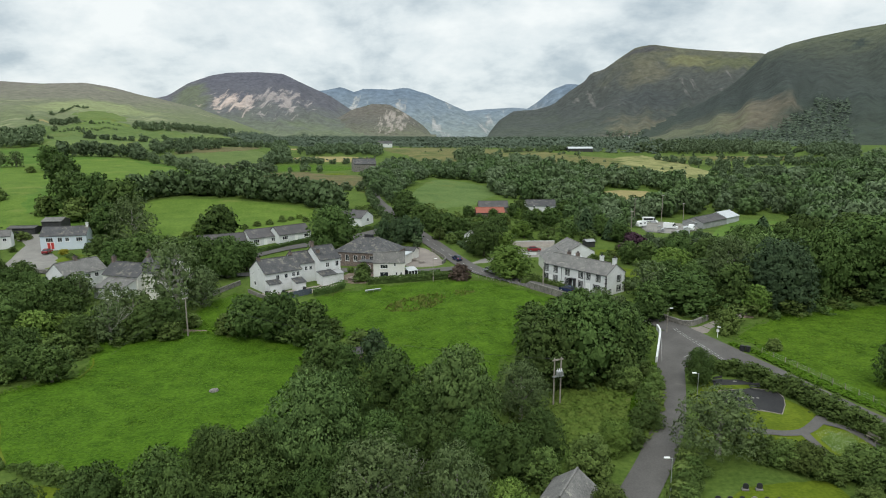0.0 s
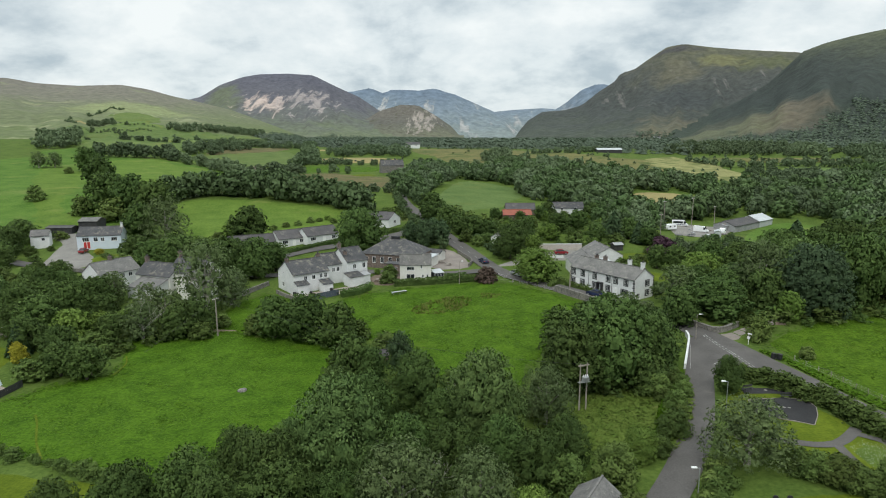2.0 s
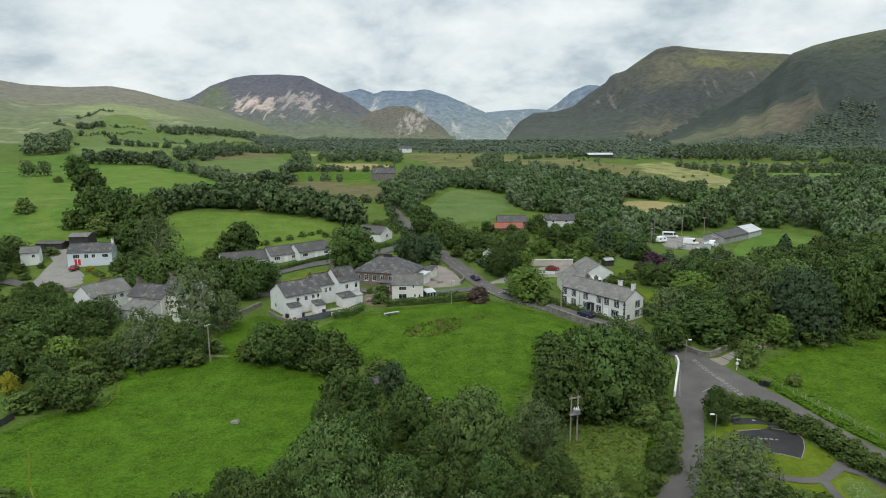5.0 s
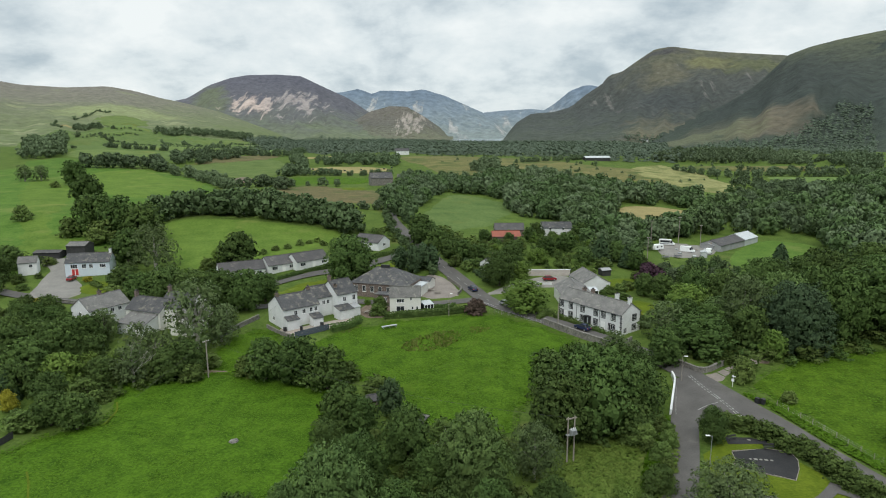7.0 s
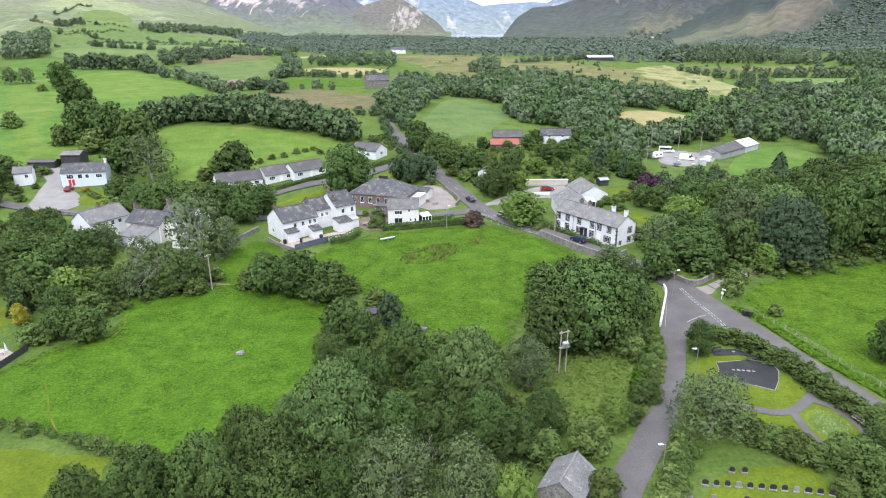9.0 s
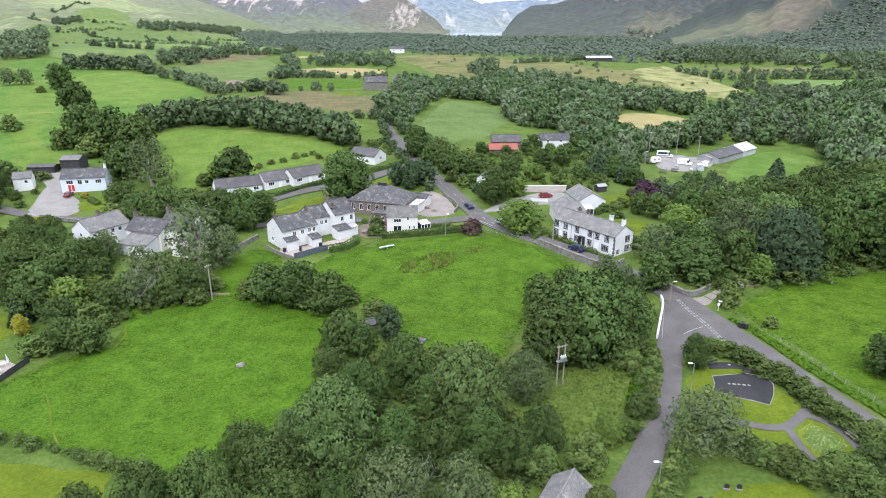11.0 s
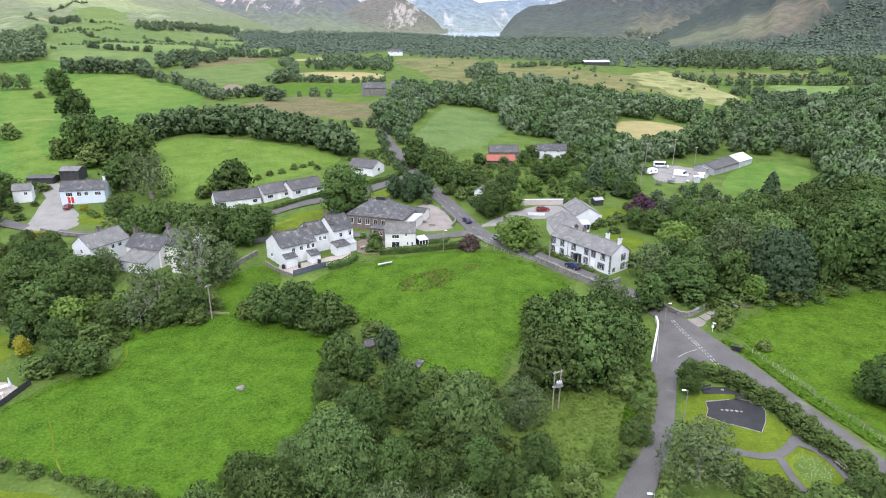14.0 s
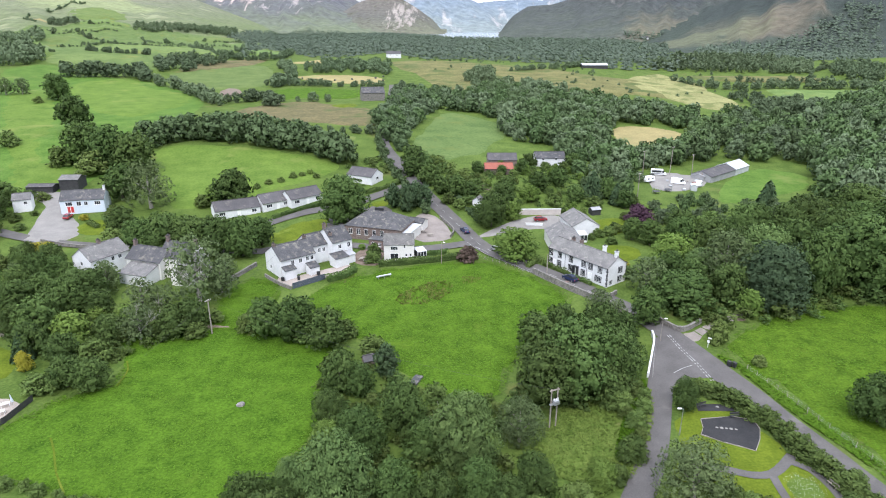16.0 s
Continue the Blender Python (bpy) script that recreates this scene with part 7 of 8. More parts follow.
# ---- hard surfaces ----
ribbon("side_road", [(-140, 182), (-125.4, 175.5), (-108.1, 170.4), (-80.7, 168.2), (-57.4, 166.0), (-51.6, 168.1), (-40.7, 173.7), (-27.0, 172.0), (-18.2, 169.2), (-6, 171), (6, 176)], 4.6, M["asphalt"], "grey asphalt back road", "road", 0.13)
PADS = [
    ("junction", [(36.0, 104.0), (41.2, 118.4), (44.6, 119.6), (48.4, 110.6), (50.6, 104.6), (47.2, 103.4), (43.8, 103.6), (40.6, 101.6), (38.4, 98.6)], "asphalt", "worn asphalt apron of the junction", 0.12),
    ("hall_yard", [(-41, 190.6), (-39.4, 203.3), (-27.8, 207.2), (-20.9, 206.1), (-20, 198), (-33, 190), (-36, 184)], "asphalt", "grey asphalt yard behind the hall", 0.11),
    ("red_patch", [(25.6, 148.3), (28.6, 149.2), (30.5, 146.8), (28.3, 143.9), (26.0, 145.8)], "red_tarmac", "worn red road surface patch", 0.165),
    ("yard", [(-126, 172), (-129.5, 182), (-135.5, 197), (-138, 206), (-149, 212), (-148, 219), (-136, 217), (-130, 207), (-128, 197.5), (-121, 193.5), (-112.5, 181), (-113.5, 174), (-115, 170)], "gravel", "grey gravel farm drive", 0.2),
    ("patio", [(-48.4, 151.8), (-43.0, 145.6), (-39.2, 142.8), (-32.2, 148.6), (-26.5, 155.5), (-28.0, 158.5), (-36, 152.5), (-43.2, 147.9)], "paving", "pinkish paved patio behind the cottages", 0.06),
    ("inn_yard", [(-25.5, 156.9), (-27.8, 163.2), (-25.6, 173.1), (-15.2, 171.2), (-19.4, 165), (-19.0, 157.1)], "earth", "brown gravelled inn yard", 0.1),
    ("car_park", [(-16.1, 190.6), (-10.6, 203.0), (-4.6, 197.9), (-0.6, 187), (-0.6, 178.1), (-11.2, 175.5)], "grit", "pale gravelled inn car park", 0.1),
    ("farm_yard", [(76, 247), (88, 278), (110.5, 272.0), (99.0, 249.9), (82.5, 239.2)], "gravel", "bare gravel farm yard", 0.3),
    ("drive", [(22.6, 199.9), (36.8, 201.6), (35.2, 189.5), (22.6, 189.2), (8, 180), (7.5, 184)], "gravel", "pale gravel drive behind the terrace", 0.2),
    ("terrace_yard", [(33.2, 144.8), (36.2, 140.2), (34.4, 138.2), (30.2, 142.9)], "asphalt", "small asphalt yard at the terrace end", 0.2),
    ("garden_lawn", [(38.4, 183.4), (50.7, 184.1), (56.9, 197.2), (52.4, 201.2), (42.4, 195.9)], "lawn", "mown garden lawn behind the terrace", 0.15),
    ("garden_lawn", [(43, 160), (52, 165), (53, 174), (44, 176), (40, 167)], "lawn", "mown garden lawn behind the terrace", 0.15),
    ("garden_lawn", [(-118, 184), (-108, 178), (-103, 185), (-112, 194), (-117, 192)], "lawn", "sloping mown garden lawn", 0.15),
    ("garden_lawn", [(-10.5, 160.2), (-0.5, 163.6), (-1.5, 166.0), (-10.0, 163.8)], "lawn", "strip of garden lawn beside the inn", 0.12),
    ("garden_lawn", [(-100, 103), (-84.4, 101.5), (-85.6, 112), (-100, 118)], "lawn", "mown back garden lawn", 0.12),
    ("timber_deck", [(-90, 86), (-78.2, 86), (-76.2, 90.5), (-75.9, 97.5), (-90, 97.5)], "paving", "pale garden deck", 0.12),
    ("bare_patch", [(-69.5, 101.6), (-66.0, 101.8), (-64.8, 104.2), (-67.6, 104.6)], "earth", "bare earth patch at the field edge", 0.14),
    ("bare_patch", [(60.6, 126.4), (63.8, 126.0), (64.8, 128.4), (62.0, 129.2)], "earth", "bare earth patch in the pasture", 0.14),
    ("gravel_pit", [(-175, 482), (-164, 492), (-152, 463), (-153.6, 440.5), (-162.2, 443.1)], "earth", "bare brownish scrape in the field", 0.25),
    ("barn_yard", [(9.6, 234.6), (13.8, 235.7), (13.3, 216.7), (10.0, 214.7)], "earth", "bare brown yard below the red-roofed barn", 0.25),
    ("gateway", [(26.4, 81.6), (27.6, 79.0), (29.2, 79.6), (30.0, 82.8)], "paving", "gravelled gateway beside the lane", 0.17),
    ("track", [(46.4, 117.6), (49.9, 116.4), (52.3, 120.0), (58.9, 124.6), (64.8, 129.0), (66.0, 132.1), (59.6, 128.5), (53.9, 124.0), (49.6, 120.6), (47.8, 120.4)], "grit", "stony track under the trees", 0.11),
]
for name, outline, mat, label, lift in PADS:
    sheet(name, outline, M[mat], label, name.replace("_", " "), lift, 2.0, 0.1, sink=0.02)

# road markings and trodden tracks
ribbon("track", [(-65.2, 86.2), (-62.7, 83.0), (-59.3, 77.9), (-55.4, 73.4)], 0.3, M["lawn"], "faint trodden track in the pasture", "track", 0.16, 0.0, 2)
ribbon("track", [(-64.5, 110.4), (-62.9, 107.5), (-62.4, 105.0), (-62.2, 101.8)], 0.3, M["lawn"], "faint trodden track in the pasture", "track", 0.16, 0.0, 2)
ribbon("road_line", [(44.9, 119.3), (45.7, 113.8), (46.9, 108.1), (47.7, 102.4)], 0.17, M["road_paint"], "dashed white give-way line", "road marking", 0.17, 0.0, 1, dash=(0.7, 0.45))
ribbon("road_line", [(44.4, 119.2), (45.2, 113.7), (46.4, 108.0), (47.2, 102.3)], 0.17, M["road_paint"], "dashed white give-way line", "road marking", 0.17, 0.0, 1, dash=(0.7, 0.45))
ribbon("road_line", [(41.3, 105.2), (43.5, 106.7), (45.7, 107.7)], 0.14, M["road_paint"], "white corner line at the junction", "road marking", 0.17, 0, 1)
ribbon("road_line", [(40.8, 115.2), (38.9, 109.5), (37.2, 104.2)], 0.06, M["road_paint"], "worn pale edge line on the lane", "road marking", 0.17, 0, 1)
ribbon("road_line", MAIN_ROAD[11:22], 0.14, M["road_paint"], "dashed white centre line", "road marking", 0.175, 0, 1, dash=(2.0, 4.0))
ribbon("road_line", [(5.2, 171.3), (8.6, 166.6)], 0.3, M["road_paint"], "dashed white give-way line", "road marking", 0.175, -1.2, 1, dash=(0.6, 0.4))
ribbon("road_line", MAIN_ROAD[13:18], 0.12, M["road_paint"], "worn white edge line", "road marking", 0.175, -2.7, 1)

# ---- playground and churchyard ----
MAT = [(41.2, 90.8), (46.4, 91.5), (49.6, 90.4), (49.6, 88.0), (48.4, 85.3), (46.5, 82.4), (44.1, 83.8), (42.7, 84.6), (39.8, 86.8), (40.8, 88.6)]
sheet("safety_mat", MAT, M["rubber_mat"], "black rubber playground surface", "play surface", 0.16, 1.5, 0, False, sink=-0.15)
kerb = MAT + MAT[:1]
ob = tagged(new("mat_edging", None), "pale timber edging round the playground", "edging")
ob.matrix_basis = pose(*MAT[0], 0)
for (ax, ay), (bx, by) in zip(kerb, kerb[1:]):
    d = Vector((bx - ax, by - ay))
    c = part("edging_board", box(-d.length / 2, d.length / 2, -0.05, 0.05, -0.1, 0.18, 0.015), M["pole_wood"], ob)
    c.matrix_basis = pose((ax + bx) / 2 - MAT[0][0], (ay + by) / 2 - MAT[0][1], land((ax + bx) / 2, (ay + by) / 2), 0, 0, math.degrees(math.atan2(d.y, d.x)))
sheet("safety_mat", [(41.6, 93.2), (42.0, 95.4), (48.2, 94.9), (48.0, 92.9)], M["rubber_mat"], "small black rubber playground surface", "play surface", 0.16, 1.5, 0, False, sink=-0.15)
for k, (x, y) in enumerate(((42.9, 88.4), (43.6, 88.25), (44.3, 88.1), (45.0, 87.95), (45.7, 87.8))):
    bm = bmesh.new()
    bmesh.ops.create_circle(bm, cap_ends=True, segments=10, radius=0.30 if k % 2 else 0.24)
    ring = tagged(part("play_marking", bm, M["gravel"]), "pale painted hopscotch spot", "marking", "hopscotch spots", "structure")
    ring.matrix_basis = pose(x, y, land(x, y) + 0.185)
for x, y in ((45.2, 94.2),):
    bm = bmesh.new()
    bmesh.ops.create_circle(bm, cap_ends=True, segments=10, radius=0.28)
    part("play_marking", bm, M["gravel"]).matrix_basis = pose(x, y, land(x, y) + 0.185)
for ob in [o for o in bpy.data.objects if o.name.startswith("play_marking")]:
    tagged(ob, "pale painted hopscotch spot", "marking", "hopscotch spots", "structure")
ribbon("path", [(37.5, 79.6), (40.8, 78.2), (43.7, 76.9), (46.6, 77.2), (49.3, 79.3), (51.4, 81.4)], 1.5, M["asphalt"], "grey gravel playground path", "path", 0.14)
ribbon("path", [(46.4, 76.8), (46.1, 71.9), (46.8, 68.1), (48.5, 65)], 1.2, M["asphalt"], "grey gravel playground path", "path", 0.14)
ribbon("path", [(50.2, 80.0), (52.6, 77.9), (53.5, 73.7), (53.2, 69.8), (51.5, 67)], 1.3, M["asphalt"], "grey gravel playground path", "path", 0.14)


def table_bench(x, y, turn, label="weathered wooden picnic bench", table=True, wood="timber"):
    ob = tagged(new("picnic_table" if table else "bench", None), label, "bench")
    ob.matrix_basis = pose(x, y, land(x, y) + 0.12, 0, 0, turn)
    if table:
        for k in range(4):
            part("plank", box(-0.9, 0.9, -0.36 + 0.19 * k, -0.19 + 0.19 * k, 0.70, 0.74), M[wood], ob)
    for s in (-1, 1) if table else (0,):
        part("seat", box(-0.9, 0.9, 0.72 * s - 0.14, 0.72 * s + 0.14, 0.41, 0.45), M[wood], ob)
    for sx in (-0.6, 0.6):
        for s in (-1, 1):
            bm = bmesh.new()
            rod(bm, (sx, (0.75 if table else 0.2) * s, 0), (sx, (0.28 if table else 0.1) * s, 0.70 if table else 0.43), 0.05, sides=4)
            part("leg", bm, M[wood], ob)
    if not table:
        part("backrest", box(-0.9, 0.9, 0.16, 0.20, 0.55, 0.9), M[wood], ob)
    return ob


table_bench(42.6, 94.3, 20, "dark playground bench on the rubber mat", False, "dark_timber")
table_bench(53.6, 74.4, -75, "weathered wooden bench beside the path", False)
table_bench(46.9, 91.2, 10, "low dark playground seat", False, "dark_timber")
g = np.random.default_rng(8)
flowers_v, flowers_f = [], []
BED = [(47.2, 75.8), (49.8, 77.4), (52.0, 75.8), (52.2, 72.4), (49.6, 70.2), (47.0, 71.0)]
sheet("flower_bed", BED, M["meadow"], "long-grass wildflower bed", "flower bed", 0.18, 1.0, 0.1, True, 0.25)
for _ in range(1100):
    p = (g.uniform(46.8, 53), g.uniform(69.5, 78.6))
    if inside(p, BED):
        k, s, z = len(flowers_v), g.uniform(0.010, 0.024), land(*p) + g.uniform(0.30, 0.60)
        a = g.uniform(0, 3.1)
        flowers_v += [(p[0] - s * math.cos(a), p[1] - s * math.sin(a), z), (p[0] + s * math.sin(a), p[1] - s * math.cos(a), z + 0.03), (p[0] + s * math.cos(a), p[1] + s * math.sin(a), z), (p[0] - s * math.sin(a), p[1] + s * math.cos(a), z - 0.03)]
        flowers_f.append((k, k + 1, k + 2, k + 3))
tagged(new("wildflowers", mesh_of("wildflowers", flowers_v, flowers_f, M["white_paint"])), "small white wildflower heads over the bed", "flowers", kind="stuff")


def headstone(x, y, turn, dark, w=0.6, h=0.8):
    ob = tagged(new("headstone", None), ("polished black" if dark else "pale grey") + " headstone on a plinth", "headstone", "headstones in rows")
    ob.matrix_basis = pose(x, y, land(x, y) + 0.1, dice.uniform(-3, 3), 0, turn)
    bm = bmesh.new()
    pts = [(-w / 2, 0.1), (w / 2, 0.1), (w / 2, h * 0.75), (w * 0.3, h * 0.95), (0, h), (-w * 0.3, h * 0.95), (-w / 2, h * 0.75)]
    a, b = [bm.verts.new((x, -0.05, z)) for x, z in pts], [bm.verts.new((x, 0.05, z)) for x, z in pts]
    bm.faces.new(a), bm.faces.new(b[::-1])
    for i in range(len(pts)):
        bm.faces.new((a[i], b[i], b[(i + 1) % len(pts)], a[(i + 1) % len(pts)]))
    bmesh.ops.recalc_face_normals(bm, faces=bm.faces)
    part("stone", bm, M["black_paint"] if dark else M["gravel"], ob)
    part("plinth", box(-w * 0.62, w * 0.62, -0.2, 0.2, -0.15, 0.12, 0.02), M["gravel"], ob)


for i in range(12):
    headstone(29.8 + 1.18 * i, 63.6 - 0.29 * i, -14, i % 5 != 3, 0.6 + 0.1 * (i % 3 == 0), 0.8)
for x, y in ((33.6, 65.4), (35.0, 65.1), (27.4, 61.9), (29.8, 61.0), (33.2, 60.2), (36.5, 59.0), (40.2, 58.2)):
    headstone(x, y, -14, x > 30)


# ---- poles, lamps, signs ----
def street_lamp(x, y, turn, h=5.6, label="grey steel street lamp beside the lane", name="street_lamp", pole="steel"):
    ob = tagged(new(name, None), label, "street lamp")
    ob.matrix_basis = pose(x, y, land(x, y), 0, 0, turn)
    bm = bmesh.new()
    rod(bm, (0, 0, -0.3), (0, 0, 1.4), 0.10)
    rod(bm, (0, 0, 1.4), (0, 0, h), 0.06, 0.05)
    part("pole", bm, M[pole], ob)
    bm = bmesh.new()
    rod(bm, (0, 0, h - 0.05), (0.55, 0, h + 0.06), 0.03)
    part("arm", bm, M[pole], ob)
    part("lantern", box(0.3, 0.95, -0.13, 0.13, h - 0.02, h + 0.14, 0.04), M["white_paint"], ob)
    return ob


street_lamp(36.6, 87.3, 180, 4.9)
street_lamp(25.2, 65.4, 180, 4.9)
street_lamp(42.4, 117.2, 0, 5.0, "slim lamp on a grey pole at the junction", pole="pole_wood")
street_lamp(-3.2, 158.8, 0, 6.0, "tall slim lamp post beside the field", pole="pole_wood")


def telegraph_pole(x, y, h, turn=0, label="weathered wooden telegraph pole with insulators", arms=1, name="telegraph_pole"):
    ob = tagged(new(name, None), label, "telegraph pole")
    ob.matrix_basis = pose(x, y, land(x, y), dice.uniform(-1.5, 1.5), dice.uniform(-1.5, 1.5), turn)
    bm = bmesh.new()
    rod(bm, (0, 0, -0.5), (0, 0, h), 0.16, 0.11)
    part("pole", bm, M["pole_wood"], ob)
    for k in range(arms):
        part("crossarm", box(-0.75, 0.75, -0.07, 0.07, h - 0.35 - 0.5 * k, h - 0.23 - 0.5 * k), M["timber"], ob)
        for u in (-0.65, -0.25, 0.25, 0.65):
            bm = bmesh.new()
            rod(bm, (u, 0, h - 0.23 - 0.5 * k), (u, 0, h - 0.05 - 0.5 * k), 0.05, 0.03, 6)
            part("insulator", bm, M["white_paint"], ob)
    for z in (h * 0.35, h * 0.5, h * 0.62):
        part("step_iron", box(-0.2, 0.2, -0.02, 0.02, z, z + 0.03), M["steel"], ob)
    return ob


telegraph_pole(-51.4, 121.3, 8.1, 60)
telegraph_pole(80.4, 268.8, 10.5, 20, "tall wooden pole in the farm yard")
telegraph_pole(93.0, 272.0, 12.5, 20, "tall wooden pole in the farm yard")
telegraph_pole(104.0, 276.0, 9.0, 20, "tall wooden pole in the farm yard")
telegraph_pole(66.6, 225.7, 9.0, 20, "wooden pole among garden trees")
telegraph_pole(24.0, 152.6, 5.4, 0, "slim wooden pole beside the road", 0)

ob = tagged(new("transformer_pole", None), "pale grey transformer hung between two wooden poles", "transformer")
ob.matrix_basis = pose(16.9, 91.2, land(16.9, 91.2), 0, 0, 25)
for u in (-0.6, 0.6):
    bm = bmesh.new()
    rod(bm, (u, 0, -0.5), (u, 0, 7.6), 0.13, 0.10)
    part("pole", bm, M["pole_wood"], ob)
part("crossarm", box(-0.95, 0.95, -0.08, 0.08, 7.2, 7.38), M["timber"], ob)
part("platform", box(-0.95, 0.95, -0.4, 0.12, 4.7, 4.82), M["steel"], ob)
bm = box(-0.48, 0.48, -0.80, -0.16, 4.82, 5.75, 0.06)
tank = part("tank", bm, M["steel"], ob)
for u in (-0.35, 0, 0.35):
    bm = bmesh.new()
    rod(bm, (u, -0.5, 5.75), (u, -0.5, 6.05), 0.07, 0.05, 8)
    part("bushing", bm, M["white_paint"], tank)
for k in range(5):
    part("cooling_fin", box(-0.42 + 0.2 * k, -0.38 + 0.2 * k, -0.92, -0.80, 4.95, 5.6), M["steel"], tank)

ob = tagged(new("road_sign", None), "white fingerpost sign on a pole at the junction", "sign")
ob.matrix_basis = pose(51.0, 114.5, land(51.0, 114.5), 0, 0, -40)
bm = bmesh.new()
rod(bm, (0, 0, -0.3), (0, 0, 2.3), 0.05)
part("pole", bm, M["white_paint"], ob)
part("sign_arm", box(-0.2, 0.5, -0.03, 0.03, 2.0, 2.2), M["white_paint"], ob)
part("sign_board", box(-0.25, 0.25, -0.05, -0.03, 1.1, 1.6), M["white_paint"], ob)
for x, y in ((52.5, 107.6), (53.3, 107.2)):
    ob = tagged(new("wheelie_bin", None), "dark wheeled refuse bin on the verge", "bin", "refuse bins")
    ob.matrix_basis = pose(x, y, land(x, y) + 0.05, 0, 0, 30)
    bm = box(-0.29, 0.29, -0.36, 0.36, 0.05, 0.98, 0.04)
    part("body", bm, M["black_paint"], ob)
    part("lid", box(-0.31, 0.31, -0.40, 0.40, 0.98, 1.06, 0.03), M["dark_timber"], ob)
    for s in (-1, 1):
        bm = bmesh.new()
        rod(bm, (s * 0.26, 0.33, 0.1), (s * 0.33, 0.33, 0.1), 0.1)
        part("wheel", bm, M["tyre"], ob)

ob = tagged(new("feed_trough", None), "long pale metal feed trough in the field", "trough")
ob.matrix_basis = pose(-17.5, 149.2, land(-17.5, 149.2) + 0.1, 0, 0, 31)
bm = bmesh.new()
for s in (-1, 1):
    slab(bm, ((-2.0, 0.08 * s, 0.42), (2.0, 0.08 * s, 0.42), (2.0, 0.36 * s, 0.72), (-2.0, 0.36 * s, 0.72)), 0.03)
add_box(bm, -2.0, 2.0, -0.1, 0.1, 0.40, 0.44)
part("trough", bm, M["steel"], ob)
for u in (-1.6, 0, 1.6):
    bm = bmesh.new()
    for s in (-1, 1):
        rod(bm, (u, 0.3 * s, 0), (u, 0.05 * s, 0.45), 0.03, sides=6)
    part("leg", bm, M["steel"], ob)
bm = bmesh.new()
bmesh.ops.create_icosphere(bm, subdivisions=3, radius=0.75)
for v in bm.verts:
    v.co += noise.noise_vector(v.co * 1.7) * 0.16
    v.co.z *= 0.45
boulder = tagged(part("boulder", bm, M["dry_stone"], smooth=True), "flat grey boulder lying in the pasture", "boulder")
boulder.matrix_basis = pose(-37.4, 96.4, land(-37.4, 96.4) + 0.22)

# wrapped bales in the far cut field
for x, y in ((-129.6, 552), (-118, 541), (-99.9, 540.9), (-87.0, 548.7), (-76, 536), (-68, 556), (-60.2, 542.5), (-62.4, 566.2)):
    bm = bmesh.new()
    rod(bm, (-0.65, 0, 0.65), (0.65, 0, 0.65), 0.65, sides=14)
    bale = tagged(part("bale", bm, M["bale_wrap"]), "dark wrapped round bale in the cut field", "bale", "round bales")
    bale.matrix_basis = pose(x, y, land(x, y) + 0.6, 0, 0, dice.uniform(0, 180))
# overhead lines
def cable(a, b, sag, label="thin black overhead cable"):
    a, b = Vector(a), Vector(b)
    bm = bmesh.new()
    pts = [a.lerp(b, i / 16) - Vector((0, 0, sag * 4 * (i / 16) * (1 - i / 16))) for i in range(17)]
    for p, q in zip(pts, pts[1:]):
        rod(bm, p, q, 0.016, sides=4)
    tagged(part("cable", bm, M["black_paint"]), label, "cable")


pz = land(-51.4, 121.3) + 7.9
cable((-51.4, 121.3, pz), (-44.0, 152.0, 6.0), 1.2, "thin black cable from pole to cottage")
cable((-51.4, 121.3, pz), (-72.0, 148.0, 7.0), 1.0, "thin black cable from pole to farm")
cable((-51.4, 121.3, pz), (-62.0, 112.0, land(-62, 112) + 0.2), 0.0, "thin steel stay of the telegraph pole")
cable((16.9, 91.2, land(16.9, 91.2) + 7.4), (-51.4, 121.3, pz), 2.2, "thin black cable across the field")
sheet("beck_bank", [(-70, 124.6), (-60, 126.4), (-50, 125.6), (-42, 124.4), (-42, 123.2), (-52, 123.4), (-60, 124.2), (-70, 122.6)], M["earth"], "brown bare bank of the beck", "bank", 0.15, 2.0, 0.3)

# ---- vehicles ----
def wheel(parent, x, y, r, w):
    bm = bmesh.new()
    rod(bm, (x, y - w / 2, r), (x, y + w / 2, r), r, sides=16)
    tyre = part("wheel", bm, M["tyre"], parent)
    bm = bmesh.new()
    rod(bm, (x, y - w / 2 - 0.01, r), (x, y + w / 2 + 0.01, r), r * 0.6, sides=12)
    part("rim", bm, M["steel"], tyre)


def outline_body(profile, width, taper=0.0):
    """A body from a side profile, narrower towards the top."""
    bm = bmesh.new()
    top = max(z for _, z in profile)
    rows = []
    for s in (-1, 1):
        rows.append([bm.verts.new((x, s * (width / 2 - taper * max(0, (z - 0.75) / max(0.01, top - 0.75))), z)) for x, z in profile])
    bm.faces.new(rows[0][::-1]), bm.faces.new(rows[1])
    n = len(profile)
    for i in range(n):
        bm.faces.new((rows[0][i], rows[0][(i + 1) % n], rows[1][(i + 1) % n], rows[1][i]))
    bmesh.ops.recalc_face_normals(bm, faces=bm.faces)
    bmesh.ops.bevel(bm, geom=bm.edges[:], offset=0.04, segments=2, affect="EDGES")
    return bm


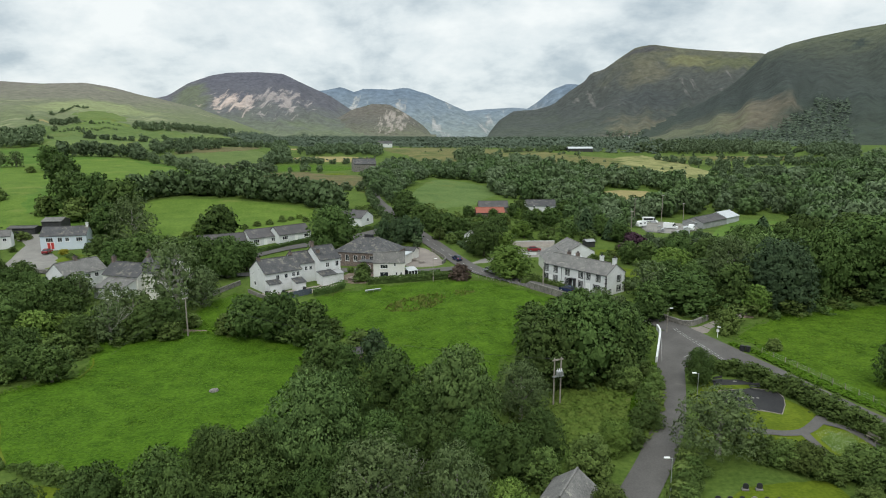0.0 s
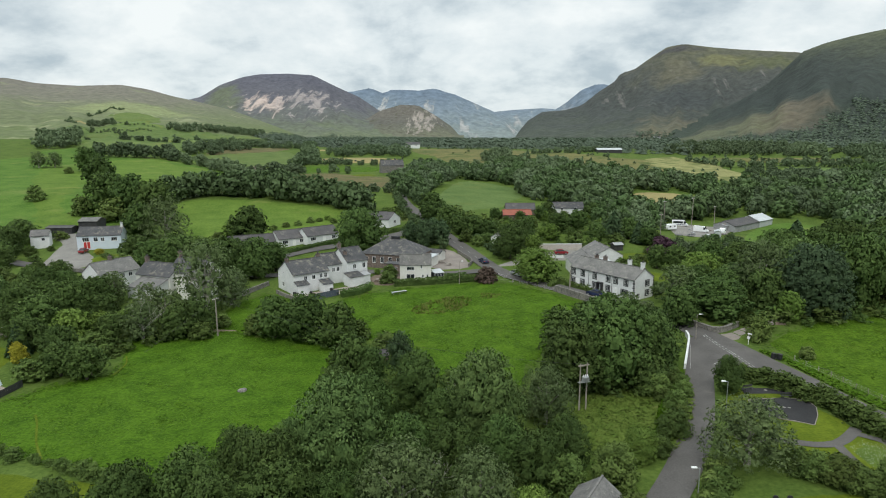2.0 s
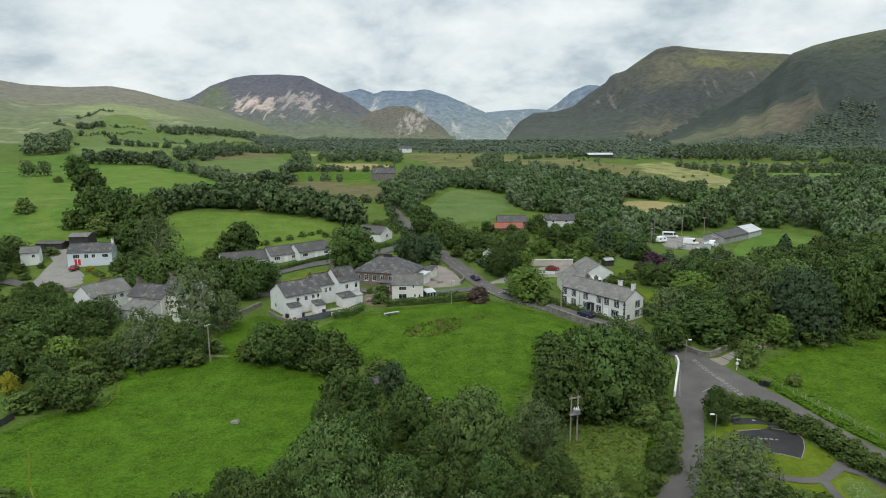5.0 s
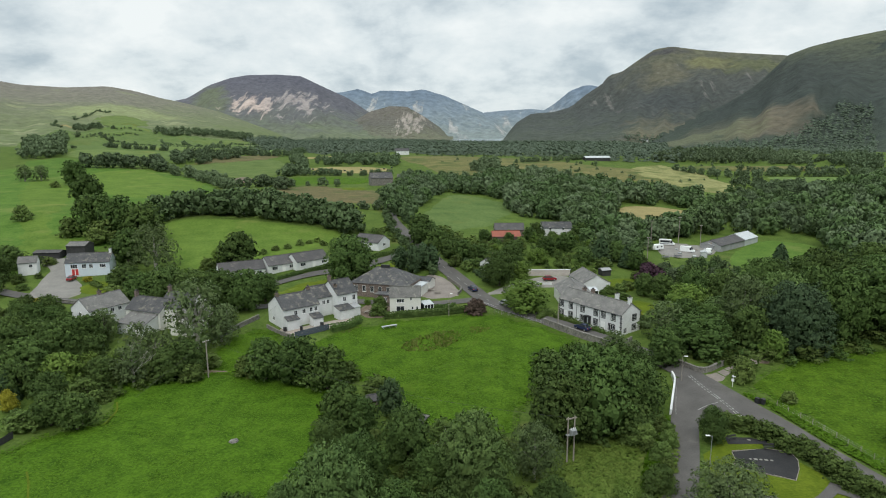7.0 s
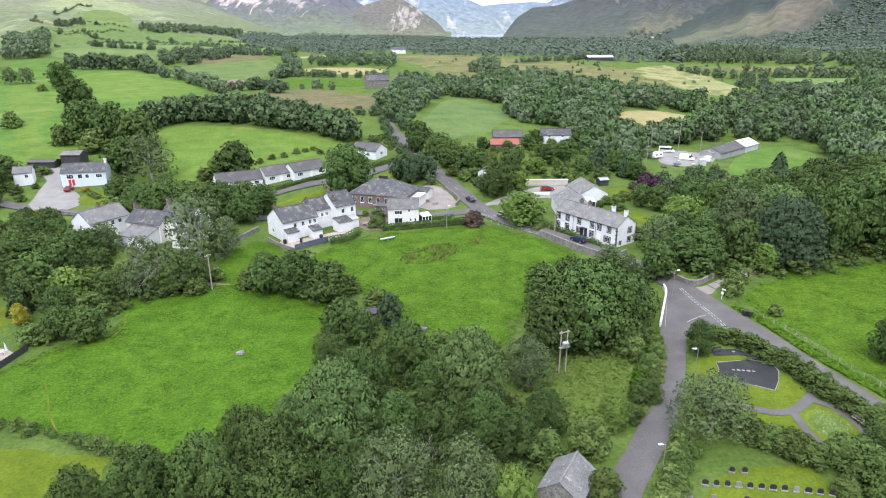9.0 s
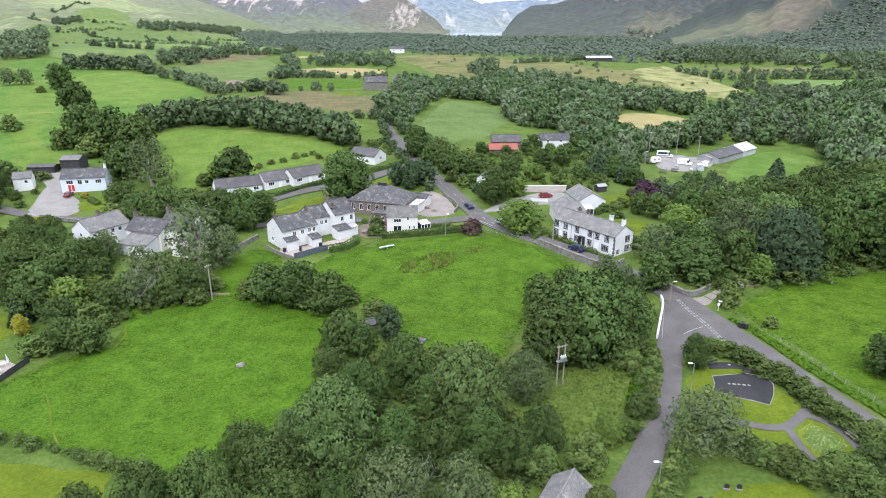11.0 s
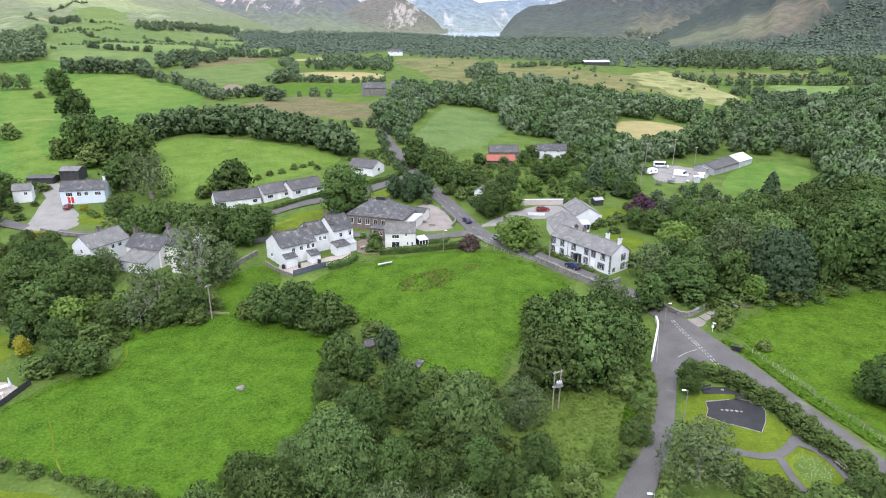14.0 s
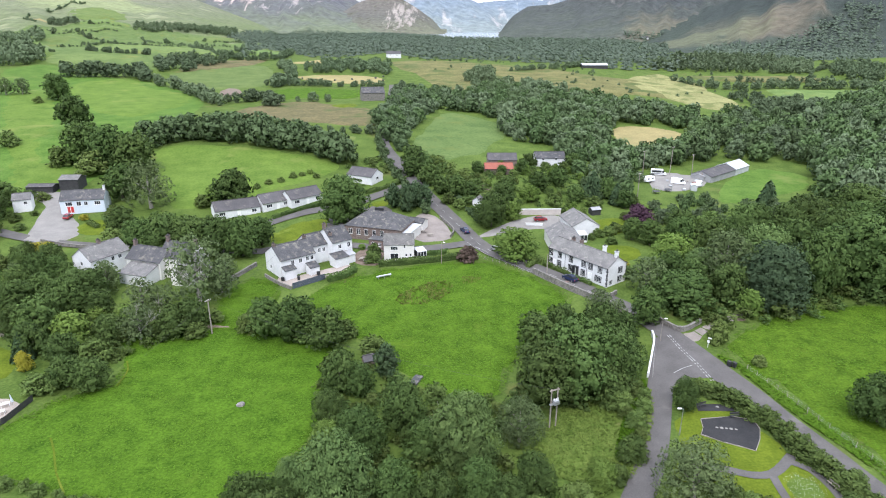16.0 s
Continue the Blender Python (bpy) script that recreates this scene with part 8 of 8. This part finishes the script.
def car(x, y, turn, paint, label, lift=0.2):
    ob = tagged(new("car", None), label, "car")
    ob.matrix_basis = pose(x, y, land(x, y) + lift, 0, 0, turn)
    part("body", outline_body([(-2.05, 0.25), (-2.1, 0.75), (-1.95, 0.92), (-0.75, 0.98), (0.95, 0.95), (2.0, 0.82), (2.1, 0.6), (2.05, 0.25)], 1.72, 0.05), M[paint], ob)
    part("cabin", outline_body([(-1.75, 0.90), (-1.35, 1.38), (-0.2, 1.46), (0.55, 1.38), (1.15, 0.92)], 1.55, 0.18), M["glass"], ob)
    part("roof", outline_body([(-1.32, 1.37), (-1.2, 1.44), (-0.2, 1.50), (0.45, 1.44), (0.55, 1.37)], 1.26, 0.0), M[paint], ob)
    for wx in (-1.3, 1.3):
        for wy in (-0.78, 0.78):
            wheel(ob, wx, wy, 0.31, 0.2)
    for wy in (-0.6, 0.6):
        part("headlight", box(2.0, 2.1, wy - 0.16, wy + 0.16, 0.62, 0.76, 0.02), M["white_paint"], ob)
        part("tail_light", box(-2.12, -2.02, wy - 0.14, wy + 0.14, 0.66, 0.84, 0.02), M["red_paint"], ob)
    part("number_plate", box(2.08, 2.12, -0.25, 0.25, 0.38, 0.48), M["white_paint"], ob)
    return ob


def van(x, y, turn, length, height, label, windows=False, name="van"):
    ob = tagged(new(name, None), label, "van")
    ob.matrix_basis = pose(x, y, land(x, y) + 0.3, 0, 0, turn)
    l = length / 2
    part("body", outline_body([(-l, 0.4), (-l, height - 0.1), (-l + 0.15, height), (l - 1.5, height), (l - 0.75, 1.25), (l - 0.1, 1.05), (l, 0.45)], 1.9, 0.06), M["van_white"], ob)
    part("windscreen", outline_body([(l - 1.42, height - 0.15), (l - 1.3, height - 0.15), (l - 0.72, 1.32), (l - 0.86, 1.30)], 1.6, 0.0), M["glass"], ob)
    for s in (-1, 1):
        part("side_window", box(l - 1.9, l - 1.1, s * 0.93 - 0.03, s * 0.93 + 0.03, 1.25, height - 0.35), M["glass"], ob)
        if windows:
            part("side_window", box(-l + 0.4, l - 2.1, s * 0.93 - 0.03, s * 0.93 + 0.03, 1.35, height - 0.35), M["glass"], ob)
            part("side_stripe", box(-l + 0.2, l - 0.9, s * 0.945 - 0.02, s * 0.945 + 0.02, 0.75, 0.95), M["car_blue"], ob)
        for wx in (-l + 0.9, l - 0.9):
            wheel(ob, wx, s * 0.82, 0.35, 0.22)
    return ob


def caravan(x, y, turn, length, label):
    ob = tagged(new("caravan", None), label, "caravan")
    ob.matrix_basis = pose(x, y, land(x, y) + 0.3, 0, 0, turn)
    l = length / 2
    part("body", outline_body([(-l, 0.55), (-l - 0.05, 1.3), (-l + 0.35, 2.35), (0, 2.5), (l - 0.35, 2.35), (l + 0.05, 1.3), (l, 0.55)], 2.1, 0.08), M["van_white"], ob)
    for s in (-1, 1):
        for u in (-l * 0.55, l * 0.45):
            part("window", box(u - 0.5, u + 0.5, s * 1.02 - 0.03, s * 1.02 + 0.03, 1.35, 1.85), M["glass"], ob)
        wheel(ob, 0, s * 0.95, 0.32, 0.2)
    part("end_window", box(l - 0.05, l + 0.02, -0.7, 0.7, 1.35, 1.9), M["glass"], ob)
    bm = bmesh.new()
    rod(bm, (l, 0, 0.5), (l + 1.0, 0, 0.45), 0.05)
    part("drawbar", bm, M["steel"], ob)
    return ob


car(29.3, 148.4, 127, "car_blue", "dark blue parked car before the terrace", 0.22)
car(3.4, 185.0, 112, "car_blue", "dark car parked by the inn car park", 0.3)
car(12.2, 168.3, -50, "car_silver", "silver car on the village road", 0.28)
car(27.6, 195.3, 10, "car_red", "red car parked behind the terrace", 0.4)
car(-124.0, 193.6, 100, "car_red", "red car parked before the pale blue house", 0.4)
car(-105.6, 155.2, 20, "van_white", "white car parked among the garden trees", 0.2)
van(87.6, 270.0, -12, 6.4, 2.6, "white minibus with a dark side stripe in the farm yard", True, "minibus")
van(91.0, 254.6, -28, 5.6, 2.5, "white panel van in the farm yard")
caravan(78.8, 254.0, 35, 5.2, "white touring caravan in the farm yard")
caravan(98.6, 252.4, 60, 3.2, "small white caravan in the farm yard")
house("horse_trailer", 94.4, 246.2, 75, 3.4, 2.2, 2.1, 2.4, "white_sheet", "white_sheet", "white open-ended trailer in the farm yard", "trailer")
house("field_shelter", 106.5, 268.5, 43, 10, 5, 2.3, 2.9, "grey_sheet", "grey_sheet", "low grey sheeted lean-to shed in the yard", "shed")
for x, y in ((76.2, 235.0), (82.5, 240.5)):
    ob = tagged(new("trampoline", None), "round garden trampoline with a dark net", "trampoline")
    ob.matrix_basis = pose(x, y, land(x, y) + 0.1)
    bm = bmesh.new()
    bmesh.ops.create_cone(bm, cap_ends=True, segments=20, radius1=1.5, radius2=1.5, depth=0.06, matrix=Matrix.Translation((0, 0, 0.8)))
    part("bed", bm, M["black_paint"], ob)
    for i in range(6):
        a = i * math.pi / 3
        bm = bmesh.new()
        rod(bm, (1.5 * math.cos(a), 1.5 * math.sin(a), 0), (1.5 * math.cos(a), 1.5 * math.sin(a), 2.2), 0.03, sides=6)
        part("post", bm, M["steel"], ob)

# motorbike by the road, garden pieces
g = random.Random(3)
YARD_BITS = [((83, 262), "timber"), ((88, 259), "grey_sheet"), ((94, 258), "timber"), ((99, 258), "red_sheet"), ((97, 261), "timber"), ((86, 249), "steel"), ((92, 262), "dark_timber"), ((90, 244), "white_sheet"), ((101, 262), "white_sheet"), ((84, 268), "black_paint")]
for (x, y), mat in YARD_BITS:
    ob = tagged(new("pallet_stack", None), "stack of salvaged boards in the farm yard", "stack", "yard clutter")
    ob.matrix_basis = pose(x, y, land(x, y) + 0.28, 0, 0, g.uniform(0, 90))
    for k in range(3):
        part("board", box(-g.uniform(0.6, 1.2), g.uniform(0.6, 1.2), -0.5, 0.5, 0.22 * k, 0.22 * k + 0.16, 0.02), M[mat], ob)
for x, y in ((-12.2, 183.0), (-7.0, 181.6), (-15.0, 187.8), (-9.2, 184.6), (-24.6, 160.4), (-23.2, 158.6)):
    table_bench(x, y, g.uniform(0, 90), "wooden picnic table outside the inn")
for x, y in ((-42.6, 146.6), (-38.8, 147.4), (-34.4, 150.2)):
    ob = tagged(new("wheelie_bin", None), "dark wheeled refuse bin on the patio", "bin", "refuse bins")
    ob.matrix_basis = pose(x, y, land(x, y) + 0.1, 0, 0, g.uniform(0, 90))
    part("body", box(-0.29, 0.29, -0.36, 0.36, 0.05, 0.98, 0.04), M["black_paint"], ob)
    part("lid", box(-0.31, 0.31, -0.40, 0.40, 0.98, 1.06, 0.03), M["dark_timber"], ob)

# garden on the far west edge
house("garden_shed", -95.2, 120.6, 25, 2.8, 2.4, 2.0, 2.4, "timber", "white_sheet", "small garden shed with a white roof", "shed")
for x, y, w in ((-78.4, 94.8, 1.4), (-79.6, 92.8, 1.0), (-77.4, 92.6, 0.8)):
    ob = tagged(new("garden_table", None), "pale garden table on the deck", "table")
    ob.matrix_basis = pose(x, y, land(x, y) + 0.14, 0, 0, 30 * w)
    part("tabletop", box(-w / 2, w / 2, -0.4, 0.4, 0.66, 0.72, 0.02), M["white_paint"], ob)
    for sx in (-w / 2 + 0.08, w / 2 - 0.08):
        for sy in (-0.32, 0.32):
            part("leg", box(sx - 0.03, sx + 0.03, sy - 0.03, sy + 0.03, 0, 0.66), M["white_paint"], ob)
ob = tagged(new("parasol", None), "closed lilac parasol on the deck", "parasol")
ob.matrix_basis = pose(-77.2, 95.2, land(-77.2, 95.2) + 0.14, 8, 0, 0)
bm = bmesh.new()
rod(bm, (0, 0, 0), (0, 0, 2.5), 0.03)
part("pole", bm, M["steel"], ob)
bm = bmesh.new()
rod(bm, (0, 0, 0.9), (0, 0, 2.45), 0.24, 0.05, 10)
part("canopy", bm, M["blue_wall"], ob)

# coloured garden shrubs
for x, y, h, r, kind, label in ((-116.3, 165.4, 2.6, 2.6, "yellow", "golden-yellow flowering garden shrub"), (-114.0, 166.4, 2.4, 2.0, "yellow", "golden-yellow flowering garden shrub"), (-118.6, 193.2, 1.9, 1.6, "yellow", "golden-yellow garden shrub by the house"),
                                (-82.6, 106.7, 4.4, 1.6, "yellow", "golden conifer in the garden"), (-25.9, 169.4, 1.7, 1.1, "leaf", "round yellow-green garden bush"), (44.8, 158.5, 1.7, 1.8, "yellow", "golden shrub behind the terrace")):
    ob = tree("y", x, y, h, r, label)
    if kind == "yellow":
        crown = [c for c in ob.children if c.name.startswith("crown")][0]
        crown.data = crown.data.copy()
        crown.data.materials[0] = M["blossom_yellow"]
tree("h", -21.4, 161.6, 4.6, 2.2, label="dense round bush at the inn corner")
tree("h", -75.4, 99.6, 3.8, 3.1, label="round light green garden bush")

# ---- grass ----
def tufts(name, outline, count, height, mat, label, seed, width=0.5, flat=0.4):
    """Single tufts over a field, in drifts."""
    g = np.random.default_rng(seed)
    edge = [(p.x, p.y) for p in soften(outline, 3.0, 0.4)]
    xs, ys = [p[0] for p in edge], [p[1] for p in edge]
    verts, faces = [], []
    while len(faces) < count:
        x, y = g.uniform(min(xs), max(xs)), g.uniform(min(ys), max(ys))
        drift = noise.fractal(Vector((x / 5, y / 5, seed)), 1, 2, 4)
        if g.uniform(-0.7, 0.9) > drift or not inside((x, y), edge):
            continue
        z, a, h = land(x, y) + 0.10, g.uniform(0, 6.28), height * g.uniform(0.5, 1.5)
        w, lie = h * width, h * flat
        dx, dy = math.cos(a) * w, math.sin(a) * w
        lx, ly = -math.sin(a) * lie, math.cos(a) * lie
        k = len(verts)
        verts += [(x - dx, y - dy, z), (x + dx, y + dy, z), (x + dx * 0.6 + lx, y + dy * 0.6 + ly, z + h), (x - dx * 0.6 + lx, y - dy * 0.6 + ly, z + h * 0.8)]
        faces.append((k, k + 1, k + 2, k + 3))
    tagged(new(name, mesh_of(name, verts, faces, M[mat])), label, "grass", kind="stuff")


tufts("grass", FIELDS["pasture_west"], 20000, 0.065, "grass_blade", "bright green grass tufts of the pasture", 1, 2.2, 3.2)
tufts("grass", FIELDS["pasture_mid"], 22000, 0.065, "grass_blade", "bright green grass tufts of the pasture", 2, 2.2, 3.2)
tufts("grass", FIELDS["pasture_east"], 8000, 0.06, "grass_blade", "bright green grass tufts of the pasture", 3, 2.2, 3.2)
tufts("grass", FIELDS["paddock_small"], 4000, 0.065, "grass_blade", "bright green grass tufts of the paddock", 4, 2.2, 3.2)
tufts("rushes", [(-14.3, 134.5), (-12.0, 142.6), (-3.0, 148.6), (1.1, 144.7), (-4.6, 135.6)], 900, 0.26, "rush_blade", "brown-green rush clumps in the pasture", 5, 0.6)
tufts("rushes", [(1.1, 150.0), (6.8, 152.6), (7.6, 147.5), (2.5, 145.0)], 150, 0.22, "rush_blade", "straw-coloured rough grass in the pasture", 6, 0.6)
tufts("tall_grass", FIELDS["meadow"], 9000, 0.16, "meadow_blade", "tall seeding meadow grass", 7, 1.1, 1.8)
tufts("tall_grass", [(27, 82), (30, 88), (33.2, 96), (35.6, 103), (34.0, 103), (30.5, 95), (27.4, 88), (25, 82)], 3000, 0.6, "grass_blade", "tall green verge beside the lane", 8, 0.5)


# ---- bare branches and small roofs by the beck ----
def bare_tree(x, y, h, spread, label, seed):
    """A dead, leafless tree: forking tapered branches."""
    g = random.Random(seed)
    bm = bmesh.new()

    def grow(p, d, length, r, left):
        q = p + d * length
        rod(bm, p, q, r, r * 0.6, 5)
        if left:
            for _ in range(3 if left > 1 else 2):
                turn = Vector((g.uniform(-1, 1), g.uniform(-1, 1), g.uniform(-0.2, 0.8))) * spread
                grow(q, (d + turn).normalized(), length * g.uniform(0.6, 0.85), r * 0.58, left - 1)

    grow(Vector((0, 0, -0.3)), Vector((0.1, 0.05, 1)).normalized(), h * 0.36, 0.09, 4)
    ob = tagged(part("dead_tree", bm, M["dead_wood"]), label, "tree")
    ob.matrix_basis = pose(x, y, land(x, y), 0, 0, g.uniform(0, 360))


bare_tree(-4.4, 63.0, 8.0, 0.75, "bare grey dead tree among the beck trees", 1)
bare_tree(-65.0, 117.5, 8.5, 0.8, "bare pale dead tree at the field edge", 2)
bare_tree(-58.0, 133.0, 13.0, 0.7, "tall bare-branched tree before the farm", 3)
bare_tree(-2.0, 85.5, 8.0, 0.8, "bare grey dead tree among the beck trees", 4)
house("pump_hut", -16.6, 111.2, 25, 2.2, 1.7, 1.0, 1.7, "stone_wall", "tile_roof", "tiny stone hut with grey roof by the beck", "hut")
slab_bm = box(-0.8, 0.8, -1.6, 1.6, -0.3, 0.35, 0.06)
tagged(part("footbridge", slab_bm, M["slate"]), "flat grey stone footbridge over the beck", "bridge").matrix_basis = pose(-6.8, 105.2, land(-6.8, 105.2), 0, 0, -20)
tufts("grass", [(51.2, 112), (53.6, 106), (56.0, 98.2), (57.6, 91.5), (59.4, 86), (61.2, 80.5), (63.4, 72), (66, 71.5), (62.8, 84), (60, 93), (57.6, 101), (54.4, 109.5)], 5000, 0.13, "grass_blade", "rough grass tufts of the road verge", 9, 1.2, 1.6)
tufts("grass", [(22, 82), (30, 84), (34, 96), (36, 103), (28, 103), (18, 98), (14, 86)], 5000, 0.15, "meadow_blade", "tall green grass of the meadow", 10, 1.1, 1.8)
